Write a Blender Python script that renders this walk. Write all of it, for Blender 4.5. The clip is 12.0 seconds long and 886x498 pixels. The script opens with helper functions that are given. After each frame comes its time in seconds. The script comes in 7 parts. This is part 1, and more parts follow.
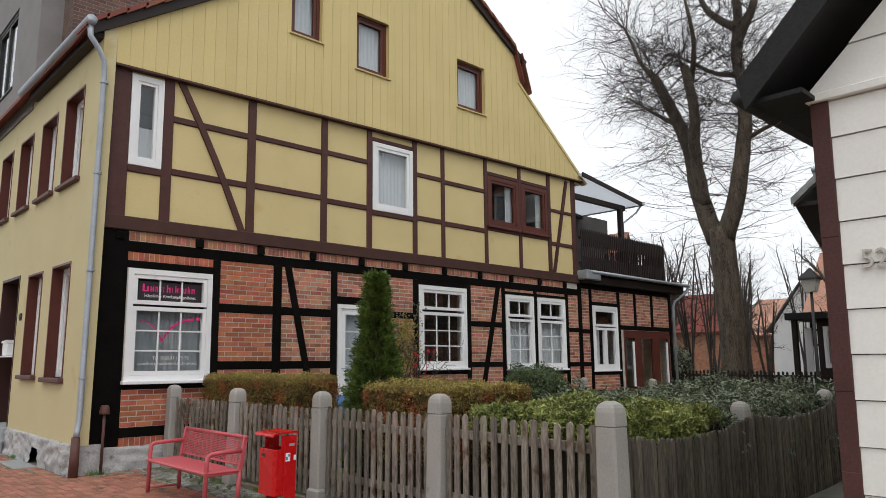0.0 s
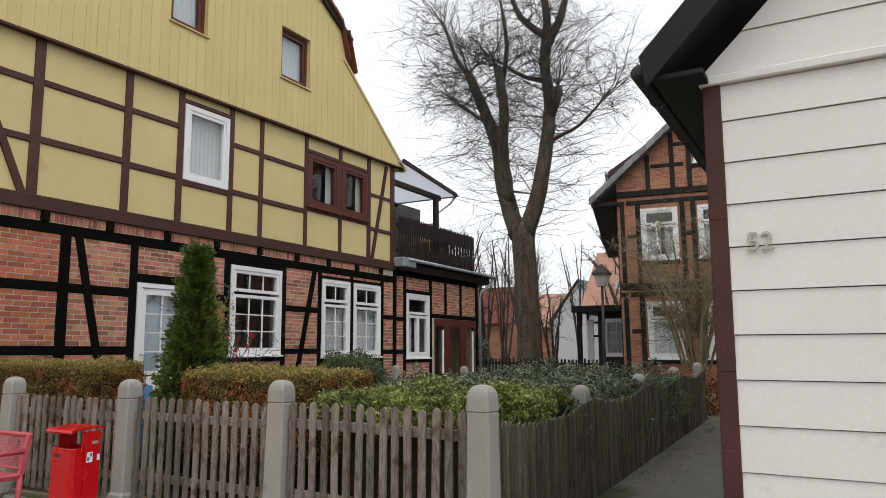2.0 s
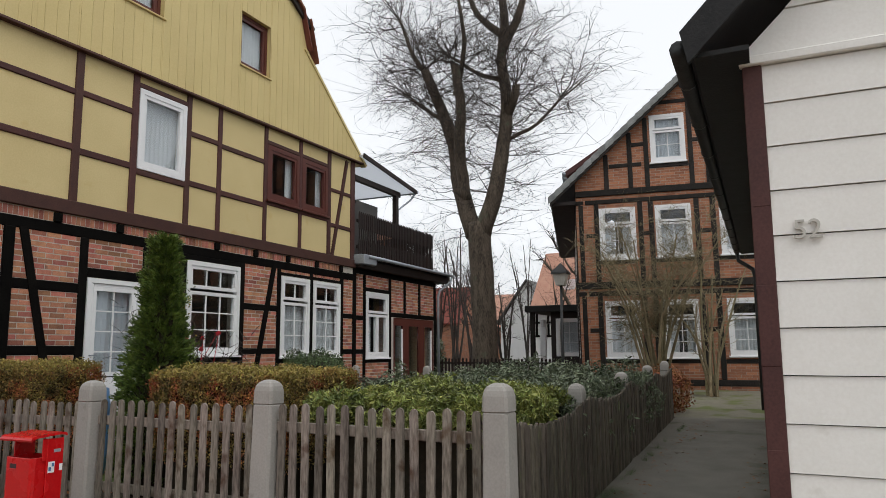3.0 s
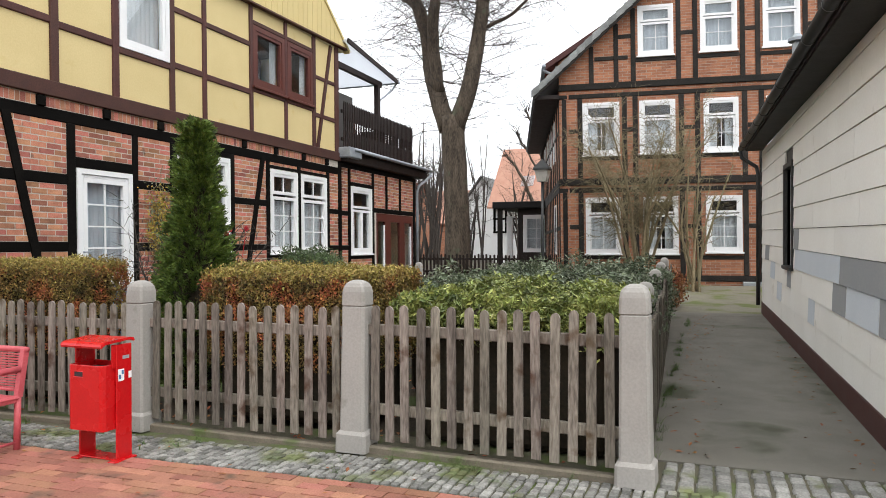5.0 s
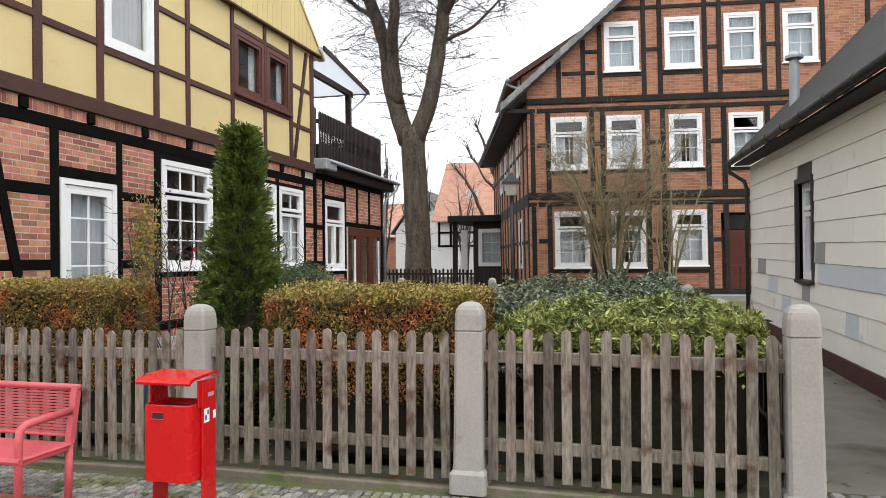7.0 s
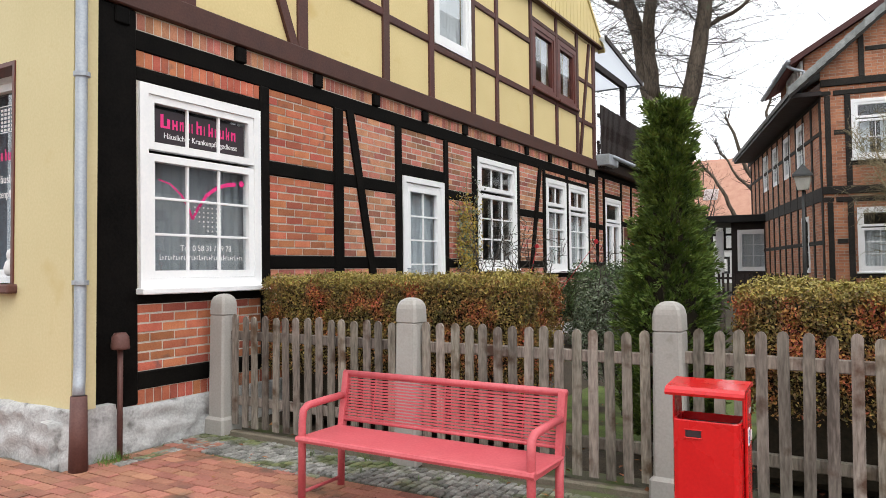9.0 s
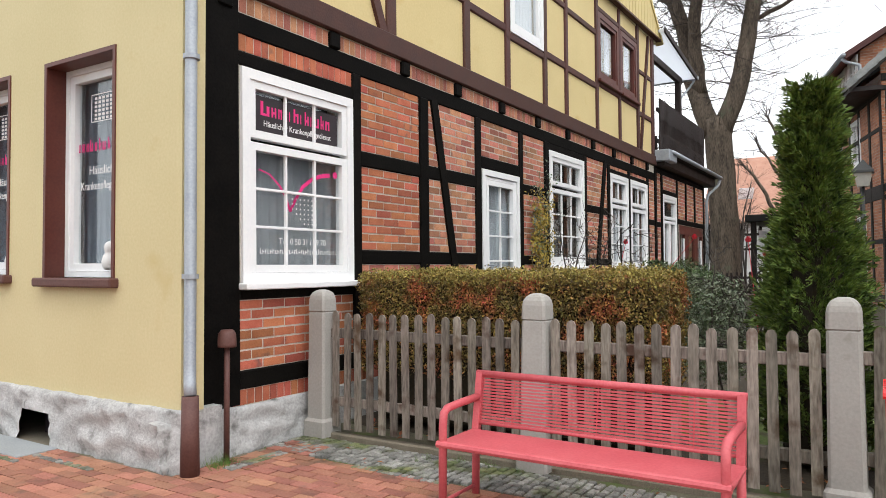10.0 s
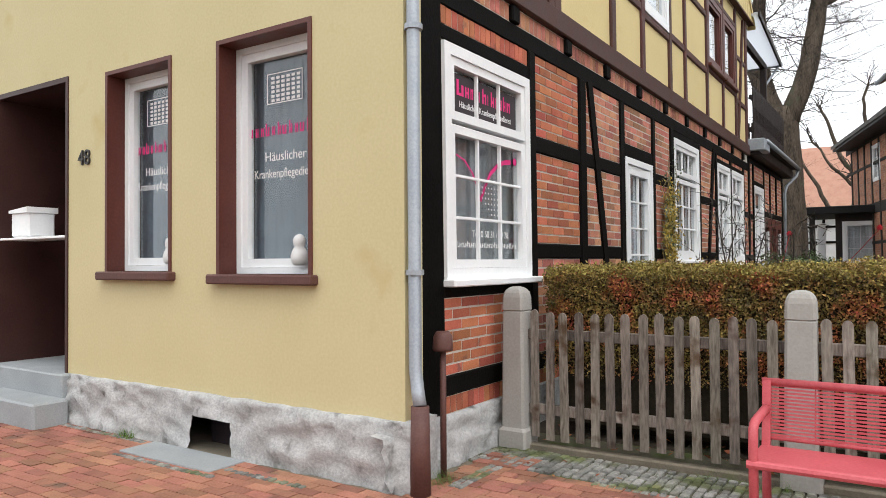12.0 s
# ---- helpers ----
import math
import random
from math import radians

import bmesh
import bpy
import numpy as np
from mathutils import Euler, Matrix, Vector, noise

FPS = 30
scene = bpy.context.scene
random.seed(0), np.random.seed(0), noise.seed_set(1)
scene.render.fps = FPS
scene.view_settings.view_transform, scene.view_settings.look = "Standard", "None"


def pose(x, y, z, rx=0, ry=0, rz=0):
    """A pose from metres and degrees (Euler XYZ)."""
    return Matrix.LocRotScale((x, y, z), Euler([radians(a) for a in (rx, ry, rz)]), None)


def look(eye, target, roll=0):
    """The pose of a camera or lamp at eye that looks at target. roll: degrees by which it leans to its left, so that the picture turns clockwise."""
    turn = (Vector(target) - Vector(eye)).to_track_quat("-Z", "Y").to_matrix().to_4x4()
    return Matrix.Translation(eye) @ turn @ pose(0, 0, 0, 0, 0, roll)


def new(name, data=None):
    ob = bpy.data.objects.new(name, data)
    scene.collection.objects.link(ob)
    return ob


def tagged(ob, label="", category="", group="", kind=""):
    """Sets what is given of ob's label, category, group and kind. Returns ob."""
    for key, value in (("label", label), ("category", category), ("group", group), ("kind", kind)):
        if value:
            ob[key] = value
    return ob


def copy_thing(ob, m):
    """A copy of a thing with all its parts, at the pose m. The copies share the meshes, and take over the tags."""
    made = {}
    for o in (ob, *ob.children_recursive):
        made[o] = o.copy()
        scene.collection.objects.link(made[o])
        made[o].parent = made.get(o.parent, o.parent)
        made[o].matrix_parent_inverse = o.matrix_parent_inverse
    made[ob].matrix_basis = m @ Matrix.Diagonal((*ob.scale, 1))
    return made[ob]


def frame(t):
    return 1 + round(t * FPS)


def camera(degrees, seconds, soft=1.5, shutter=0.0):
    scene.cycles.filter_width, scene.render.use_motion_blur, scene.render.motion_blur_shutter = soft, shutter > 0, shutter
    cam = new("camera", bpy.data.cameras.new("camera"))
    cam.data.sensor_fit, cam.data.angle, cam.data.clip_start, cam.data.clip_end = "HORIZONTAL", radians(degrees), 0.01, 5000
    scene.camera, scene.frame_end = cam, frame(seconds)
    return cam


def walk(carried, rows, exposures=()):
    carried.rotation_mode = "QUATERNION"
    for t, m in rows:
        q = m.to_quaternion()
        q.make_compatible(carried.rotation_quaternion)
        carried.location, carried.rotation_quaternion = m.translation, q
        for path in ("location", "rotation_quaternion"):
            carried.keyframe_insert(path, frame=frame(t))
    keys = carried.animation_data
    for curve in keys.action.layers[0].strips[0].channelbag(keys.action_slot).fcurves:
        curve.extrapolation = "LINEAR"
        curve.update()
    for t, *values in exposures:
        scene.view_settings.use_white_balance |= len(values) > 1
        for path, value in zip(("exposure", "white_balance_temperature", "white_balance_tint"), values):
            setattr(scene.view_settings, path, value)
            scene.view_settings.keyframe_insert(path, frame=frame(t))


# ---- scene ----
cam = camera(64.1, 12.0, soft=0.65)
PATH = [
    (0, (0.079, -0.153, 1.572), (1.433, 1.286, 1.883), -0.2),
    (0.5, (0.112, -0.061, 1.543), (1.468, 1.379, 1.837), -0.1),
    (1, (0.196, 0.129, 1.545), (1.555, 1.57, 1.819), -0.1),
    (1.5, (0.196, 0.369, 1.517), (1.693, 1.666, 1.793), 0.1),
    (2, (0.146, 0.637, 1.511), (1.859, 1.63, 1.793), 0.0),
    (2.5, (0.238, 1.025, 1.475), (2.025, 1.877, 1.757), -0.2),
    (2.7, (0.251, 1.111, 1.485), (2.037, 1.966, 1.77), -0.2),
    (4.3, (0.259, 2.119, 1.418), (2.128, 2.825, 1.522), -0.2),
    (4.5, (0.248, 2.24, 1.442), (2.118, 2.95, 1.432), -0.0),
    (5, (0.189, 2.563, 1.503), (2.059, 3.27, 1.494), -0.1),
    (5.5, (0.246, 2.909, 1.506), (2.177, 3.43, 1.51), -0.1),
    (6, (0.226, 3.243, 1.53), (2.164, 3.737, 1.538), -0.2),
    (6.5, (0.176, 3.632, 1.554), (2.114, 4.127, 1.573), -0.2),
    (6.7, (0.191, 3.766, 1.55), (2.127, 4.266, 1.575), -0.3),
    (8.3, (0.415, 5.232, 1.467), (2.293, 5.916, 1.512), -0.6),
    (8.5, (0.389, 5.445, 1.46), (2.212, 6.266, 1.511), -0.5),
    (9, (0.255, 6.011, 1.443), (1.97, 7.038, 1.493), -0.3),
    (9.5, (0.2, 6.511, 1.411), (1.862, 7.622, 1.453), -0.3),
    (10, (0.125, 6.864, 1.398), (1.813, 7.935, 1.449), -0.2),
    (10.5, (-0.026, 7.234, 1.414), (1.775, 8.102, 1.462), -0.4),
    (11, (-0.081, 7.588, 1.424), (1.715, 8.467, 1.462), -0.4),
    (11.5, (-0.19, 8.024, 1.405), (1.562, 8.987, 1.448), -0.4),
    (12, (-0.255, 8.457, 1.4), (1.416, 9.557, 1.438), -0.4),
]
walk(cam, [(t, look(eye, target, roll)) for t, eye, target, roll in PATH], exposures=[(0, -0.33), (1.0, -0.25), (2.0, -0.28), (2.6, -0.46), (4.4, 0.05), (4.7, 0.22), (5.1, 0.46), (8.5, 0.42), (11, 0.40), (12, 0.30)])

# ---- light ----
world = bpy.data.worlds.new("overcast")
scene.world = world
world.use_nodes = True
wn, wl = world.node_tree.nodes, world.node_tree.links
wn.clear()
sky = wn.new("ShaderNodeTexSky")
sky.sky_type = "NISHITA"
sky.sun_disc = False
sky.sun_elevation, sky.sun_rotation = radians(57), radians(219)
sky.air_density, sky.dust_density = 1.0, 4.0
pale = wn.new("ShaderNodeHueSaturation")
pale.inputs["Saturation"].default_value = 0.12
veil = wn.new("ShaderNodeMix")
veil.data_type = "RGBA"
veil.inputs["Factor"].default_value = 0.62
veil.inputs["B"].default_value = (12.6, 13.0, 13.5, 1)
bg = wn.new("ShaderNodeBackground")
bg.inputs["Strength"].default_value = 0.143
wout = wn.new("ShaderNodeOutputWorld")
wl.new(sky.outputs[0], pale.inputs["Color"])
wl.new(pale.outputs[0], veil.inputs["A"])
wl.new(veil.outputs["Result"], bg.inputs["Color"])
wl.new(bg.outputs[0], wout.inputs[0])
sun = new("sun", bpy.data.lights.new("sun", "SUN"))
sun.data.energy, sun.data.angle, sun.data.color = 0.75, radians(30), (1, 0.95, 0.88)
sun.matrix_world = look((-4.0, -5.0, 10), (0, 0, 0))


# ---- materials ----
def material(name, a, b, scale=6.0, rough=0.7, bump=0.2, fine=60.0, vary="", amount=0.25, metal=0.0, stretch=(1, 1, 1), spots=None, coat=0.0):
    """Two-colour surface: broad stains and fine grain by noise, bump, roughness wear, and a tint per piece or per island."""
    m = bpy.data.materials.new(name)
    m.use_nodes = True
    n, l = m.node_tree.nodes, m.node_tree.links
    p = n["Principled BSDF"]
    geo = n.new("ShaderNodeNewGeometry")
    mp = n.new("ShaderNodeVectorMath")
    mp.operation = "MULTIPLY"
    mp.inputs[1].default_value = stretch
    l.new(geo.outputs["Position"], mp.inputs[0])
    n1, n2 = n.new("ShaderNodeTexNoise"), n.new("ShaderNodeTexNoise")
    n1.inputs["Scale"].default_value, n1.inputs["Detail"].default_value = scale, 5
    n2.inputs["Scale"].default_value, n2.inputs["Detail"].default_value = fine, 4
    l.new(mp.outputs[0], n1.inputs["Vector"]), l.new(mp.outputs[0], n2.inputs["Vector"])
    mixf = n.new("ShaderNodeMath")
    mixf.operation = "MULTIPLY_ADD"
    mixf.inputs[1].default_value = 0.5
    l.new(n2.outputs[0], mixf.inputs[0])
    half = n.new("ShaderNodeMath")
    half.operation = "MULTIPLY"
    half.inputs[1].default_value = 0.5
    l.new(n1.outputs[0], half.inputs[0]), l.new(half.outputs[0], mixf.inputs[2])
    ramp = n.new("ShaderNodeMapRange")
    ramp.inputs["From Min"].default_value, ramp.inputs["From Max"].default_value = 0.36, 0.64
    l.new(mixf.outputs[0], ramp.inputs["Value"])
    mix = n.new("ShaderNodeMix")
    mix.data_type = "RGBA"
    mix.inputs["A"].default_value, mix.inputs["B"].default_value = (*a, 1), (*b, 1)
    l.new(ramp.outputs[0], mix.inputs["Factor"])
    col = mix.outputs["Result"]
    if spots:
        n3 = n.new("ShaderNodeTexNoise")
        n3.inputs["Scale"].default_value, n3.inputs["Detail"].default_value = spots[1], 6
        l.new(geo.outputs["Position"], n3.inputs["Vector"])
        r3 = n.new("ShaderNodeMapRange")
        r3.inputs["From Min"].default_value, r3.inputs["From Max"].default_value = spots[2], spots[2] + 0.12
        l.new(n3.outputs[0], r3.inputs["Value"])
        mx = n.new("ShaderNodeMix")
        mx.data_type = "RGBA"
        mx.inputs["B"].default_value = (*spots[0], 1)
        l.new(r3.outputs[0], mx.inputs["Factor"]), l.new(col, mx.inputs["A"])
        col = mx.outputs["Result"]
    if vary:
        if vary == "object":
            rnd = n.new("ShaderNodeObjectInfo").outputs["Random"]
        else:
            rnd = geo.outputs["Random Per Island"]
        mr = n.new("ShaderNodeMapRange")
        mr.inputs["To Min"].default_value, mr.inputs["To Max"].default_value = 1 - amount, 1 + amount
        l.new(rnd, mr.inputs["Value"])
        hsv = n.new("ShaderNodeHueSaturation")
        l.new(mr.outputs[0], hsv.inputs["Value"]), l.new(col, hsv.inputs["Color"])
        hr = n.new("ShaderNodeMapRange")
        hr.inputs["To Min"].default_value, hr.inputs["To Max"].default_value = 0.5 - amount * 0.05, 0.5 + amount * 0.05
        wob = n.new("ShaderNodeMath")
        wob.operation = "FRACT"
        ml = n.new("ShaderNodeMath")
        ml.operation = "MULTIPLY"
        ml.inputs[1].default_value = 17.3
        l.new(rnd, ml.inputs[0]), l.new(ml.outputs[0], wob.inputs[0]), l.new(wob.outputs[0], hr.inputs["Value"])
        l.new(hr.outputs[0], hsv.inputs["Hue"])
        col = hsv.outputs[0]
    l.new(col, p.inputs["Base Color"])
    rr = n.new("ShaderNodeMapRange")
    rr.inputs["To Min"].default_value, rr.inputs["To Max"].default_value = max(0.03, rough - 0.12), min(1, rough + 0.1)
    l.new(n1.outputs[0], rr.inputs["Value"]), l.new(rr.outputs[0], p.inputs["Roughness"])
    p.inputs["Metallic"].default_value = metal
    p.inputs["Coat Weight"].default_value = coat
    p.inputs["Specular IOR Level"].default_value = 0.35
    if bump:
        bp = n.new("ShaderNodeBump")
        bp.inputs["Strength"].default_value, bp.inputs["Distance"].default_value = bump, 0.01
        l.new(mixf.outputs[0], bp.inputs["Height"]), l.new(bp.outputs[0], p.inputs["Normal"])
    return m


def clear_glass(name, tint=(0.86, 0.9, 0.92), rough=0.01):
    m = bpy.data.materials.new(name)
    m.use_nodes = True
    p = m.node_tree.nodes["Principled BSDF"]
    p.inputs["Base Color"].default_value = (*tint, 1)
    p.inputs["Roughness"].default_value = rough
    p.inputs["IOR"].default_value = 1.5
    p.inputs["Transmission Weight"].default_value = 1.0
    return m


def brick_wall_material(name, a, b, mortar):
    """Brickwork too far off for single bricks."""
    m = material(name, a, b, 2.5, 0.85, 0.3, 30)
    n, l = m.node_tree.nodes, m.node_tree.links
    p = n["Principled BSDF"]
    old = p.inputs["Base Color"].links[0].from_socket
    geo = n.new("ShaderNodeNewGeometry")
    sep, com = n.new("ShaderNodeSeparateXYZ"), n.new("ShaderNodeCombineXYZ")
    add = n.new("ShaderNodeMath")
    l.new(geo.outputs["Position"], sep.inputs[0]), l.new(sep.outputs[0], add.inputs[0]), l.new(sep.outputs[1], add.inputs[1])
    l.new(add.outputs[0], com.inputs[0]), l.new(sep.outputs[2], com.inputs[1])
    bt = n.new("ShaderNodeTexBrick")
    bt.inputs["Scale"].default_value = 1.0
    bt.inputs["Brick Width"].default_value, bt.inputs["Row Height"].default_value = 0.25, 0.083
    bt.inputs["Mortar Size"].default_value, bt.inputs["Mortar Smooth"].default_value = 0.006, 0.3
    bt.inputs["Color1"].default_value, bt.inputs["Color2"].default_value = (0.75, 0.7, 0.7, 1), (1.25, 1.2, 1.15, 1)
    bt.inputs["Bias"].default_value = 0.0
    bt.inputs["Mortar"].default_value = (1, 1, 1, 1)
    l.new(com.outputs[0], bt.inputs["Vector"])
    mul = n.new("ShaderNodeMix")
    mul.data_type, mul.blend_type = "RGBA", "MULTIPLY"
    mul.inputs["Factor"].default_value = 1.0
    l.new(old, mul.inputs["A"]), l.new(bt.outputs["Color"], mul.inputs["B"])
    fin = n.new("ShaderNodeMix")
    fin.data_type = "RGBA"
    fin.inputs["B"].default_value = (*mortar, 1)
    l.new(bt.outputs["Fac"], fin.inputs["Factor"]), l.new(mul.outputs["Result"], fin.inputs["A"])
    l.new(fin.outputs["Result"], p.inputs["Base Color"])
    return m


YELLOW = material("yellow_render", (0.535, 0.46, 0.255), (0.595, 0.515, 0.305), 1.2, 0.85, 0.14, 45, spots=((0.50, 0.40, 0.19), 1.6, 0.64))
YELLOW_PANEL = material("yellow_painted_infill", (0.62, 0.495, 0.24), (0.69, 0.56, 0.285), 1.4, 0.8, 0.3, 40, spots=((0.60, 0.45, 0.19), 2.2, 0.64))
YELLOW_BOARD = material("yellow_cladding", (0.61, 0.485, 0.215), (0.665, 0.535, 0.25), 1.0, 0.6, 0.1, 40, "object", 0.03)
BLACK_WOOD = material("black_timber", (0.0022, 0.002, 0.0018), (0.008, 0.007, 0.006), 4, 0.7, 0.5, 50, "object", 0.3, stretch=(1, 1, 1))
BLACK_WOOD.node_tree.nodes["Principled BSDF"].inputs["Specular IOR Level"].default_value = 0.06
BROWN_WOOD = material("brown_timber", (0.052, 0.018, 0.015), (0.088, 0.033, 0.026), 4, 0.6, 0.4, 50, "object", 0.15)
FRAME_BROWN = material("brown_window_paint", (0.085, 0.022, 0.016), (0.115, 0.032, 0.022), 5, 0.45, 0.1, 50)
BRICK = material("red_brick", (0.35, 0.095, 0.05), (0.47, 0.155, 0.085), 9, 0.85, 0.6, 90, "object", 0.3, spots=((0.12, 0.07, 0.06), 5, 0.66))
BRICK_STUFF = material("red_brick_laid", (0.33, 0.125, 0.078), (0.49, 0.21, 0.135), 9, 0.85, 0.6, 90, "island", 0.4, spots=((0.12, 0.07, 0.06), 5, 0.66))
MORTAR = material("mortar", (0.42, 0.38, 0.32), (0.60, 0.56, 0.50), 9, 0.95, 0.5, 120)
FAR_BRICK = brick_wall_material("old_brickwork", (0.29, 0.12, 0.068), (0.42, 0.195, 0.11), (0.34, 0.30, 0.25))
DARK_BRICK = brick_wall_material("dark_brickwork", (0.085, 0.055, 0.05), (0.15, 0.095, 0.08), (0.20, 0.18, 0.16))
WHITE = material("white_window_paint", (0.80, 0.81, 0.82), (0.86, 0.86, 0.86), 5, 0.35, 0.05, 40)
GLASS = clear_glass("window_glass")
CURTAIN = material("net_curtain", (0.62, 0.64, 0.66), (0.74, 0.75, 0.76), 6, 0.9, 0.1, 50)
GREY_CLOTH = material("grey_curtain", (0.30, 0.32, 0.34), (0.42, 0.44, 0.46), 5, 0.9, 0.1, 40)
BLUE_CLOTH = material("blue_grey_curtain", (0.11, 0.145, 0.18), (0.20, 0.25, 0.29), 4, 0.9, 0.1, 40)
# pale blue backing; in the back house's top windows it stands for reflected sky
PANE_SKY_CLOTH = material("pane_reflection_cloth", (0.48, 0.53, 0.58), (0.60, 0.64, 0.68), 4, 0.9, 0.1, 40)
# dark colour that stands for the dimness of rooms behind glass
ROOM_SHADE = material("room_shade", (0.06, 0.06, 0.06), (0.10, 0.095, 0.09), 2, 0.9, 0)
STONE = material("plinth_stone", (0.31, 0.31, 0.305), (0.50, 0.50, 0.495), 7, 0.95, 1.0, 45, spots=((0.14, 0.14, 0.13), 6, 0.6))
ZINC = material("zinc", (0.30, 0.33, 0.37), (0.40, 0.43, 0.46), 5, 0.5, 0.1, 60, metal=0.4)
RUST_PIPE = material("brown_iron", (0.085, 0.035, 0.03), (0.12, 0.055, 0.045), 8, 0.6, 0.3, 60)
TILE = material("roof_tile", (0.16, 0.05, 0.035), (0.24, 0.08, 0.05), 5, 0.75, 0.3, 60, "island", 0.2)
ORANGE_TILE = material("orange_roof_tile", (0.36, 0.19, 0.125), (0.46, 0.275, 0.19), 3, 0.8, 0.3, 50, "island", 0.18)
SLATE_AND_SHADE = material("dark_roofing_and_eave_shade", (0.006, 0.006, 0.0065), (0.016, 0.016, 0.016), 5, 0.7, 0.4, 50)
OLD_TILE = material("weathered_roof", (0.10, 0.10, 0.10), (0.17, 0.165, 0.155), 4, 0.85, 0.5, 40)
CONCRETE = material("post_concrete", (0.285, 0.272, 0.25), (0.345, 0.33, 0.305), 3, 0.92, 0.16, 60, "object", 0.08, spots=((0.20, 0.195, 0.165), 5, 0.66))
FENCE_WOOD = material("weathered_fence", (0.088, 0.074, 0.06), (0.275, 0.24, 0.20), 7, 0.85, 0.7, 60, "object", 0.36, stretch=(1, 1, 0.18), spots=((0.075, 0.046, 0.028), 5, 0.56))
GREEN_FENCE = material("mossy_fence", (0.045, 0.038, 0.03), (0.15, 0.127, 0.10), 7, 0.9, 0.6, 60, "object", 0.38, stretch=(1, 1, 0.18), spots=((0.11, 0.115, 0.06), 5, 0.62))
DARK_FENCE = material("dark_stained_boards", (0.012, 0.008, 0.007), (0.025, 0.015, 0.013), 6, 0.6, 0.3, 50, "object", 0.2)
BENCH_RED = material("faded_red_steel", (0.46, 0.075, 0.092), (0.54, 0.115, 0.13), 6, 0.45, 0.05, 60)
BIN_RED = material("bright_red_steel", (0.47, 0.004, 0.007), (0.55, 0.008, 0.010), 4, 0.28, 0.03, 60, coat=0.3)
PAVER = material("red_paver", (0.25, 0.105, 0.07), (0.38, 0.17, 0.115), 5, 0.7, 0.5, 80, "object", 0.26, spots=((0.14, 0.085, 0.06), 3, 0.59))
PAVER_STUFF = material("red_paver_laid", (0.25, 0.105, 0.07), (0.38, 0.17, 0.115), 5, 0.7, 0.5, 80, "island", 0.26, spots=((0.14, 0.085, 0.06), 3, 0.59))
SETT = material("granite_sett", (0.145, 0.143, 0.13), (0.285, 0.28, 0.26), 8, 0.8, 0.6, 70, "island", 0.4, spots=((0.12, 0.135, 0.06), 2.5, 0.53))
JOINT = material("sandy_joint", (0.13, 0.115, 0.085), (0.20, 0.17, 0.13), 9, 0.95, 0.6, 90, spots=((0.09, 0.12, 0.04), 3, 0.6))
MOSS_BED = material("mossy_sett_bed", (0.075, 0.07, 0.05), (0.13, 0.12, 0.08), 9, 0.95, 0.7, 90, spots=((0.085, 0.11, 0.035), 3, 0.5))
ASPHALT = material("alley_asphalt", (0.12, 0.113, 0.093), (0.20, 0.188, 0.16), 2.2, 0.9, 0.6, 140, spots=((0.075, 0.078, 0.052), 1.1, 0.56))
SOIL = material("garden_soil", (0.026, 0.020, 0.014), (0.058, 0.045, 0.03), 4, 0.95, 0.9, 50, spots=((0.06, 0.085, 0.025), 1.4, 0.55))
SIDING = material("cream_fibre_board", (0.80, 0.775, 0.73), (0.86, 0.84, 0.80), 1.5, 0.7, 0.12, 50, "object", 0.03, spots=((0.58, 0.54, 0.48), 2.2, 0.67))
SIDING_DARK = material("grey_patch_board", (0.27, 0.28, 0.29), (0.32, 0.325, 0.33), 2, 0.75, 0.15, 60)
SIDING_PALE = material("pale_blue_patch_board", (0.55, 0.59, 0.64), (0.62, 0.655, 0.70), 2, 0.75, 0.12, 60)
MAROON = material("maroon_board", (0.058, 0.022, 0.020), (0.09, 0.036, 0.032), 4, 0.65, 0.2, 60)
BARK = material("bark", (0.035, 0.027, 0.02), (0.15, 0.12, 0.09), 5, 0.95, 1.0, 30, stretch=(1, 1, 0.3), spots=((0.10, 0.115, 0.075), 2, 0.6))
SHRUB_TWIG = material("olive_twigs", (0.15, 0.125, 0.07), (0.30, 0.25, 0.15), 4, 0.9, 0.2, 40, "island", 0.3)
TWIG = material("twigs", (0.036, 0.03, 0.026), (0.078, 0.065, 0.055), 4, 0.9, 0.2, 40, "island", 0.2)
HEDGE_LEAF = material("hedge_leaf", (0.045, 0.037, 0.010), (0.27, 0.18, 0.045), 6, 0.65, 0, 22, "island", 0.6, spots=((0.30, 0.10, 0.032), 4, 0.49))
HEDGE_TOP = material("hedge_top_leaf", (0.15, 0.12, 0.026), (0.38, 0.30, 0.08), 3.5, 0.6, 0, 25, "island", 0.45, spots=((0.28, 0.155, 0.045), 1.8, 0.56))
# near-black brown that stands for shade deep between the leaves
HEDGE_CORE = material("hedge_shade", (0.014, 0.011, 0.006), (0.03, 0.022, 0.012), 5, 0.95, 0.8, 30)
CYPRESS_LEAF = material("cypress_sprays", (0.014, 0.034, 0.006), (0.17, 0.245, 0.045), 9, 0.6, 0, 20, "island", 0.35)
LAUREL_LEAF = material("laurel_leaf", (0.06, 0.085, 0.02), (0.31, 0.34, 0.09), 2.4, 0.35, 0, 12, "island", 0.45)
DARK_LEAF = material("dark_evergreen_leaf", (0.04, 0.06, 0.03), (0.20, 0.235, 0.15), 3, 0.3, 0, 15, "island", 0.4)
BUSH_LEAF = material("clipped_bush_leaf", (0.02, 0.04, 0.012), (0.10, 0.15, 0.055), 5, 0.5, 0, 20, "island", 0.4)
GOLD_LEAF = material("golden_leaf", (0.30, 0.22, 0.03), (0.42, 0.30, 0.06), 3, 0.6, 0, 15, "island", 0.3)
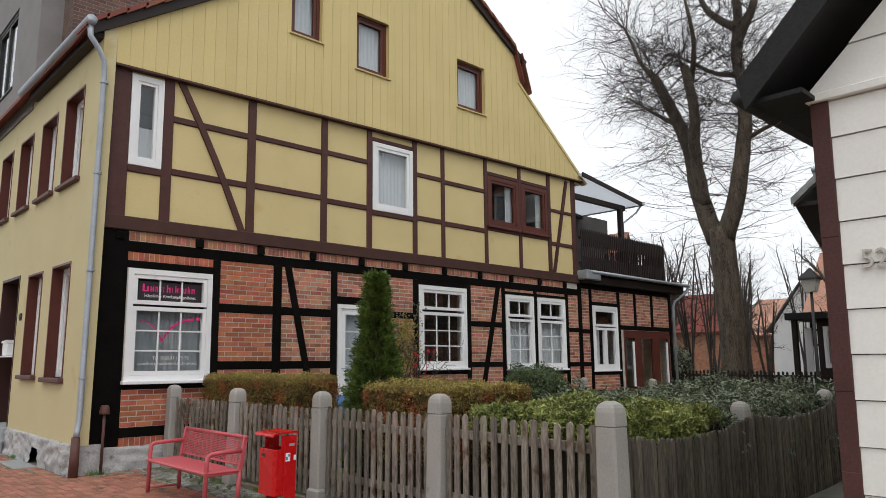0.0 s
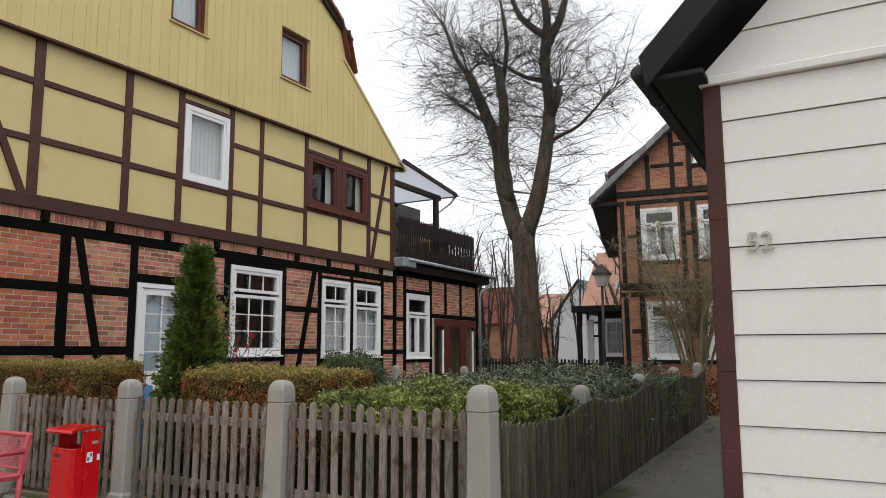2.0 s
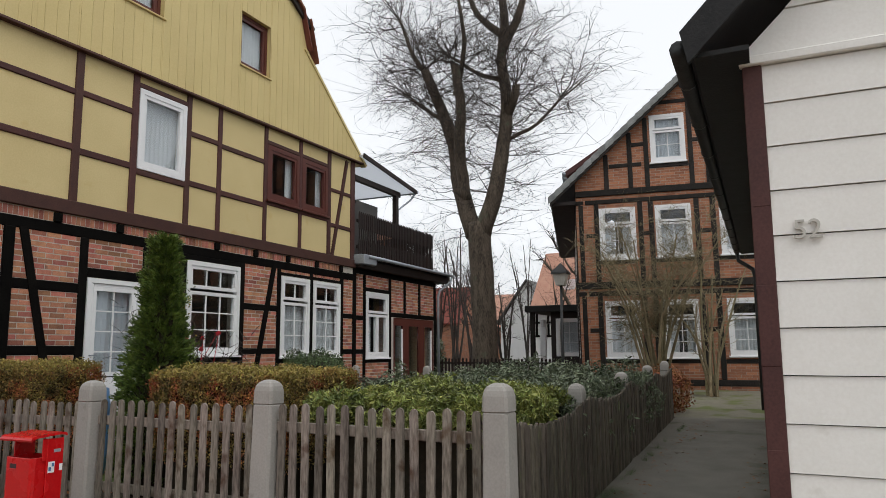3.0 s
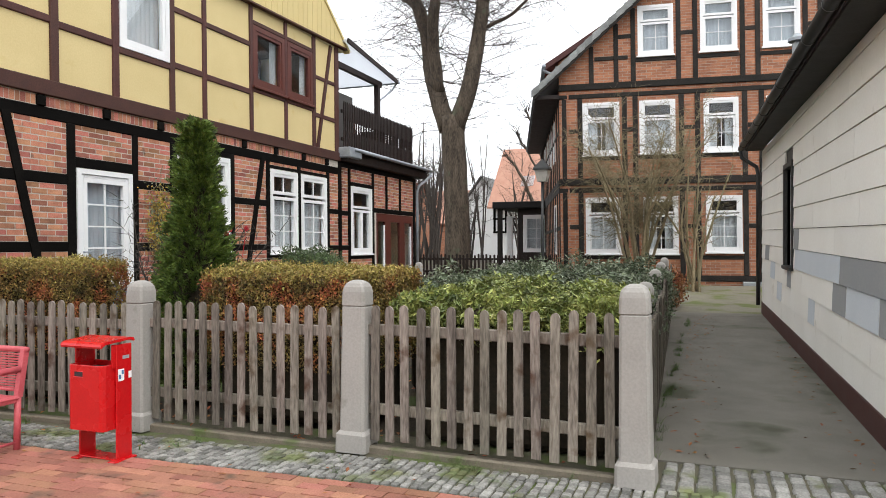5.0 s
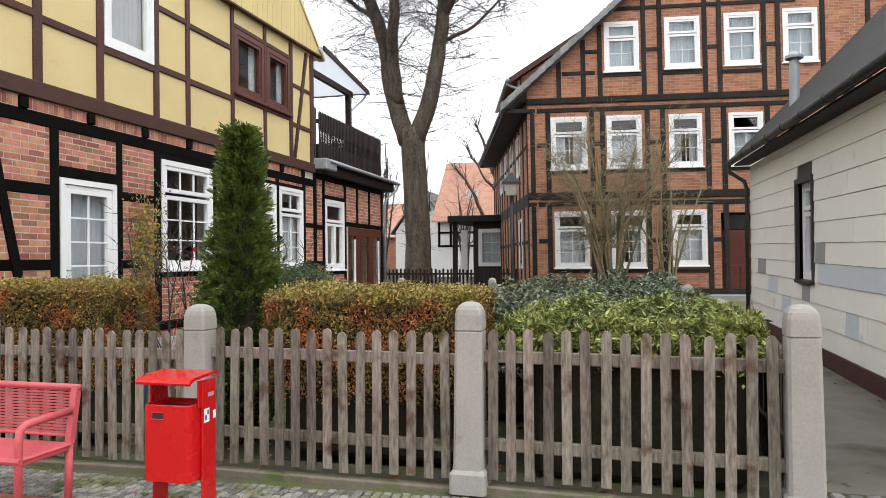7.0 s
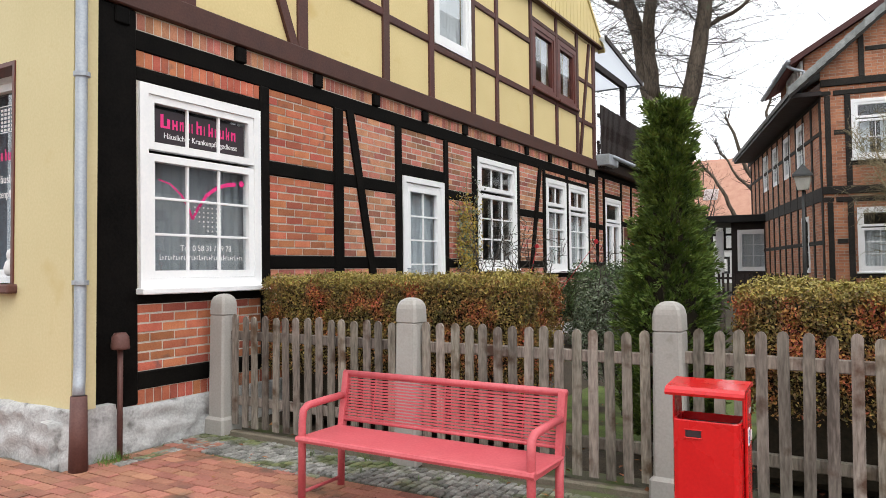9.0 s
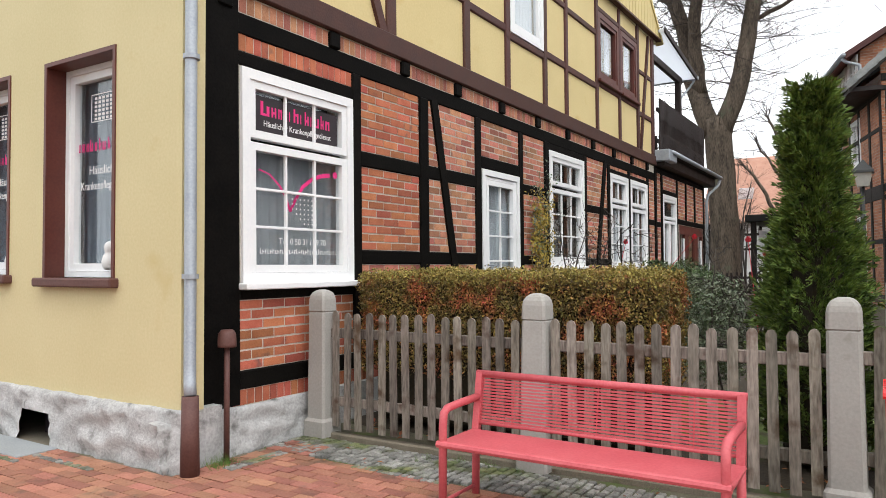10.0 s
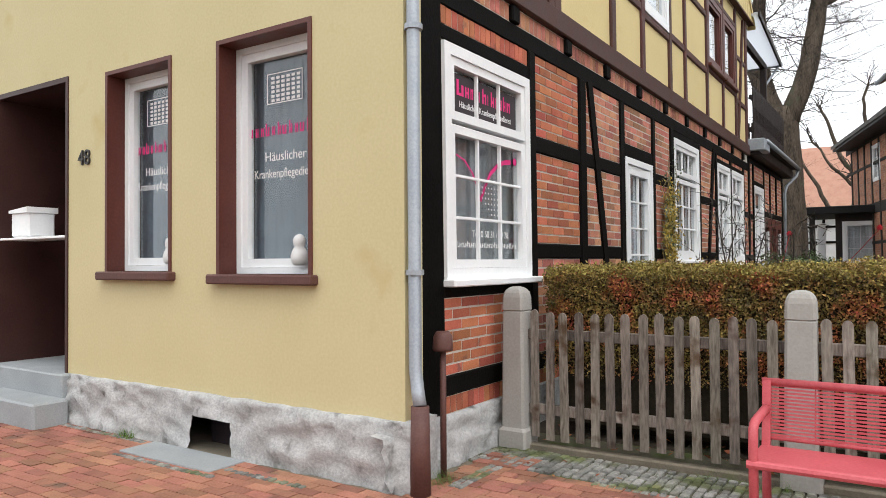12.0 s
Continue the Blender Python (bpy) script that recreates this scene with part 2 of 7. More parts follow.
DRY_LEAF = material("dry_reddish_leaf", (0.20, 0.07, 0.03), (0.30, 0.13, 0.05), 3, 0.8, 0, 15, "island", 0.4)
GREY_RENDER = material("grey_render", (0.20, 0.19, 0.185), (0.26, 0.25, 0.245), 2, 0.9, 0.6, 40)
PLASTER = material("white_plaster", (0.66, 0.66, 0.65), (0.74, 0.74, 0.73), 1, 0.9, 0.2, 30)
CLEAR_SHEET = material("milky_roof_sheet", (0.66, 0.68, 0.70), (0.74, 0.76, 0.78), 2, 0.5, 0.05, 30)
cn, cl = CLEAR_SHEET.node_tree.nodes, CLEAR_SHEET.node_tree.links
glow = cn.new("ShaderNodeBsdfTranslucent")
glow.inputs["Color"].default_value = (0.85, 0.87, 0.9, 1)
both = cn.new("ShaderNodeMixShader")
both.inputs[0].default_value = 0.75
cl.new(cn["Principled BSDF"].outputs[0], both.inputs[1]), cl.new(glow.outputs[0], both.inputs[2])
cl.new(both.outputs[0], cn["Material Output"].inputs[0])
PINK = material("pink_foil", (0.72, 0.03, 0.20), (0.75, 0.04, 0.22), 5, 0.5, 0)
# window foil; also the black that stands for shade in vent and bin
FOIL_AND_SHADE = material("dark_foil_and_hollow_shade", (0.025, 0.02, 0.025), (0.04, 0.03, 0.035), 5, 0.4, 0)
IRON_AND_SHADE = material("dark_iron_and_gap_shade", (0.03, 0.032, 0.032), (0.05, 0.05, 0.05), 5, 0.5, 0.1, 50, metal=0.3)
STEP_STONE = material("blue_grey_step", (0.26, 0.28, 0.29), (0.34, 0.36, 0.37), 3, 0.8, 0.3, 70)
DOOR_DARK = material("dark_brown_door", (0.035, 0.013, 0.011), (0.055, 0.022, 0.018), 4, 0.5, 0.2, 50)


# ---- mesh tools ----
class Geo:
    """Collects vertices and faces of one mesh; xf turns local wall coordinates into the world."""

    def __init__(self, xf=None):
        self.v, self.f, self.xf = [], [], xf

    def add(self, vs, fs):
        k = len(self.v)
        self.v.extend(self.xf(*p) if self.xf else p for p in vs)
        self.f.extend(tuple(k + i for i in q) for q in fs)
        return self

    def box(self, x0, x1, y0, y1, z0, z1, b=0.0):
        if b <= 0:
            vs = [(x, y, z) for x in (x0, x1) for y in (y0, y1) for z in (z0, z1)]
            return self.add(vs, [(0, 1, 3, 2), (4, 6, 7, 5), (0, 4, 5, 1), (2, 3, 7, 6), (0, 2, 6, 4), (1, 5, 7, 3)])
        b = min(b, (x1 - x0) / 2.2, (y1 - y0) / 2.2, (z1 - z0) / 2.2)
        vs, idx = [], {}
        for i, sx in enumerate((x0, x1)):
            for j, sy in enumerate((y0, y1)):
                for k, sz in enumerate((z0, z1)):
                    ix, iy, iz = sx + (b if i == 0 else -b), sy + (b if j == 0 else -b), sz + (b if k == 0 else -b)
                    for a, p in enumerate(((sx, iy, iz), (ix, sy, iz), (ix, iy, sz))):
                        idx[i, j, k, a] = len(vs)
                        vs.append(p)
        fs = []
        for s in (0, 1):
            fs.append([idx[s, j, k, 0] for j, k in ((0, 0), (1, 0), (1, 1), (0, 1))])
            fs.append([idx[i, s, k, 1] for i, k in ((0, 0), (1, 0), (1, 1), (0, 1))])
            fs.append([idx[i, j, s, 2] for i, j in ((0, 0), (1, 0), (1, 1), (0, 1))])
        for j in (0, 1):
            for k in (0, 1):
                fs.append((idx[0, j, k, 1], idx[1, j, k, 1], idx[1, j, k, 2], idx[0, j, k, 2]))
                fs.append((idx[j, 0, k, 0], idx[j, 1, k, 0], idx[j, 1, k, 2], idx[j, 0, k, 2]))
                fs.append((idx[j, k, 0, 0], idx[j, k, 1, 0], idx[j, k, 1, 1], idx[j, k, 0, 1]))
        for i in (0, 1):
            for j in (0, 1):
                for k in (0, 1):
                    fs.append((idx[i, j, k, 0], idx[i, j, k, 1], idx[i, j, k, 2]))
        return self.add(vs, fs)

    def prism(self, poly, w0, w1, axis=1):
        """A flat outline given in two coordinates, drawn out along the third."""
        n = len(poly)

        def put(p, w):
            return (p[0], w, p[1]) if axis == 1 else (w, p[0], p[1]) if axis == 0 else (p[0], p[1], w)
        vs = [put(p, w0) for p in poly] + [put(p, w1) for p in poly]
        fs = [tuple(range(n)), tuple(range(2 * n - 1, n - 1, -1))]
        fs += [(i, (i + 1) % n, n + (i + 1) % n, n + i) for i in range(n)]
        return self.add(vs, fs)

    def tube(self, pts, radii, n=8, cap=True):
        pts = [Vector(p) for p in pts]
        if not hasattr(radii, "__len__"):
            radii = [radii] * len(pts)
        rings, side = [], None
        for i, p in enumerate(pts):
            d = (pts[min(i + 1, len(pts) - 1)] - pts[max(i - 1, 0)])
            d = d.normalized() if d.length > 1e-9 else Vector((0, 0, 1))
            if side is None or abs(side.dot(d)) > 0.95:
                side = d.orthogonal()
            side = (side - d * side.dot(d)).normalized()
            up = d.cross(side)
            rings.append([tuple(p + (side * math.cos(a) + up * math.sin(a)) * radii[i]) for a in (2 * math.pi * k / n for k in range(n))])
        vs = [q for r in rings for q in r]
        fs = [(i * n + k, i * n + (k + 1) % n, (i + 1) * n + (k + 1) % n, (i + 1) * n + k) for i in range(len(pts) - 1) for k in range(n)]
        if cap:
            fs += [tuple(range(n)), tuple(range(len(vs) - 1, len(vs) - n - 1, -1))]
        return self.add(vs, fs)

    def bar(self, a, b, w, d, e=0.0):
        """A straight bar from a to b in the wall plane (u, z), w wide, from depth d[0] to d[1]."""
        dx, dz = b[0] - a[0], b[1] - a[1]
        l = math.hypot(dx, dz)
        nx, nz = -dz / l * w / 2, dx / l * w / 2
        return self.prism([(a[0] + nx, a[1] + nz), (b[0] + nx, b[1] + nz), (b[0] - nx, b[1] - nz), (a[0] - nx, a[1] - nz)], d[0], d[1])

    def make(self, name, mat, parent=None, label="", smooth=False, fix=True):
        me = bpy.data.meshes.new(name)
        me.from_pydata([tuple(p) for p in self.v], [], [tuple(q) for q in self.f])
        if fix:
            bm = bmesh.new()
            bm.from_mesh(me)
            bmesh.ops.recalc_face_normals(bm, faces=bm.faces)
            bm.to_mesh(me)
            bm.free()
        if smooth:
            me.polygons.foreach_set("use_smooth", [True] * len(me.polygons))
        me.materials.append(mat)
        ob = new(name, me)
        if parent is not None:
            ob.parent = parent
            if parent.parent is None and parent not in LOCAL_BUILT:
                ob.matrix_parent_inverse = Matrix.Translation(-parent.location)
        if label:
            ob["label"] = label
        return ob


LOCAL_BUILT = []


def thing(name, label, category, group="", kind="", at=(0, 0, 0)):
    ob = new(name)
    ob.location = at
    ob.empty_display_size = 0.2
    return tagged(ob, label, category, group, kind)


def structure(ob, label, category):
    return tagged(ob, label, category, kind="structure")


def wall_holes(g, u0, u1, z0, z1, holes, w0, w1):
    """A wall slab with openings through it, as one closed skin."""
    us = [v for v in sorted({u0, u1, *(h[0] for h in holes), *(h[1] for h in holes)}) if u0 <= v <= u1]
    zs = [v for v in sorted({z0, z1, *(h[2] for h in holes), *(h[3] for h in holes)}) if z0 <= v <= z1]

    def solid(i, k):
        if not (0 <= i < len(us) - 1 and 0 <= k < len(zs) - 1):
            return False
        mu, mz = (us[i] + us[i + 1]) / 2, (zs[k] + zs[k + 1]) / 2
        return not any(h[0] < mu < h[1] and h[2] < mz < h[3] for h in holes)
    index, vs, fs = {}, [], []

    def at(i, w, k):
        if (i, w, k) not in index:
            index[i, w, k] = len(vs)
            vs.append((us[i], (w0, w1)[w], zs[k]))
        return index[i, w, k]
    for i in range(len(us) - 1):
        for k in range(len(zs) - 1):
            if not solid(i, k):
                continue
            for w in (0, 1):
                fs.append((at(i, w, k), at(i + 1, w, k), at(i + 1, w, k + 1), at(i, w, k + 1)))
            if not solid(i - 1, k):
                fs.append((at(i, 0, k), at(i, 1, k), at(i, 1, k + 1), at(i, 0, k + 1)))
            if not solid(i + 1, k):
                fs.append((at(i + 1, 0, k), at(i + 1, 1, k), at(i + 1, 1, k + 1), at(i + 1, 0, k + 1)))
            if not solid(i, k - 1):
                fs.append((at(i, 0, k), at(i, 1, k), at(i + 1, 1, k), at(i + 1, 0, k)))
            if not solid(i, k + 1):
                fs.append((at(i, 0, k + 1), at(i, 1, k + 1), at(i + 1, 1, k + 1), at(i + 1, 0, k + 1)))
    return g.add(vs, fs)


def window(parent, xf, u0, u1, z0, z1, sashes, mat=WHITE, w=0.0, fr=0.07, depth=0.09, curtain=None, sill=None, name="window", label="", cloth=None):
    """A framed window at wall depth w. sashes: (u from, u to, z from, z to, columns, rows) as shares of the opening."""
    g = wall_holes(Geo(xf), u0, u1, z0, z1, [(u0 + fr, u1 - fr, z0 + fr, z1 - fr)], w - depth, w)
    top = g.make(name, mat, parent, label)
    iu0, iu1, iz0, iz1 = u0 + fr, u1 - fr, z0 + fr, z1 - fr
    for a, b, c, d, cols, rows in sashes:
        a, b = iu0 + (iu1 - iu0) * a + 0.002, iu0 + (iu1 - iu0) * b - 0.002
        c, d = iz0 + (iz1 - iz0) * c + 0.002, iz0 + (iz1 - iz0) * d - 0.002
        s = min(0.065, (b - a) * 0.14)
        g = wall_holes(Geo(xf), a, b, c, d, [(a + s, b - s, c + s, d - s)], w - depth, w - 0.014)
        g.make("sash", mat, top)
        bw = 0.011
        if cols * rows > 1:
            for i in range(1, cols):
                m = a + s + (b - a - 2 * s) * i / cols
                Geo(xf).box(m - bw, m + bw, w - 0.055, w - 0.025, c + s, d - s, 0.003).make("glazing_bar", mat, top)
            for j in range(1, rows):
                m = c + s + (d - c - 2 * s) * j / rows
                Geo(xf).box(a + s, b - s, w - 0.053, w - 0.027, m - bw, m + bw, 0.003).make("glazing_bar", mat, top)
        pane = Geo(xf).box(a + s - 0.004, b - s + 0.004, w - 0.066, w - 0.06, c + s - 0.004, d - s + 0.004).make("pane", GLASS, top)
        pane.visible_shadow = False
    if sill:
        Geo(xf).box(u0 - 0.04, u1 + 0.04, w - 0.02, w + sill[0], z0 - sill[1], z0 + 0.004, 0.008).make("window_sill", sill[2], top)
    if curtain:
        g = Geo(xf)
        for a, b, zc, zd in curtain:
            n = max(6, int((b - a) * (u1 - u0) / 0.03))
            pu = [u0 + (u1 - u0) * (a + (b - a) * i / n) for i in range(n + 1)]
            pw = [w - depth - 0.07 - 0.018 * math.sin(i * 1.9 + 3 * a) for i in range(n + 1)]
            lo, hi = z0 + (z1 - z0) * zc, z0 + (z1 - z0) * zd
            vs = [(pu[i], pw[i], z) for z in (lo, hi) for i in range(n + 1)] + [(pu[i], pw[i] - 0.004, z) for z in (lo, hi) for i in range(n + 1)]
            m = n + 1
            fs = [(i, i + 1, m + i + 1, m + i) for i in range(n)] + [(2 * m + i, 3 * m + i, 3 * m + i + 1, 2 * m + i + 1) for i in range(n)]
            g.add(vs, fs)
        g.make("curtain", cloth or CURTAIN, top, smooth=True, fix=False)
    return top


# ---- ground ----
def grade(x, y):
    """The yard rises a little towards the back house."""
    return min(0.32, 0.14 + (x - 15.5) * 0.035) if x >= 15.5 else -0.15 if x < 5.3 else -0.03


def alley_y(x):
    """The fence swings a little away from the white wall."""
    return 0.035 * (x - 4.8)


def alley_z(x):
    """The alley climbs gently from the street to the yard."""
    return 0.0145 * max(0.0, min(10.0, x - 5.4))


def street_z(y):
    """The street falls a hand's breadth towards the corner house."""
    return -0.055 * max(0.0, min(1.0, (y - 4.5) / 3))


def street_slab(x0, x1, y0, y1, top):
    return Geo().prism([(y0, top), (4.5, top), (7.5, top - 0.055), (y1, top - 0.055), (y1, -0.4), (y0, -0.4)], x0, x1, axis=0)


g = Geo()
xs = [-400, -60, -12, 4.75, 5.35, 15.5, 17, 19, 22, 40, 80, 500]
ys = [-400, -60, 1.2, 3.0, 11.4, 30, 80, 500]
vs = [(x, y, grade(x, y) - 0.03) for x in xs for y in ys]
n = len(ys)
g.add(vs, [(i * n + j, (i + 1) * n + j, (i + 1) * n + j + 1, i * n + j + 1) for i in range(len(xs) - 1) for j in range(n - 1)])
structure(g.make("ground", SOIL, fix=False), "dark garden soil with moss and sparse grass", "ground")
g = street_slab(-12, 4.22, -30, 40, -0.012)
structure(g.make("pavement", JOINT), "street paving bed with sandy joints", "pavement")
g = Geo()
g.prism([(5.36, -0.2), (15.4, -0.2), (15.4, alley_z(15.4)), (5.36, 0.0)], 1.30, 3.3)
alley = structure(g.make("alley", ASPHALT), "grey worn asphalt alley between fence and white wall", "path")
g = Geo()
g.add([(15.4, 1.2, 0.145), (15.4, 3.6, 0.145), (19, 4.2, 0.29), (22.4, 5, 0.325), (22.4, -3, 0.325), (19, -1, 0.29)], [(0, 1, 2, 5), (5, 2, 3, 4)])
YARD = material("mossy_yard", (0.16, 0.15, 0.11), (0.24, 0.22, 0.17), 3, 0.95, 0.7, 70, spots=((0.12, 0.14, 0.045), 1.5, 0.5))
structure(g.make("yard", YARD, fix=False), "mossy paved yard before the brick house", "path")

LAWN = material("short_lawn", (0.045, 0.07, 0.016), (0.12, 0.16, 0.04), 5, 0.9, 0.8, 70, spots=((0.05, 0.04, 0.025), 2, 0.52))
structure(Geo().box(6.0, 11.5, 6.85, 8.9, -0.25, -0.006, 0.004).make("lawn", LAWN), "small patch of short green lawn in the garden", "lawn")

# ---- yellow corner house ----
LEAN = 0.012


def gable(u, w, z):
    return (u - LEAN * (z - 2.0), 11.30 - w, z)


def street(u, w, z):
    return (3.40 - w, u, z)


house = thing("corner_house", "yellow rendered half-timbered corner house with red brick ground floor", "house", at=(3.4, 11.3, 0))


def roof_z(u):
    left = 6.85 + 0.665 * (u - 3.45)
    right = 10.41 - 0.655 * (u - 11.84) if u < 13.6 else 6.47 + 0.815 * (16.2 - u)
    return min(left, right)


GROUND_OPEN = [(4.06, 5.45, 1.27, 3.03), (8.03, 9.10, 0.30, 2.66), (10.13, 11.58, 1.40, 3.19), (12.92, 13.98, 1.35, 3.13), (14.12, 15.27, 1.35, 3.15), (16.5, 17.73, 1.29, 3.06), (18.02, 20.62, 0.25, 2.42)]
UPPER_OPEN = [(3.95, 4.49, 4.70, 6.22), (8.87, 9.97, 4.66, 6.12), (12.36, 13.50, 4.78, 6.02), (13.62, 14.66, 4.78, 6.02)]
GABLE_OPEN = [(6.82, 7.52, 7.83, 9.05), (8.37, 9.23, 7.55, 8.80), (11.30, 12.24, 7.46, 8.66)]
g = wall_holes(Geo(gable), 3.78, 20.75, 0.0, 3.62, GROUND_OPEN, -0.30, 0.0040)
g.make("wall", MORTAR, house, "mortar and brick infill wall")
g = wall_holes(Geo(gable), 3.72, 15.9, 3.62, 6.5, UPPER_OPEN, -0.30, 0.0)
g.make("wall", YELLOW_PANEL, house, "yellow painted infill panels")
# street wall
S_OPEN = [(11.96, 12.98, 1.32, 3.15), (13.55, 14.50, 1.34, 3.14), (15.12, 16.5, 0.36, 3.2), (17.2, 18.2, 1.32, 3.15), (18.9, 19.9, 1.32, 3.15)]
S_UP = [(11.92, 12.94, 4.52, 6.08), (13.40, 14.40, 4.54, 6.0), (15.0, 16.0, 4.54, 6.0), (16.6, 17.6, 4.54, 6.0), (18.4, 19.4, 4.54, 6.0)]
g = wall_holes(Geo(street), 11.16, 24, 0.36, 6.9, S_OPEN + S_UP, -0.20, 0.0)
g.make("wall", YELLOW, house, "yellow rendered street wall")
# stone plinth along the street with an uneven face, and a cellar vent
g = Geo()
random.seed(3)
zs = [-0.08, -0.04, 0.0, 0.04, 0.08, 0.12, 0.16, 0.20, 0.24, 0.28, 0.32, 0.35, 0.375]
us = [11.0 + 0.05 * i for i in range(84)]


def plinth_face(gg, u_of, rows, depth_lo, depth_hi, skip):
    m = len(u_of)
    vs = []
    for k, z in enumerate(rows):
        for u in u_of:
            d = depth_lo + (depth_hi - depth_lo) * k / (len(rows) - 1)
            q = Vector((u * 3.1, z * 6.0, depth_lo * 9))
            rough = 0.04 * noise.noise(q) + 0.04 * noise.noise(q * 2.3) + 0.02 * noise.noise(q * 6)
            vs.append((u, d + (rough if k < len(rows) - 1 else 0.4 * rough), z + 0.02 * noise.noise(q * 1.7)))
    vs += [(u, -0.05, rows[-1] + 0.012) for u in u_of]
    fs = []
    for k in range(len(rows)):
        for i in range(m - 1):
            if k < len(rows) - 1 and skip(u_of[i], rows[k]):
                continue
            fs.append((k * m + i, k * m + i + 1, (k + 1) * m + i + 1, (k + 1) * m + i))
    gg.add(vs, fs)


gs = Geo(street)
plinth_face(gs, us, zs, 0.075, 0.035, lambda u, z: 12.72 < u < 13.22 and z < 0.2)
plinth = gs.make("stone_plinth", STONE, house, "rough grey whitewashed stone plinth", smooth=True, fix=False)
# black box behind the vent opening, standing for the shade inside
Geo(street).box(12.6, 13.3, -0.3, -0.2, -0.08, 0.3).make("vent_recess", FOIL_AND_SHADE, plinth)
gs = Geo(gable)
plinth_face(gs, [3.25 + 0.05 * i for i in range(36)], [-0.08, -0.04, 0, 0.04, 0.08, 0.12, 0.16, 0.20, 0.24, 0.285], 0.085, 0.05, lambda u, z: False)
gs.make("stone_plinth", STONE, house, "rough grey stone plinth", smooth=True, fix=False)
Geo(gable).box(4.95, 20.75, -0.1, 0.03, -0.1, 0.29, 0.01).make("stone_plinth", STONE, house)
# end pieces so that the corner is closed
Geo(street).box(11.17, 11.40, -0.38, -0.005, -0.1, 0.36).make("stone_plinth", STONE, house)

# ground-floor timber frame: (u0, u1, z0, z1)
POSTS = [(3.605, 4.04, 0.30, 3.62), (5.46, 5.59, 0.42, 3.30), (6.62, 6.79, 0.42, 3.30), (7.87, 8.02, 0.30, 3.30), (9.11, 9.23, 0.42, 3.30), (9.97, 10.12, 0.42, 3.30), (11.59, 11.73, 0.42, 3.30), (12.79, 12.91, 0.42, 3.30), (13.99, 14.11, 0.42, 3.30), (15.28, 15.42, 0.42, 3.30), (15.86, 16.02, 0.30, 3.62), (16.37, 16.49, 0.30, 3.5), (17.74, 17.88, 0.30, 3.5), (18.62, 18.74, 2.56, 3.5), (19.56, 19.68, 2.56, 3.5), (20.62, 20.78, 0.0, 3.5)]
BEAMS = [(4.04, 8.0, 0.42, 0.57), (9.10, 15.86, 0.42, 0.57), (3.78, 15.86, 3.29, 3.465), (4.04, 5.46, 1.14, 1.26), (4.04, 5.46, 3.04, 3.155), (5.59, 6.62, 2.40, 2.55), (6.79, 7.87, 2.40, 2.55), (5.59, 6.62, 1.43, 1.57), (6.79, 7.87, 1.43, 1.57), (8.02, 9.11, 2.67, 2.82), (9.23, 9.97, 2.44, 2.58), (9.23, 9.97, 1.43, 1.56), (10.12, 11.59, 3.20, 3.30), (10.12, 11.59, 1.27, 1.39), (11.73, 12.79, 2.34, 2.47), (11.73, 12.79, 1.42, 1.54), (12.91, 15.28, 3.16, 3.23), (12.91, 15.28, 1.22, 1.34), (15.42, 15.86, 2.30, 2.42), (15.42, 15.86, 1.40, 1.52), (16.02, 16.37, 2.28, 2.40), (16.02, 16.37, 1.40, 1.52), (16.49, 17.74, 3.07, 3.17), (16.49, 17.74, 1.16, 1.28), (17.88, 20.62, 2.43, 2.56), (16.02, 20.78, 3.5, 3.62)]
for i, (a, b, c, d) in enumerate(POSTS):
    g = Geo(gable).box(a, b, -0.02, 0.026 + 0.004 * (i % 3), c, d, 0.012)
    g.make("timber_post", BLACK_WOOD, house)
for i, (a, b, c, d) in enumerate(BEAMS):
    Geo(gable).box(a - 0.01, b + 0.01, -0.02, 0.020 + 0.003 * (i % 2), c, d, 0.012).make("timber_beam", BLACK_WOOD, house)
for a, b in (((6.91, 3.32), (7.53, 0.57)), ((12.66, 3.32), (12.02, 0.57))):
    Geo(gable).bar(a, b, 0.13, (-0.018, 0.033)).make("timber_brace", BLACK_WOOD, house)
for u in (3.9, 5.2, 6.35, 7.45, 8.6, 9.75, 10.9, 12.05, 13.15, 14.25, 15.3):
    Geo(gable).box(u - 0.07, u + 0.07, -0.05, 0.045, 3.466, 3.615, 0.012).make("joist_end", BLACK_WOOD, house)
# upper frame
UPOSTS = [(3.66, 3.95), (4.49, 4.66), (6.03, 6.19), (7.61, 7.75), (8.73, 8.86), (9.98, 10.10), (10.83, 10.94), (12.25, 12.355), (13.505, 13.615), (14.665, 14.80), (15.72, 15.90)]
for i, (a, b) in enumerate(UPOSTS):
    Geo(gable).box(a, b, -0.02, 0.034 + 0.003 * (i % 2), 3.84, 6.5, 0.01).make("timber_post", BROWN_WOOD, house)
UBEAMS = [(3.61, 15.92, 3.625, 3.845), (4.66, 6.03, 5.55, 5.66), (6.19, 7.61, 5.58, 5.68), (7.75, 8.73, 5.60, 5.70), (10.10, 10.83, 5.58, 5.68), (10.94, 12.25, 5.55, 5.65), (14.80, 15.72, 5.46, 5.55), (3.95, 4.49, 4.58, 4.69), (4.66, 6.03, 4.64, 4.75), (6.19, 7.61, 4.66, 4.77), (7.75, 8.73, 4.62, 4.73), (8.86, 9.98, 4.55, 4.65), (10.10, 10.83, 4.60, 4.71), (10.94, 12.25, 4.58, 4.69), (12.355, 14.665, 4.66, 4.77), (14.80, 15.72, 4.56, 4.66), (8.86, 9.98, 6.13, 6.22), (12.355, 14.665, 6.03, 6.12)]
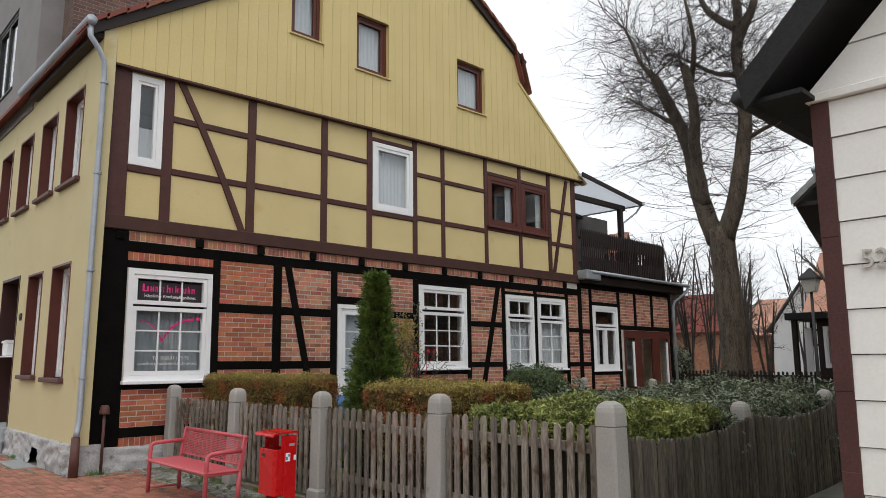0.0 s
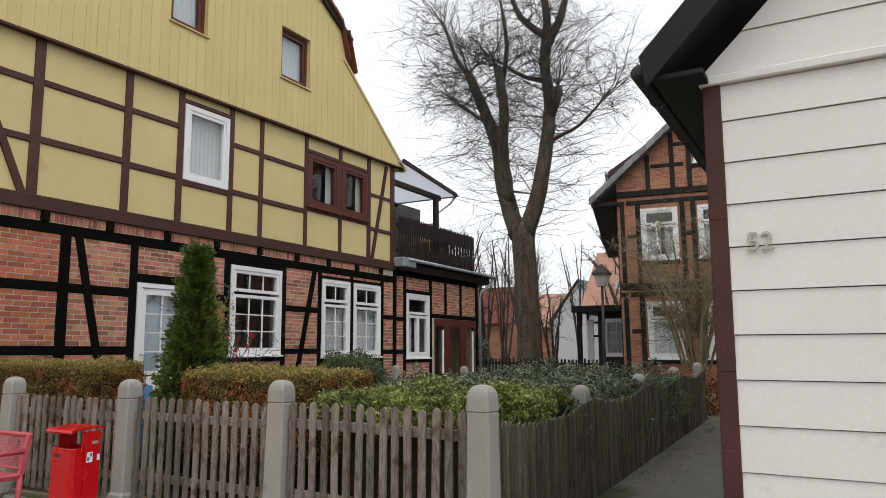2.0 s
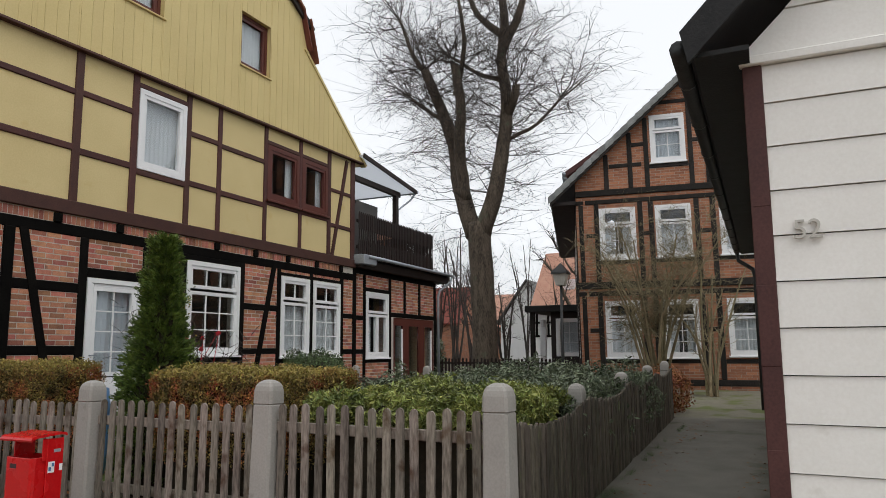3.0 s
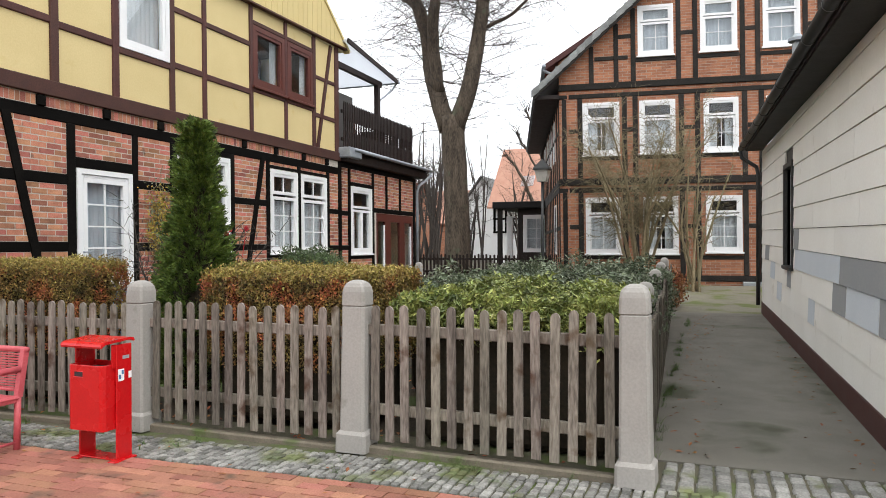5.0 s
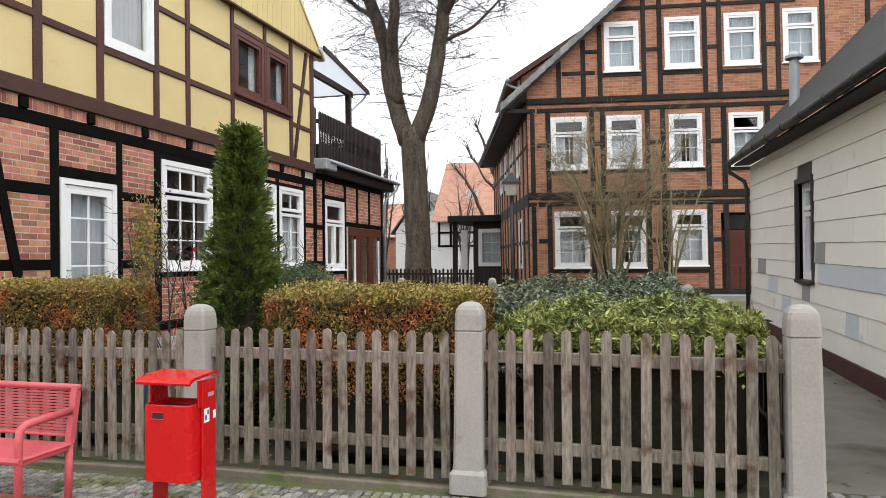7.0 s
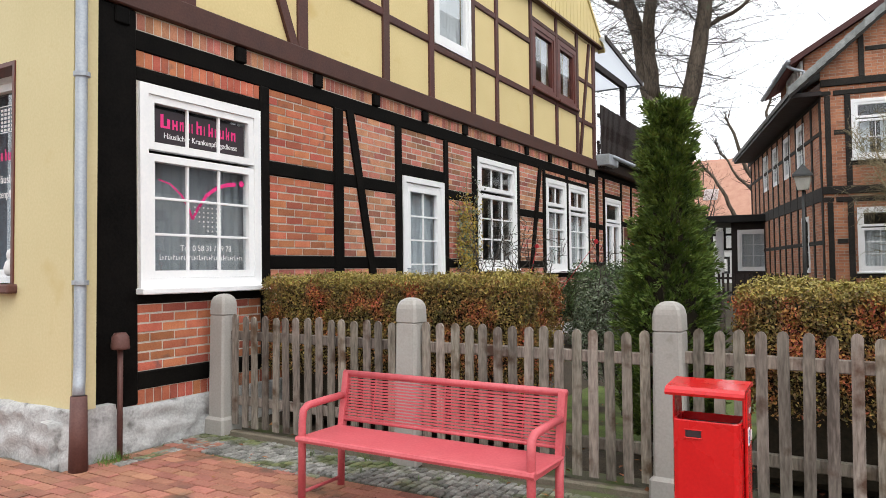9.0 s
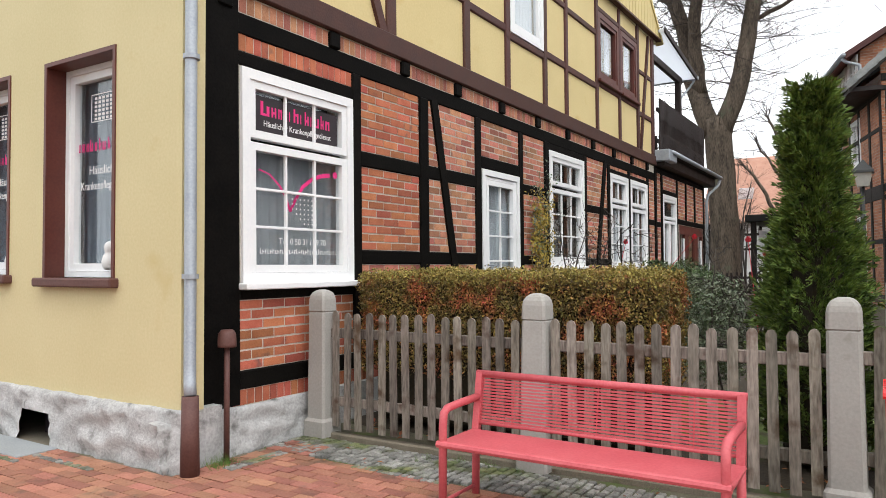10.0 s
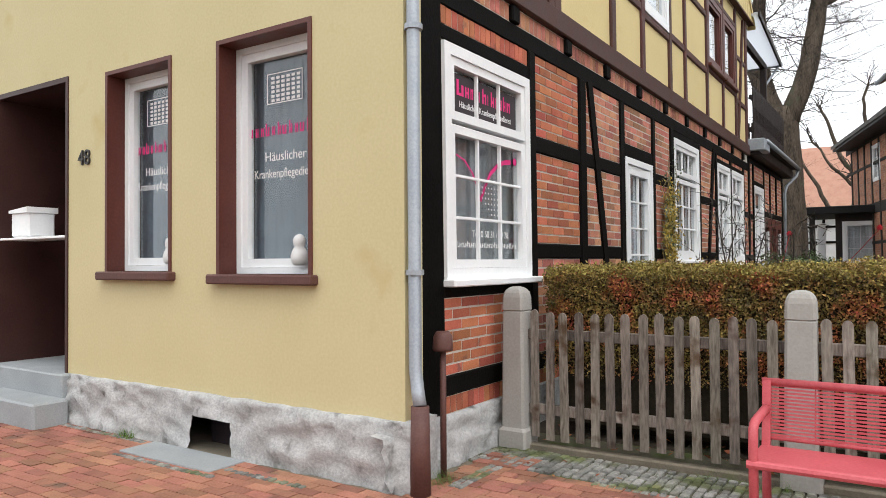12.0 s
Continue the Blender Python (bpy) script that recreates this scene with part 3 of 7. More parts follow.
for i, (a, b, c, d) in enumerate(UBEAMS):
    Geo(gable).box(a - 0.01, b + 0.01, -0.02, 0.06 if i == 0 else 0.027 + 0.002 * (i % 2), c, d, 0.012).make("timber_beam", BROWN_WOOD, house)
g = Geo(gable)
bow = [(4.70 + 1.26 * t + 0.05 * math.sin(math.pi * t), 6.4 - 2.56 * t) for t in (i / 8 for i in range(9))]
g.prism([(a - 0.062, z) for a, z in bow] + [(a + 0.062, z) for a, z in reversed(bow)], -0.018, 0.041)
g.make("timber_brace", BROWN_WOOD, house)
Geo(gable).bar((15.52, 6.4), (14.88, 3.84), 0.10, (-0.018, 0.041)).make("timber_brace", BROWN_WOOD, house)


# windows of the gable side
CUR = [(0.06, 0.94, 0.03, 0.68)]
big = window(house, gable, 4.06, 5.45, 1.27, 3.03, [(0, 1, 0.0, 0.68, 3, 3), (0, 1, 0.70, 1, 3, 1)], WHITE, 0.035, 0.085, 0.1, [(0.03, 0.97, 0.04, 0.66)], (0.09, 0.05, WHITE), label="large white window with muntins and foil lettering", cloth=GREY_CLOTH)
window(house, gable, 10.13, 11.58, 1.40, 3.19, [(0, 1, 0, 0.70, 3, 3), (0, 1, 0.73, 1, 3, 1)], WHITE, 0.035, 0.085, 0.1, None, (0.05, 0.04, WHITE), label="white muntin window with dark room behind")
for a, b in ((12.92, 13.98), (14.12, 15.27)):
    window(house, gable, a, b, 1.35, 3.14, [(0, 1, 0, 0.70, 2, 3), (0, 1, 0.73, 1, 2, 1)], WHITE, 0.035, 0.075, 0.1, [(0.06, 0.94, 0.03, 0.64)], (0.05, 0.04, WHITE))
window(house, gable, 16.5, 17.73, 1.29, 3.06, [(0, 0.5, 0, 0.68, 1, 1), (0.5, 1, 0, 0.68, 1, 1), (0, 1, 0.70, 1, 1, 1)], WHITE, 0.03, 0.09, 0.1, [(0.08, 0.4, 0.03, 0.68)], (0.04, 0.04, WHITE))
window(house, gable, 3.955, 4.485, 4.70, 6.22, [(0, 1, 0, 1, 1, 1)], WHITE, 0.03, 0.1, 0.1, [(0.1, 0.9, 0.02, 0.45)])
window(house, gable, 8.87, 9.97, 4.66, 6.12, [(0, 1, 0, 1, 1, 1)], WHITE, 0.035, 0.09, 0.1, [(0.1, 0.9, 0.02, 0.98)])
for a, b in ((12.36, 13.50), (13.62, 14.66)):
    window(house, gable, a, b, 4.78, 6.02, [(0, 1, 0, 1, 1, 1)], FRAME_BROWN, 0.03, 0.1, 0.1, [(0.72, 0.92, 0.05, 0.95)], (0.06, 0.05, FRAME_BROWN), label="brown wooden casement")
for a, b, c, d in GABLE_OPEN:
    window(house, gable, a, b, c, d, [(0, 1, 0, 1, 1, 1)], FRAME_BROWN, 0.02, 0.07, 0.08, [(0.08, 0.92, 0.03, 0.97)], (0.14, 0.03, YELLOW_BOARD), label="small brown window in yellow cladding")
# garden door: glazed, white
window(house, gable, 8.03, 9.10, 0.36, 2.66, [(0.05, 0.95, 0.30, 0.975, 2, 4)], WHITE, 0.03, 0.075, 0.08, [(0.10, 0.90, 0.34, 0.96)], (0.1, 0.06, STONE), "door", "white glazed garden door with muntins", PANE_SKY_CLOTH)
g = Geo(gable).box(8.106, 8.17, -0.05, 0.01, 0.45, 2.58, 0.01).box(8.96, 9.024, -0.05, 0.01, 0.45, 2.58, 0.01).box(8.17, 8.96, -0.05, 0.008, 0.45, 1.06, 0.01).box(8.17, 8.96, -0.05, 0.008, 2.53, 2.58, 0.01)
leaf = g.make("door_leaf", WHITE, house)
Geo(gable).tube([(8.14, 0.01, 1.42), (8.14, 0.055, 1.42), (8.25, 0.055, 1.42)], 0.011, 6).make("door_handle", ZINC, leaf)
# glazed brown porch front of the annex
g = wall_holes(Geo(gable), 18.02, 20.62, 0.25, 2.42, [(18.12, 18.62, 0.75, 2.2), (18.98, 19.62, 0.75, 2.2), (19.98, 20.52, 0.75, 2.2)], -0.08, 0.0)
porch = g.make("porch_front", FRAME_BROWN, house, "glazed brown wooden porch front")
for a, b in ((18.12, 18.62), (18.98, 19.62), (19.98, 20.52)):
    p = Geo(gable).box(a, b, -0.045, -0.038, 0.75, 2.2).make("pane", GLASS, porch)
    p.visible_shadow = False
Geo(gable).box(18.52, 18.6, -0.03, 0.0, 0.8, 2.1).make("white_strip", WHITE, porch)
Geo(gable).box(20.42, 20.5, -0.03, 0.0, 0.8, 2.1).make("white_strip", WHITE, porch)

# cladding of the gable: one board after another
random.seed(5)
u, k = 3.66, 0
while u < 16.2:
    v = min(u + 0.205, 16.2)
    zb = 6.29 + 0.017 * (u - 3.7)
    za, zc = roof_z(u), roof_z(v)
    if za > zb + 0.02 or zc > zb + 0.02:
        g = Geo(gable)
        cuts = [h for h in GABLE_OPEN if h[0] < v - 0.01 and h[1] > u + 0.01]

        def board(a, b, lo, hi_a, hi_b):
            if b - a > 0.004 and max(hi_a, hi_b) > lo:
                g.prism([(a, lo), (b, lo), (b, max(hi_b, lo + 0.002)), (a, max(hi_a, lo + 0.002))], 0.02, 0.118)
                strip = Geo(gable).box(a, min(a + 0.02, b), 0.1, 0.1225, lo - 0.01, max(lo + 0.01, min(hi_a, hi_b) - 0.02))
                strip.make("cover_strip", YELLOW_BOARD, house)
                g.make("cladding_board", YELLOW_BOARD, house)
                g.v, g.f = [], []
        if not cuts:
            board(u + 0.002, v, zb, za, zc)
        else:
            h = cuts[0]
            if u < h[0]:
                board(u + 0.002, h[0], zb, za, roof_z(h[0]))
            if v > h[1]:
                board(h[1], v, zb, roof_z(h[1]), zc)
            lo, hi = max(u + 0.002, h[0]), min(v, h[1])
            board(lo, hi, zb, h[2], h[2])
            board(lo, hi, h[3], roof_z(lo), roof_z(hi))
    u = v
g = Geo(gable)
for i in range(40):
    a, b = 3.66 + 12.54 * i / 40, 3.66 + 12.54 * (i + 1) / 40
    g.prism([(a, 6.25 + 0.017 * (a - 3.7)), (b, 6.25 + 0.017 * (b - 3.7)), (b, 6.286 + 0.017 * (b - 3.7)), (a, 6.286 + 0.017 * (a - 3.7))], 0.0, 0.13)
g.make("cladding_edge", BROWN_WOOD, house, "dark drip edge under the cladding")
# gable wall behind the cladding, with the window openings
uu = sorted({3.75, 4.5, 5.5, 6.82, 7.52, 8.37, 9.23, 10.2, 10.6, 11.30, 12.24, 13.6, 15.0, 16.15})
for a, b in zip(uu, uu[1:]):
    cut = [h for h in GABLE_OPEN if h[0] < (a + b) / 2 < h[1]]
    if cut:
        Geo(gable).box(a, b, -0.25, 0.015, 6.4, cut[0][2]).make("wall_panel", YELLOW, house)
        Geo(gable).prism([(a, cut[0][3]), (b, cut[0][3]), (b, roof_z(b) - 0.03), (a, roof_z(a) - 0.03)], -0.25, 0.015).make("wall_panel", YELLOW, house)
    else:
        Geo(gable).prism([(a, 6.4), (b, 6.4), (b, max(6.41, roof_z(b) - 0.03)), (a, max(6.41, roof_z(a) - 0.03))], -0.25, 0.015).make("wall_panel", YELLOW, house)

# roof: slabs with rows of tiles, verge boards
g = Geo(gable)
for a, b in ((3.2, 10.2), (10.2, 13.6), (13.6, 16.25)):
    g.prism([(a, roof_z(a) + 0.0), (b, roof_z(b)), (b, roof_z(b) + 0.08), (a, roof_z(a) + 0.08)], -12, -0.02 if a > 13 else 0.10)
roof = g.make("roof", TILE, house, "brown-red pantile roof")
g = Geo(gable)


def verge(a, b, w, step, mat_gap):
    n = int(math.hypot(b - a, roof_z(b) - roof_z(a)) / step)
    for i in range(n):
        p, q = a + (b - a) * i / n, a + (b - a) * (i + 1.12) / n
        lift = 0.035
        pts = [(p, roof_z(p) + 0.05), (q, roof_z(q) + 0.05), (q, roof_z(q) + 0.13), (p, roof_z(p) + 0.13)]
        if a < b:
            pts = [(pts[0][0], pts[0][1] + lift), pts[1], pts[2], (pts[3][0], pts[3][1] + lift)] if roof_z(b) < roof_z(a) else [pts[0], (pts[1][0], pts[1][1] + lift), (pts[2][0], pts[2][1] + lift), pts[3]]
        g.prism(pts, -0.25, w)


verge(3.15, 10.2, 0.26, 0.34, 0)
verge(10.2, 13.85, 0.26, 0.34, 0)
g.make("verge_tile", TILE, house, "brown-red verge tiles")
g = Geo(gable)
g.bar((3.25, roof_z(3.25) - 0.02), (10.2, roof_z(10.2) - 0.02), 0.16, (0.13, 0.2)).bar((10.2, roof_z(10.2) - 0.02), (13.75, roof_z(13.58) - 0.06), 0.16, (0.13, 0.2))
g.make("verge_board", DARK_FENCE, house)
Geo(gable).bar((13.5, roof_z(13.6) + 0.08), (16.3, roof_z(16.3) + 0.04), 0.07, (-0.02, 0.145)).make("verge_board", YELLOW_BOARD, house)
# eaves, gutter and downpipe on the street side
Geo(street).box(11.2, 15.0, -0.3, 0.16, 6.62, 6.80, 0.01).make("eave_box", DARK_FENCE, house)
g = Geo()
g.tube([(3.16, 11.02, 6.80), (3.16, 15.2, 6.80)], 0.085, 12)
gut = g.make("gutter", ZINC, house, "grey zinc gutter", smooth=True)
g = Geo()
g.tube([(3.16, 11.08, 6.74), (3.17, 11.06, 6.55), (3.30, 11.06, 6.38), (3.40, 11.09, 6.22), (3.42, 11.10, 5.9), (3.43, 11.10, 0.72), (3.40, 11.06, 0.58), (3.38, 11.03, 0.50)], 0.043, 12)
pipe = g.make("downpipe", ZINC, house, "grey zinc downpipe", smooth=True)
for z in (1.32, 2.9, 4.4, 5.85):
    Geo().tube([(3.43, 11.10, z), (3.43, 11.10, z + 0.035)], 0.06, 10).tube([(3.43, 11.1, z + 0.015), (3.43, 11.18, z + 0.015)], 0.01, 5).make("pipe_clip", ZINC, pipe)
Geo().tube([(3.38, 11.03, -0.08), (3.38, 11.03, 0.50)], [0.068, 0.058], 14).make("standpipe", RUST_PIPE, house, "brown iron standpipe", smooth=True)

# street windows in deep brown reveals
for i, (a, b, c, d) in enumerate(S_OPEN[:2] + S_OPEN[3:] + S_UP):
    g = Geo(street).prism([(a, c), (a + 0.035, c), (a + 0.035, d - 0.035), (b - 0.035, d - 0.035), (b - 0.035, c), (b, c), (b, d), (a, d)], -0.28, 0.012)
    rev = g.make("reveal", FRAME_BROWN, house, "brown boarded window reveal")
    Geo(street).box(a - 0.05, b + 0.05, -0.30, 0.08, c - 0.075, c, 0.012).make("window_sill", RUST_PIPE, rev)
    window(house, street, a + 0.036, b - 0.036, c + 0.002, d - 0.036, [(0, 1, 0, 1, 1, 1)], WHITE, -0.16, 0.05, 0.08, [(0.05, 0.95, 0.03, 0.97)] if i > 1 else [(0.05, 0.95, 0.03, 0.97)], cloth=None if i > 1 else BLUE_CLOTH)
# entrance: dark recess, door, steps
g = Geo(street).prism([(15.12, 0.36), (15.16, 0.36), (15.16, 3.15), (16.46, 3.15), (16.46, 0.36), (16.5, 0.36), (16.5, 3.2), (15.12, 3.2)], -0.9, 0.012)
ent = g.make("entrance_lining", DOOR_DARK, house, "dark brown panelled entrance recess")
g = Geo(street).box(15.16, 16.46, -0.95, -0.86, 0.36, 3.15, 0.01)
for z in (0.5, 1.5, 2.4):
    g.box(15.3, 15.75, -0.87, -0.84, z, z + 0.75, 0.015).box(15.88, 16.33, -0.87, -0.84, z, z + 0.75, 0.015)
dr = g.make("door", DOOR_DARK, house, "dark brown wooden entrance door")
Geo(street).tube([(15.22, -0.12, 0.9), (15.22, -0.12, 2.1)], 0.012, 6).make("pull_bar", IRON_AND_SHADE, ent)
g = Geo(street).box(15.05, 16.6, -0.9, 0.10, -0.08, 0.38, 0.015)
g.make("door_step", STEP_STONE, house, "blue-grey stone doorstep")
Geo(street).box(14.93, 16.7, 0.09, 0.42, -0.08, 0.17, 0.02).make("door_step", STEP_STONE, house)
# rooms behind the windows: dark slabs added to look unlit and stop light leaks
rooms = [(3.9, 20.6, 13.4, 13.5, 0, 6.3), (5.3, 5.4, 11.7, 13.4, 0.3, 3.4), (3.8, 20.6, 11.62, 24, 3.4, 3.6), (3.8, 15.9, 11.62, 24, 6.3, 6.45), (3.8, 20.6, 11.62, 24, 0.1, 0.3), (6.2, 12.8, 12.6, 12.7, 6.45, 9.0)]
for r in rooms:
    Geo().box(*r).make("inner_wall", ROOM_SHADE, house)
g = Geo()
g.box(20.4, 20.75, 11.62, 20, 0, 3.6).box(15.6, 15.9, 11.62, 24, 3.6, 6.5).box(3.8, 20.75, 23.7, 24, 0, 6.5)
g.make("wall", YELLOW, house)

# annex roof, balcony and canopy
annex_roof = Geo(gable)
annex_roof.box(15.95, 21.3, -9, 0.22, 3.64, 3.86, 0.015).box(15.9, 21.35, -9, 0.32, 3.87, 3.93, 0.01)
annex_roof.make("annex_roof", DARK_FENCE, house, "dark flat roof edge of the annex")
Geo(gable).box(15.86, 16.5, 0.0, 0.36, 3.72, 3.98, 0.02).make("roof_end_flashing", ZINC, house)
g = Geo(gable).tube([(16.1, 0.36, 3.93), (21.4, 0.36, 3.90)], 0.05, 8)
g.tube([(21.35, 0.34, 3.88), (21.3, 0.3, 3.7), (20.9, 0.1, 3.4), (20.86, 0.06, 3.2), (20.86, 0.06, 0.1)], 0.04, 8)
g.make("gutter", ZINC, house, "zinc gutter and downpipe of the annex", smooth=True)
balcony = thing("balcony", "dark-stained wooden balcony railing with canopy posts on the annex roof", "balcony", at=(18, 11.3, 3.93))
for i in range(46):
    u = 15.98 + i * 0.096
    pick = Geo(gable).prism([(u, 3.95), (u + 0.066, 3.95), (u + 0.066, 4.36), (u + 0.048, 4.42), (u + 0.048, 4.66), (u + 0.066, 4.72), (u + 0.066, 5.08), (u + 0.033, 5.15), (u, 5.08), (u, 4.72), (u + 0.018, 4.66), (u + 0.018, 4.42), (u, 4.36)], 0.10, 0.125)
    pick.make("railing_board", DARK_FENCE, balcony)
Geo(gable).box(15.95, 20.42, 0.04, 0.10, 4.15, 4.24, 0.01).box(15.95, 20.42, 0.04, 0.10, 4.85, 4.94, 0.01).make("rail", DARK_FENCE, balcony)
g = Geo(gable)
for i in range(30):
    w = 0.06 - i * 0.11
    Geo(gable).box(20.36, 20.39, w - 0.07, w, 3.95, 5.12).make("railing_board", DARK_FENCE, balcony)
Geo(gable).box(18.1, 18.24, -0.08, 0.06, 3.93, 6.0, 0.01).make("canopy_post", DARK_FENCE, balcony)
Geo(gable).box(15.9, 18.4, -0.06, 0.04, 5.98, 6.14, 0.01).make("canopy_beam", DARK_FENCE, balcony)
g = Geo(gable).prism([(15.95, 6.62), (18.95, 6.22), (18.95, 6.27), (15.95, 6.67)], -4, 0.25)
sheet = g.make("canopy_sheet", CLEAR_SHEET, balcony, "milky canopy sheet")
Geo(gable).bar((15.95, 6.64), (18.97, 6.24), 0.12, (0.25, 0.29)).make("canopy_rafter", DARK_FENCE, balcony)
Geo(gable).bar((15.95, 6.55), (18.97, 6.15), 0.10, (-2.0, -1.9)).make("canopy_rafter", DARK_FENCE, balcony)
Geo(gable).tube([(19.0, 0.3, 6.24), (19.0, -4, 6.24)], 0.05, 8).tube([(19.0, 0.2, 6.2), (18.9, 0.1, 6.0), (18.3, 0.0, 5.6), (18.28, 0, 4.2)], 0.03, 6).make("canopy_gutter", ZINC, balcony, smooth=True)
# dormer end and chimney bits above the eave
g = Geo(gable).box(14.9, 16.0, -3.2, -1.2, 7.2, 8.0, 0.02).box(14.7, 16.5, -3.4, -1.0, 8.0, 8.1, 0.01)
dormer = g.make("dormer", DARK_FENCE, house, "dark boarded dormer with small overhanging roof")
Geo(gable).tube([(16.5, -1.0, 8.0), (16.4, -1.0, 7.8), (16.0, -1.0, 7.5), (16.0, -1.0, 6.9)], 0.045, 7).make("downpipe", ZINC, dormer, smooth=True)

# grey rendered upper house further along the street
g = wall_holes(Geo(street), 15.3, 26, 6.55, 13.5, [(17.3, 19.3, 7.6, 9.5)], -0.4, 0.03)
grey = thing("grey_house", "grey rendered house wall with dark-framed window beside the yellow house", "house", at=(3.4, 16, 6.5))
g.make("wall", GREY_RENDER, grey)
window(grey, street, 17.3, 19.3, 7.6, 9.5, [(0, 0.5, 0, 1, 1, 1), (0.5, 1, 0, 1, 1, 1)], IRON_AND_SHADE, 0.0, 0.07, 0.08, [(0.05, 0.95, 0.03, 0.97)], (0.06, 0.05, IRON_AND_SHADE))
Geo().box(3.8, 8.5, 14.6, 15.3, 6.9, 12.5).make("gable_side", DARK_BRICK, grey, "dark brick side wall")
Geo().box(3.4, 9, 15.2, 26, 13.4, 13.6).box(3.0, 3.6, 15.0, 26, 12.9, 13.4).make("roof", OLD_TILE, grey)
g = Geo().box(4.5, 6.8, 13.9, 14.6, 8.3, 8.5).box(4.5, 4.75, 13.9, 14.6, 7.0, 8.3).box(6.5, 6.8, 13.9, 14.6, 7.0, 8.3)
RED_FRAME = material("red_dormer_paint", (0.42, 0.07, 0.04), (0.5, 0.1, 0.06), 4, 0.6, 0.1)
g.make("dormer_frame", RED_FRAME, grey, "red painted dormer frame")


# ---- white hut with fibre-board siding ----
hut = thing("white_house", "low house with cream board siding and maroon trim", "house", at=(4.72, 1.4, 0))
HX, HY = 4.72, 1.36
HUT_WIN = (11.12, 11.95, 1.10, 2.53)
RISE = 0.0160


def hut_side(u, w, z):
    return (u, HY - 0.04 + 0.0255 * (u - HX) + w, z + RISE * (u - 5.5))


def hut_top(x, y, z):
    return (x, y + 0.0255 * (x - HX), z + 0.020 * (x - HX))


def lap(g, u0, u1, z0, z1, ua=None, ub=None):
    """One lap board, its lower edge standing out."""
    ua, ub = u0 if ua is None else ua, u1 if ub is None else ub
    g.add([(u0, -0.015, z0), (u1, -0.015, z0), (u1, 0.015, z0), (u0, 0.015, z0), (ua, -0.015, z1), (ub, -0.015, z1), (ub, 0.004, z1), (ua, 0.004, z1)], [(0, 1, 2, 3), (4, 5, 6, 7), (0, 1, 5, 4), (1, 2, 6, 5), (2, 3, 7, 6), (3, 0, 4, 7)])
    return g


def hut_front(u, w, z):
    return (HX - w, u, z)


# backing kept near-black so the board gaps read as shadow lines
g = wall_holes(Geo(hut_side), HX + 0.02, 15.6, -0.1, 3.2, [HUT_WIN], -0.25, -0.02)
g.make("wall", IRON_AND_SHADE, hut)
Geo(hut_front).box(-6, 1.26, -0.25, -0.02, 0, 3.3).make("wall", IRON_AND_SHADE, hut)
Geo().box(15.35, 15.58, -6, 1.5, 0, 3.3).box(HX + 0.3, 15.3, 0.4, 0.5, 0, 3.2).make("wall", PLASTER, hut)
lines = [0.232, 0.511, 0.802, 1.092, 1.366, 1.645, 1.932, 2.223, 2.510, 2.80, 3.09, 3.22]
random.seed(11)
for j, (a, b) in enumerate(zip(lines, lines[1:])):
    cuts = [HX + 0.01] + [HX + 0.6 + ((j * 1.3) % 2.4) + 2.4 * i for i in range(5) if HX + 0.6 + ((j * 1.3) % 2.4) + 2.4 * i < 15.2] + [15.6]
    for c, d in zip(cuts, cuts[1:]):
        segs = [(c, d)]
        if b > HUT_WIN[2] and a < HUT_WIN[3] and d > HUT_WIN[0] and c < HUT_WIN[1]:
            segs = [(c, HUT_WIN[0]), (HUT_WIN[1], d)]
        for e, f in segs:
            if f - e > 0.03:
                z1 = b - 0.006
                lap(Geo(hut_side), e + 0.002, f - 0.002, a, z1).make("siding_board", SIDING, hut)
# grey and bluish patch boards
ROWS = [(c, d - 0.006) for c, d in zip(lines, lines[1:])]
for a, b, row, m in ((5.60, 7.83, 3, SIDING_DARK), (7.56, 8.2, 2, SIDING_DARK), (5.72, 6.33, 2, SIDING_DARK), (6.35, 7.54, 2, SIDING_PALE), (5.0, 5.70, 2, SIDING_PALE), (7.85, 10.9, 3, SIDING_PALE), (10.55, 11.0, 4, SIDING_DARK), (11.3, 11.72, 2, SIDING_DARK), (4.9, 5.5, 1, SIDING_DARK), (9.3, 9.75, 1, SIDING_PALE), (14.2, 14.9, 3, SIDING_DARK), (13.3, 14.0, 2, SIDING_PALE), (12.4, 13.0, 1, SIDING_PALE)):
    c, d = ROWS[row]
    lap(Geo(lambda u, w, z: hut_side(u, w + 0.003, z)), a, b, c, d).make("patch_board", m, hut, "replaced board in another grey")
Geo(hut_side).box(HX + 0.1, 15.6, -0.03, 0.02, -0.15, 0.226, 0.008).make("base_board", MAROON, hut, "maroon painted base")
front = [-0.25 + 0.2645 * i for i in range(14)]
for a, b in zip(front, front[1:]):
    if a < 0:
        a = 0.0
    lap(Geo(hut_front), -6, 1.27, a, min(b, 3.16) - 0.006).make("siding_board", SIDING, hut)
for i in range(7):
    z0 = 0.0 + i * 0.46
    Geo(hut_front).box(1.267, 1.375, -0.12, 0.02 + 0.003 * (i % 2), z0, min(z0 + 0.468, 3.16), 0.006).make("corner_trim", MAROON, hut)
g = Geo(hut_front).box(-6, 1.39, -0.02, 0.05, 3.16, 3.215, 0.006)
g.make("drip_board", SIDING, hut)
# gable siding above, under the roof slope
for i in range(12):
    a, b = 3.215 + 0.27 * i, 3.215 + 0.27 * (i + 1) - 0.006
    ra, rb = 1.39 - (a - 3.215) * 1.0, 1.39 - (b - 3.215) * 1.0
    lap(Geo(lambda u, w, z: hut_front(u, w + 0.015, z)), -6, ra, a, b, -6, rb).make("siding_board", SIDING, hut)
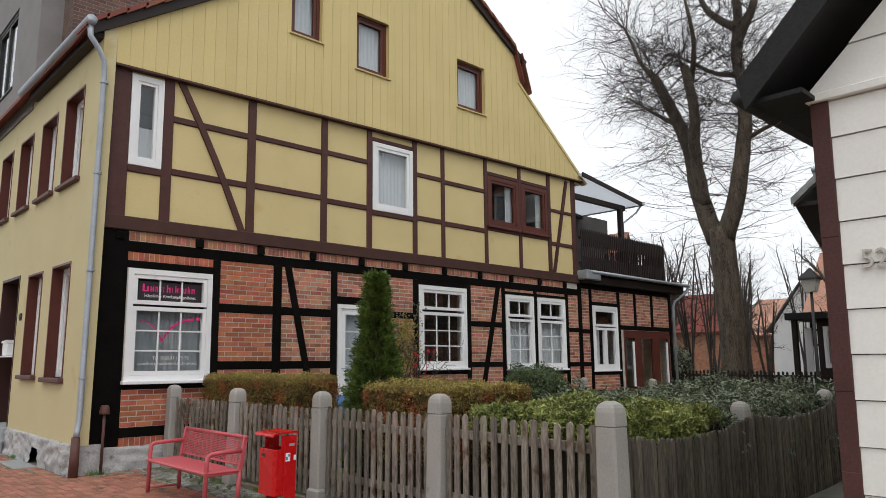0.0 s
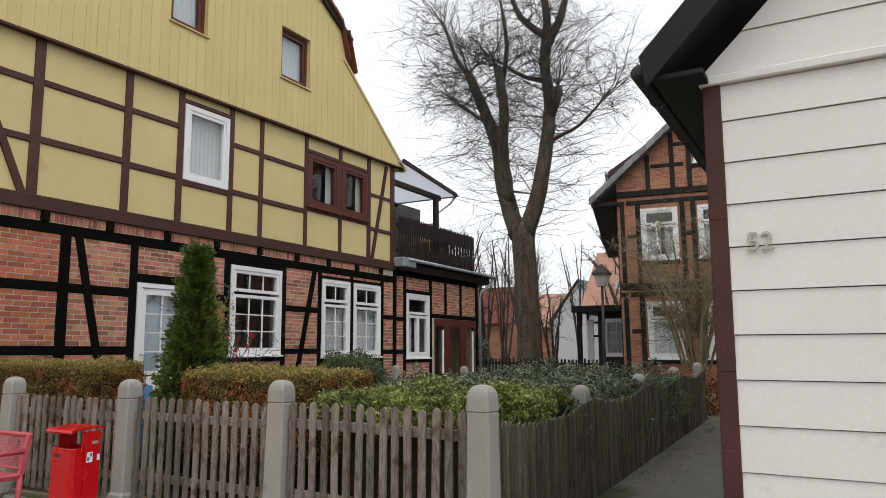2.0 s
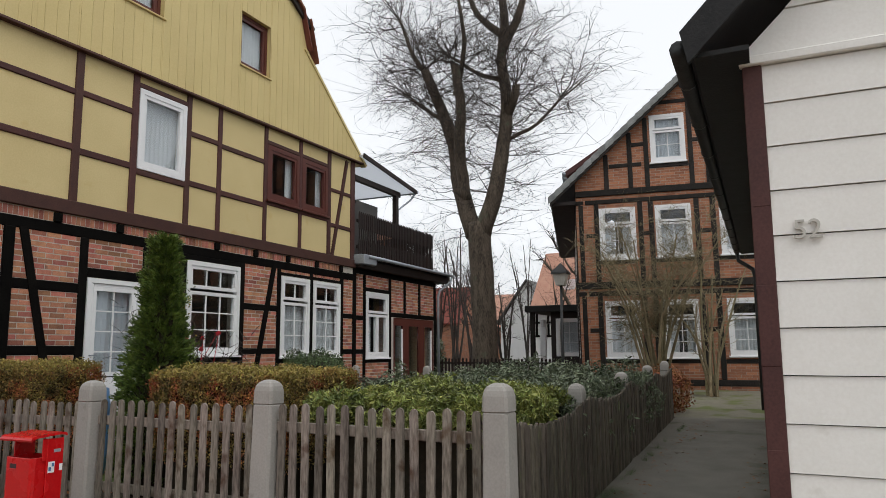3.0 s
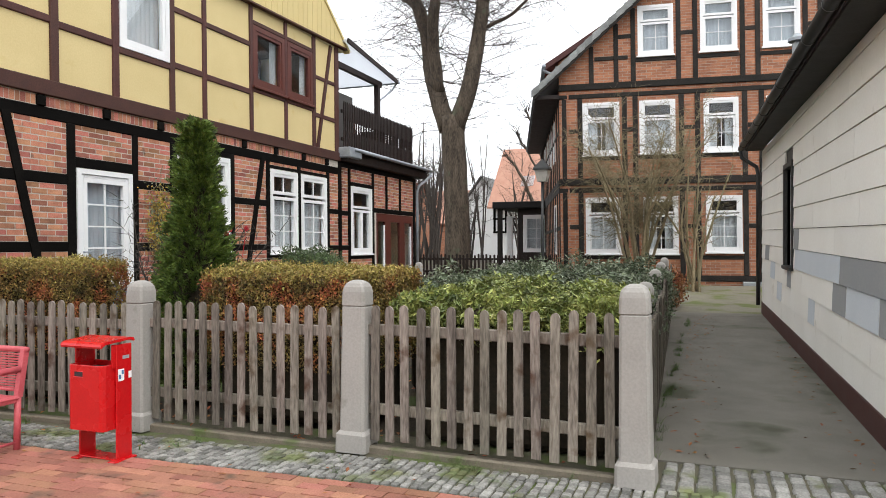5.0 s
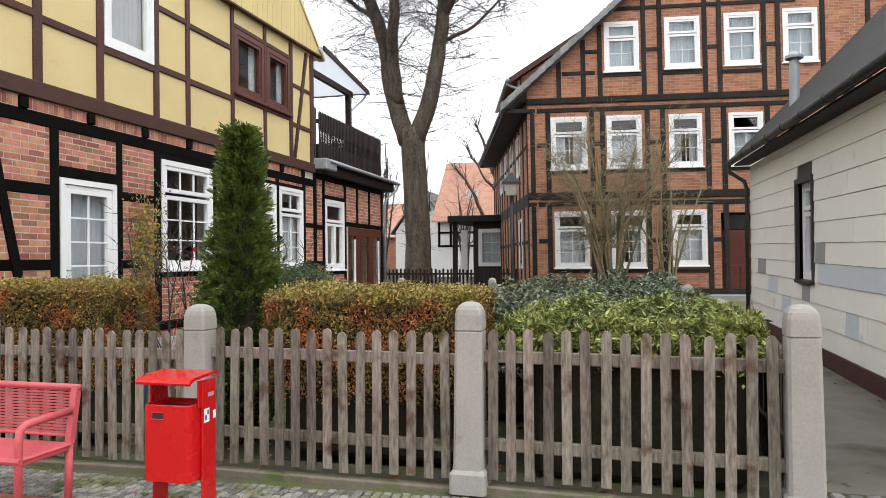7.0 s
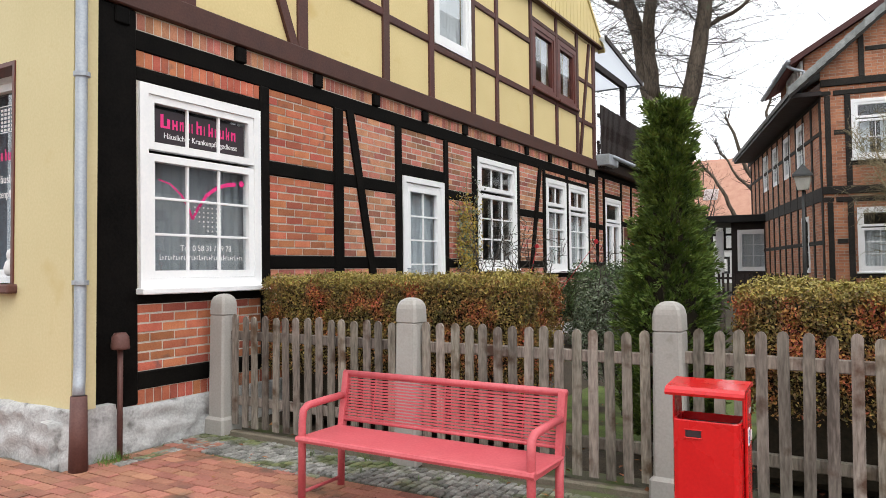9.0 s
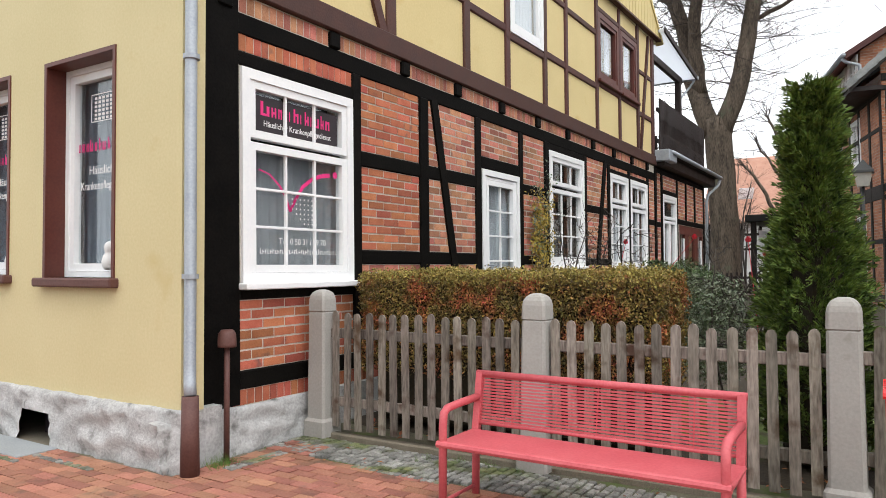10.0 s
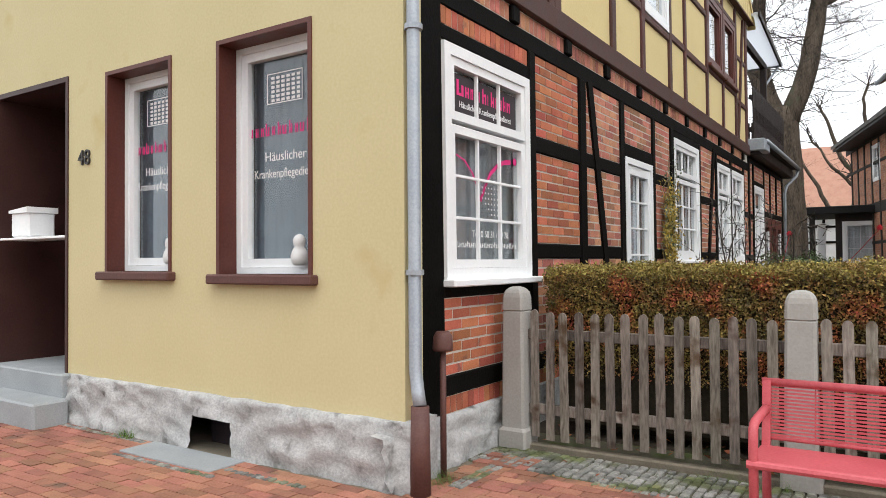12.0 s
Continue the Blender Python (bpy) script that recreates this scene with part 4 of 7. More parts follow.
# roof
g = Geo(hut_top)
g.prism([(1.65, 3.20), (1.69, 3.30), (-2.4, 7.48), (-2.4, 7.25)], HX - 0.30, 15.8, axis=0)
g.prism([(-6.5, 3.10), (-6.5, 3.25), (-2.4, 7.48), (-2.4, 7.25)], HX - 0.30, 15.8, axis=0)
hr = g.make("roof", SLATE_AND_SHADE, hut, "dark bitumen roof with boarded eaves")
Geo().prism([(1.65, 3.12), (1.69, 3.32), (-2.4, 7.50), (-2.4, 7.26)], HX - 0.33, HX - 0.30, axis=0).make("bargeboard", SLATE_AND_SHADE, hut)
# soffit in near-black, its colour standing for the deep shade under the eave
Geo(hut_top).box(HX - 0.28, 15.6, 1.33, 1.63, 3.17, 3.20).make("soffit", SLATE_AND_SHADE, hut)
g = Geo(hut_top).tube([(HX - 0.28, 1.71, 3.24), (15.8, 1.71, 3.24)], 0.055, 10)
for i in range(11):
    g.tube([(5 + i, 1.71, 3.24), (5.03 + i, 1.71, 3.24)], 0.063, 10)
g.tube([(15.7, 1.71, 3.22), (15.7, 1.69, 3.05), (15.6, 1.43, 2.85), (15.55, 1.40, 2.7), (15.55, 1.40, 0.1)], 0.04, 8)
g.make("gutter", IRON_AND_SHADE, hut, "dark eaves gutter", smooth=True)
hw = window(hut, hut_side, *HUT_WIN, [(0, 1, 0, 0.72, 1, 1), (0, 1, 0.74, 1, 1, 1)], WHITE, -0.06, 0.06, 0.08, [(0.05, 0.95, 0.03, 0.97)], (0.12, 0.05, IRON_AND_SHADE), label="white window with dark surround")
g = Geo(hut_side).box(HUT_WIN[0] - 0.07, HUT_WIN[0], -0.1, 0.035, HUT_WIN[2], HUT_WIN[3] + 0.07).box(HUT_WIN[1], HUT_WIN[1] + 0.07, -0.1, 0.035, HUT_WIN[2], HUT_WIN[3] + 0.07).box(HUT_WIN[0], HUT_WIN[1], -0.1, 0.035, HUT_WIN[3], HUT_WIN[3] + 0.07)
g.make("window_surround", IRON_AND_SHADE, hut, "dark window surround")
# flue pipe on the roof
g = Geo().tube([(13.6, 1.18, 3.7), (13.6, 1.18, 4.93)], 0.085, 12).tube([(13.6, 1.18, 4.97), (13.6, 1.18, 5.02)], 0.15, 12).tube([(13.6, 1.18, 5.02), (13.6, 1.18, 5.10)], [0.13, 0.04], 12).tube([(13.6, 1.18, 4.90), (13.6, 1.18, 4.99)], 0.05, 6)
g.make("flue", ZINC, hut, "metal flue with cowl", smooth=False)

# ---- brick timber-framed house at the back ----
back = thing("back_house", "tall half-timbered house with dark frame, orange-red brick and white windows", "house", at=(22.4, 0, 0.3))
RX, RC = 22.41, 7.0


def rear(u, w, z):
    return (RX - w + 0.12 * (RC - u), u + 0.012 * (z - 3.0), z)


RW = [(5.16, 6.22, 1.25, 3.0), (3.48, 4.50, 1.25, 3.0), (1.68, 2.69, 1.30, 3.0)]
RW1 = [(5.17, 6.28, 4.32, 5.95), (3.53, 4.58, 4.32, 5.95), (1.75, 2.73, 4.32, 5.93), (0.0, 0.99, 4.32, 5.92)]
RW2 = [(3.56, 4.60, 7.32, 8.86), (1.76, 2.80, 7.34, 8.92), (0.05, 1.06, 7.36, 8.96), (-1.6, -0.62, 7.38, 9.0)]
RDOOR = (0.3, 1.28, 0.35, 2.9)
wall_holes(Geo(rear), -8, RC, 0, 6.3, RW + RW1 + [RDOOR], -0.3, 0.0).make("wall", FAR_BRICK, back, "orange-red brick infill")


def rslope(u):
    return 6.28 + 0.875 * (7.75 - abs(u - 0.0))


g = Geo(rear)
cutu = sorted({-7.0, -5, -3, 6.0, 7.0, *(h[0] for h in RW2), *(h[1] for h in RW2), 0.0})
for a, b in zip(cutu, cutu[1:]):
    hole = [h for h in RW2 if h[0] <= a and b <= h[1]]
    ta, tb = rslope(a) - 0.05, rslope(b) - 0.05
    if hole:
        Geo(rear).box(a, b, -0.3, 0.0, 6.3, hole[0][2]).make("wall_panel", FAR_BRICK, back)
        Geo(rear).prism([(a, hole[0][3]), (b, hole[0][3]), (b, tb), (a, ta)], -0.3, 0.0).make("wall_panel", FAR_BRICK, back)
    else:
        Geo(rear).prism([(a, 6.3), (b, 6.3), (b, tb), (a, ta)], -0.3, 0.0).make("wall_panel", FAR_BRICK, back)
SASH = [(0, 1, 0, 0.68, 2, 2), (0, 1, 0.70, 1, 1, 1)]
SASH3 = [(0, 1, 0, 0.70, 2, 3), (0, 1, 0.72, 1, 1, 1)]
for i, (a, b, c, d) in enumerate(RW + RW1 + RW2):
    # top-row sheets carry the sky's pale reflection in their colour
    window(back, rear, a, b, c, d, SASH3 if i < 3 else SASH, WHITE, 0.03, 0.09, 0.1, [(0.06, 0.94, 0.03, 0.97)] if i > 6 else [(0.06, 0.40, 0.03, 0.66), (0.62, 0.94, 0.03, 0.66)] if i % 2 else [(0.06, 0.94, 0.03, 0.66)], (0.05, 0.05, WHITE), cloth=PANE_SKY_CLOTH if i > 6 else None)
g = Geo(rear).box(RDOOR[0], RDOOR[1], -0.15, -0.05, RDOOR[2], 2.35, 0.01).box(0.42, 0.75, -0.06, -0.03, 0.6, 1.3, 0.01).box(0.83, 1.16, -0.06, -0.03, 0.6, 1.3, 0.01)
rd = g.make("door", FRAME_BROWN, back, "red-brown wooden house door")
Geo(rear).box(RDOOR[0], RDOOR[1], -0.14, -0.13, 2.4, 2.9).make("fanlight", GLASS, rd)
Geo(rear).box(-0.2, 1.7, -0.05, 0.55, 0.25, 0.42, 0.02).make("door_step", STEP_STONE, back)
OLDWOOD = material("old_dark_timber", (0.007, 0.006, 0.005), (0.032, 0.027, 0.023), 3, 0.85, 0.7, 30, "object", 0.3)
RB = [(-8, RC, 0.42, 0.60), (-8, RC, 3.16, 3.30), (-8, RC, 3.38, 3.60), (-8, RC, 6.10, 6.24), (-8, RC, 6.36, 6.56)]
for a, b, c, d in RB:
    Geo(rear).box(a, b, -0.02, 0.06 if c in (3.38, 6.36) else 0.03, c, d, 0.015).make("timber_beam", OLDWOOD, back)
pu = [6.84, 6.36, 5.02, 4.70, 3.36, 2.90, 1.58, 1.12, -0.12, -0.8, -2.0, -3.2, -4.4, -5.6, -6.8]
for u in pu:
    Geo(rear).box(u - 0.075, u + 0.075, -0.02, 0.034, 3.60, 6.10, 0.012).make("timber_post", OLDWOOD, back)
    if not 0.2 < u < 1.0:
        Geo(rear).box(u - 0.075, u + 0.075, -0.02, 0.034, 0.60, 3.16, 0.012).make("timber_post", OLDWOOD, back)
for u in (6.0, 5.25, 4.74, 3.42, 2.94, 1.62, 1.20, -0.08, -0.48, -1.74, -3, -4.2, -5.4):
    top = rslope(u) - 0.1
    if top > 6.7:
        Geo(rear).box(u - 0.07, u + 0.07, -0.02, 0.034, 6.56, top, 0.012).make("timber_post", OLDWOOD, back)
segs = [(6.44, 6.76), (4.78, 4.94), (2.98, 3.28), (1.2, 1.5), (-0.7, -0.2)]
for a, b in segs:
    for z0 in (2.02, 5.02):
        Geo(rear).box(a, b, -0.02, 0.026, z0, z0 + 0.13, 0.01).make("timber_beam", OLDWOOD, back)
for a, b in ((6.44, 4.94 + 0.23), (4.62, 3.44), (2.82, 1.66), (1.04, -0.04)):
    for z0 in (4.16, 1.08):
        if not (z0 < 2 and a < 1.2):
            Geo(rear).box(min(a, b), max(a, b), -0.02, 0.024, z0, z0 + 0.12, 0.01).make("timber_beam", OLDWOOD, back)
for a, b, z0 in ((4.81, 5.18, 7.9), (3.0, 3.36, 7.9), (1.26, 1.56, 7.9), (-0.42, -0.14, 7.9), (4.9, 5.9, 7.25), (3.5, 4.67, 7.15), (1.7, 2.87, 7.15), (0, 1.13, 7.12), (3.0, 4.6, 9.2), (-1, 3.0, 9.2), (-1, 3, 10.8)):
    Geo(rear).box(a, b, -0.02, 0.028, z0, z0 + 0.12, 0.01).make("timber_beam", OLDWOOD, back)
# roof and side walls
def rroof(x, y, z):
    return (x + 0.12 * (RC - y) if x < RX + 1 else x, y + 0.27 * (x - RX) * max(0.0, y) / 7.85, z)


g = Geo(rroof)
for s in (1, -1):
    g.prism([(0, rslope(0) + 0.02), (s * 7.85, rslope(7.85) - 0.0), (s * 7.85, rslope(7.85) + 0.14), (0, rslope(0) + 0.16)], RX - 0.28, 35, axis=0)
g.make("roof", OLD_TILE, back, "weathered grey tile roof")
Geo(rroof).prism([(0, rslope(0) - 0.1), (7.86, rslope(7.86) - 0.12), (7.86, rslope(7.86) + 0.16), (0, rslope(0) + 0.18)], RX - 0.36, RX - 0.28, axis=0).make("bargeboard", OLDWOOD, back)
VERGE = material("weathered_verge_slate", (0.17, 0.18, 0.18), (0.30, 0.31, 0.30), 6, 0.85, 0.4, 50, "object", 0.22)
for i in range(34):
    a, b = 7.92 - 0.236 * i, 7.92 - 0.236 * (i + 1.08)
    tile = Geo(rroof).prism([(a, rslope(a) + 0.0), (b, rslope(b) - 0.03), (b, rslope(b) + 0.20), (a, rslope(a) + 0.235)], RX - 0.385, RX - 0.362, axis=0)
    tile.make("verge_slate", VERGE, back)
Geo(rroof).box(RX - 0.2, 35, 7.05, 7.8, 6.1, 6.22).make("soffit", DARK_FENCE, back)
SIDEO = [(24.5, 25.5, 4.4, 5.8), (26.6, 27.6, 4.4, 5.8), (28.7, 29.7, 4.4, 5.8), (30.8, 31.8, 4.4, 5.8), (24.2, 25.1, 1.2, 2.9)]


def rside(u, w, z):
    return (u, RC + 0.27 * (u - RX) + w + 0.012 * (z - 3), z)


wall_holes(Geo(rside), RX, 35, 0, 6.3, SIDEO, -0.3, 0.0).make("wall", FAR_BRICK, back)
for a, b, c, d in SIDEO:
    window(back, rside, a, b, c, d, [(0, 1, 0, 1, 2, 3)], WHITE, 0.03, 0.08, 0.1, [(0.06, 0.94, 0.03, 0.66)])
for u in [22.5 + 1.05 * i for i in range(13)]:
    Geo(rside).box(u - 0.08, u + 0.08, -0.02, 0.032, 0.4, 6.2, 0.012).make("timber_post", OLDWOOD, back)
for c, d in ((3.2, 3.6), (6.0, 6.25), (0.4, 0.6), (5.05, 5.17), (2.0, 2.12)):
    Geo(rside).box(RX, 36, -0.02, 0.027, c, d, 0.012).make("timber_beam", OLDWOOD, back)
# dark slabs added here too, standing for unlit rooms
Geo().box(26.8, 27.0, -7, 6.7, 0, 6.2).box(24.3, 34.6, -7, 6.7, 3.4, 3.6).box(24.3, 34.6, -6.7, 6.7, 6.25, 6.4).box(25.5, 25.6, -5, 5, 6.4, 8.6).make("inner_wall", ROOM_SHADE, back)
Geo().box(34.7, 35, -8, 10.3, 0, 6.3).box(RX + 1.8, 35, -8, -7.7, 0, 6.3).make("wall", FAR_BRICK, back)
# dormer with tile-hung cheeks on the roof slope, standing close behind the verge
DX0, DX1, DY = 24.9, 29.5, 7.0


def dorm(u, w, z):
    return rroof(u, DY + w, z)


dm = Geo(rroof).prism([(DY - 0.02, 6.75), (DY - 0.02, 7.92), (3.1, 10.36), (3.1, 9.9)], DX0, DX1, axis=0).make("dormer", FAR_BRICK, back, "orange-red tile-hung dormer cheek")
window(back, dorm, DX0 + 0.15, DX0 + 1.3, 7.02, 7.86, [(0, 0.5, 0, 1, 1, 2), (0.5, 1, 0, 1, 1, 2)], WHITE, 0.06, 0.09, 0.06)
window(back, dorm, DX0 + 1.6, DX0 + 2.8, 7.02, 7.86, [(0, 0.5, 0, 1, 1, 2), (0.5, 1, 0, 1, 1, 2)], WHITE, 0.06, 0.09, 0.06)
Geo(rroof).prism([(7.38, 7.72), (7.38, 7.84), (2.9, 10.66), (2.9, 10.5)], DX0 - 0.22, DX1 + 0.3, axis=0).make("dormer_roof", TILE, dm)
Geo(rroof).prism([(7.40, 7.66), (7.40, 7.86), (2.9, 10.70), (2.9, 10.5)], DX0 - 0.27, DX0 - 0.225, axis=0).make("dormer_verge", MAROON, dm)
Geo(rroof).tube([(DX0 - 0.3, 7.45, 7.78), (DX1 + 0.3, 7.45, 7.78)], 0.07, 8).tube([(DX0 - 0.1, 7.45, 7.72), (DX0 - 0.12, 7.35, 7.6), (DX0 - 0.12, 7.02, 7.45), (DX0 - 0.12, 7.0, 6.9)], 0.05, 7).make("gutter", ZINC, dm, smooth=True)
# porch beside it
porch_b = thing("porch", "dark timber porch with flat roof and white window", "porch", at=(32, 10, 0.3))
Geo().box(31.6, 36, 8.9, 12.0, 3.22, 3.52, 0.02).make("roof", SLATE_AND_SHADE, porch_b)


def pfront(u, w, z):
    return (32.1 - w, u, z)


wall_holes(Geo(pfront), 9.2, 10.9, 0.2, 3.22, [(9.42, 10.66, 1.2, 2.92)], -0.12, 0).make("wall", DARK_FENCE, porch_b)
window(porch_b, pfront, 9.42, 10.66, 1.2, 2.92, [(0, 1, 0, 1, 2, 3)], WHITE, 0.03, 0.11, 0.1, [(0.06, 0.94, 0.03, 0.97)])
Geo().box(31.75, 31.95, 11.6, 11.8, 0.2, 3.23, 0.01).make("post", OLDWOOD, porch_b)
Geo().box(32.6, 32.7, 11.3, 11.6, 0.3, 2.9, 0.01).make("door_leaf", WHITE, porch_b)

# ---- far houses ----
def far_house(x0, x1, y0, y1, eave, ridge, along_y, wallm, roofm, label, frame_z=None):
    h = thing("far_house", label, "house", "houses beyond the yard", at=((x0 + x1) / 2, (y0 + y1) / 2, 0.3))
    g = Geo().box(x0, x1, y0, y1, 0.0, eave)
    if along_y:
        g.prism([(x0, eave), (x1, eave), ((x0 + x1) / 2, ridge - 0.1)], y0, y1, axis=1)
    else:
        g.prism([(y0, eave), (y1, eave), ((y0 + y1) / 2, ridge - 0.1)], x0, x1, axis=0)
    g.make("wall", wallm, h)
    for s in (0, 1):
        lo = ((x0 - 0.4, x1 + 0.4) if along_y else (y0 - 0.4, y1 + 0.4))[s]
        mid = (x0 + x1) / 2 if along_y else (y0 + y1) / 2
        za = eave - 0.25
        pts = [(lo, za), (mid, ridge), (mid, ridge + 0.12), (lo, za + 0.12)]
        g = Geo()
        if along_y:
            g.prism(pts, y0 - 0.3, y1 + 0.3, axis=1)
        else:
            g.prism(pts, x0 - 0.3, x1 + 0.3, axis=0)
        g.make("roof", roofm, h)
    return h


fh = far_house(49, 57, 8, 17.2, 4.4, 8.8, True, PLASTER, ORANGE_TILE, "white half-timbered house with orange tile roof and skylight")


def farw(u, w, z):
    return (49 - w, u, z)


for u in (17.05, 16.2, 15.0, 13.9, 12.8):
    Geo(farw).box(u - 0.08, u + 0.08, 0, 0.04, 2.4, 4.3).make("timber_post", BLACK_WOOD, fh)
for z in (2.4, 3.35, 4.2):
    Geo(farw).box(8, 17.15, 0, 0.045, z, z + 0.14).make("timber_beam", BLACK_WOOD, fh)
Geo(farw).bar((16.1, 4.2), (15.3, 2.5), 0.13, (0, 0.05)).make("timber_brace", BLACK_WOOD, fh)
Geo().prism([(50.1, 5.75), (50.75, 6.5), (50.65, 6.6), (50.0, 5.85)], 14.5, 15.4, axis=1).make("skylight", CLEAR_SHEET, fh)
window(fh, farw, 13.6, 14.4, 0.9, 2.0, [(0, 1, 0, 1, 1, 1)], IRON_AND_SHADE, 0.03, 0.08, 0.06)
far_house(60, 70, 19, 24, 4.0, 7.6, False, PLASTER, OLD_TILE, "white far house with grey roof")
far_house(75, 90, 24, 34, 4.2, 8.2, True, FAR_BRICK, ORANGE_TILE, "far brick house with red tile roof")
far_house(62, 67, 29, 44, 4.2, 7.6, True, FAR_BRICK, TILE, "far brick house with dark red roof")
far_house(70, 80, 0, 12, 4.5, 9, True, PLASTER, ORANGE_TILE, "far white house with tile roof")
far_house(28, 31.6, 18.6, 29, 3.2, 7.6, True, FAR_BRICK, ORANGE_TILE, "brick outbuilding with orange tile roof behind the balcony")
# unseen houses added behind the viewpoint to close the street and fill reflections
far_house(-30, -16, -8, 4, 6, 10, True, PLASTER, TILE, "plain rendered house added across the street, out of view")
far_house(-30, -16, 6, 22, 6, 10.5, True, PLASTER, TILE, "plain rendered house added across the street, out of view")


# ---- fences ----
def post_mesh(h, w=0.095, foot=True):
    g = Geo()
    zs = [0.0, 0.13, 0.155, h - 0.20, h - 0.192, h - 0.184, h - 0.085, h - 0.05, h - 0.024, h - 0.008, h]
    ws = [w + 0.028, w + 0.026, w + 0.004, w - 0.004, w - 0.012, w - 0.002, w - 0.005, w - 0.012, w - 0.026, w - 0.046, w - 0.066]
    if not foot:
        ws[0] = ws[1] = w + 0.004
    b = 0.018
    vs, fs = [], []
    for z, a in zip(zs, ws):
        vs += [(-a + b, -a, z), (a - b, -a, z), (a, -a + b, z), (a, a - b, z), (a - b, a, z), (-a + b, a, z), (-a, a - b, z), (-a, -a + b, z)]
    for k in range(len(zs) - 1):
        fs += [(k * 8 + i, k * 8 + (i + 1) % 8, k * 8 + 8 + (i + 1) % 8, k * 8 + 8 + i) for i in range(8)]
    fs += [tuple(range(7, -1, -1)), tuple(len(vs) - 8 + i for i in range(8))]
    return g.add(vs, fs)


FX = 4.80
POST_Y = [11.08, 9.05, 7.10, 5.03, 3.0]
POST_X = [4.80, 4.83, 4.92, 4.89, 4.80]
first = tagged(post_mesh(1.26).make("fence_post", CONCRETE), "grey concrete fence post with rounded cap, lightly mossed", "fence post", "concrete fence posts")
first.matrix_world = pose(FX, POST_Y[0], street_z(POST_Y[0]))
for i, y in enumerate(POST_Y[1:]):
    copy_thing(first, pose(POST_X[i + 1], y, street_z(y), 0.4 * (-1) ** i, 0.3, 1.5 * (-1) ** i))
low = tagged(post_mesh(1.12, 0.085).make("fence_post", CONCRETE), "weathered concrete fence post along the alley", "fence post", "concrete fence posts")
low.matrix_world = pose(7.36, 3.07 + alley_y(7.36), alley_z(7.36))
for i, x in enumerate((10.0, 12.6, 15.1)):
    copy_thing(low, pose(x, 3.07 + alley_y(x), alley_z(x), 0, 0.5 * (-1) ** i, 0))
for x, y in ((15.6, 6.9), (15.6, 9.0), (15.6, 11.0)):
    copy_thing(low, pose(x, y, 0))


def picket_mesh(w, h, t, z0=0.08):
    g = Geo()
    pts = [(-w / 2, z0), (w / 2, z0), (w / 2, h - 0.03), (w / 2 - 0.012, h - 0.008), (0, h), (-w / 2 + 0.012, h - 0.008), (-w / 2, h - 0.03)]
    g.prism(pts, -t / 2, t / 2)
    me_ob = g.make("picket", FENCE_WOOD)
    return me_ob


random.seed(21)
master = picket_mesh(0.064, 1.07, 0.019)
picket_data = master.data
bpy.data.objects.remove(master)
for j in range(4):
    ya, yb = POST_Y[j + 1] + 0.1, POST_Y[j] - 0.1
    f = thing("picket_fence", "weathered grey-brown wooden picket fence panel between concrete posts", "fence", "picket fence along the pavement", at=((POST_X[j] + POST_X[j + 1]) / 2, (ya + yb) / 2, street_z((ya + yb) / 2)))
    f.rotation_euler = (0, 0, math.atan2(POST_X[j + 1] - POST_X[j], POST_Y[j] - POST_Y[j + 1]))
    loc = Matrix.Translation((-FX, -(ya + yb) / 2, 0))
    for z in (0.26, 0.845):
        r = Geo().box(FX + 0.005, FX + 0.05, ya - 0.04, yb + 0.04, z, z + 0.08, 0.006).make("rail", FENCE_WOOD, f)
        r.matrix_parent_inverse = loc
    n = 15
    for i in range(n):
        ob = new("picket", picket_data)
        ob.parent = f
        ob.matrix_parent_inverse = loc
        ob.matrix_basis = pose(FX - 0.012, ya + (yb - ya) * (i + 0.5) / n, random.uniform(-0.012, 0.012), random.uniform(-0.5, 0.5), random.uniform(-0.6, 0.6), 90)
    kb = Geo().box(FX - 0.035, FX + 0.05, ya - 0.02, yb + 0.02, -0.1, 0.035, 0.012).make("kerb_stone", JOINT, f, "mossy kerb under the fence")
    kb.matrix_parent_inverse = loc
master = picket_mesh(0.054, 1.0, 0.02, 0.03)
stake_data = master.data
stake_data.materials[0] = GREEN_FENCE
bpy.data.objects.remove(master)
AX = [4.8, 7.36, 10.0, 12.6, 15.1]
for j in range(4):
    xa, xb = AX[j] + (0.1 if j == 0 else 0.0), AX[j + 1]
    f = thing("picket_fence", "mossy weathered close-set picket fence along the alley", "fence", "picket fence along the alley", at=((xa + xb) / 2, 2.98 + alley_y((xa + xb) / 2), 0))
    loc = Matrix.Translation((-(xa + xb) / 2, -2.98, 0))
    for z in (0.28, 0.76):
        za, zb = z + alley_z(xa), z + alley_z(xb)
        Geo().prism([(xa - 0.04, za), (xb + 0.04, zb), (xb + 0.04, zb + 0.075), (xa - 0.04, za + 0.075)], 2.955, 2.995).make("rail", GREEN_FENCE, f).matrix_parent_inverse = loc
    f.rotation_euler = (0, 0, math.atan(0.035))
    n = round((xb - xa) / 0.078)
    for i in range(n):
        ob = new("picket", stake_data)
        ob.parent = f
        ob.matrix_parent_inverse = loc
        t = (i + 0.5) / n
        ob.matrix_basis = pose(xa + (xb - xa) * t, 2.94, alley_z(xa + (xb - xa) * t) - 0.10 * math.sin(math.pi * t) + random.uniform(-0.01, 0.01), random.uniform(-0.5, 0.5), random.uniform(-0.8, 0.8), 180)
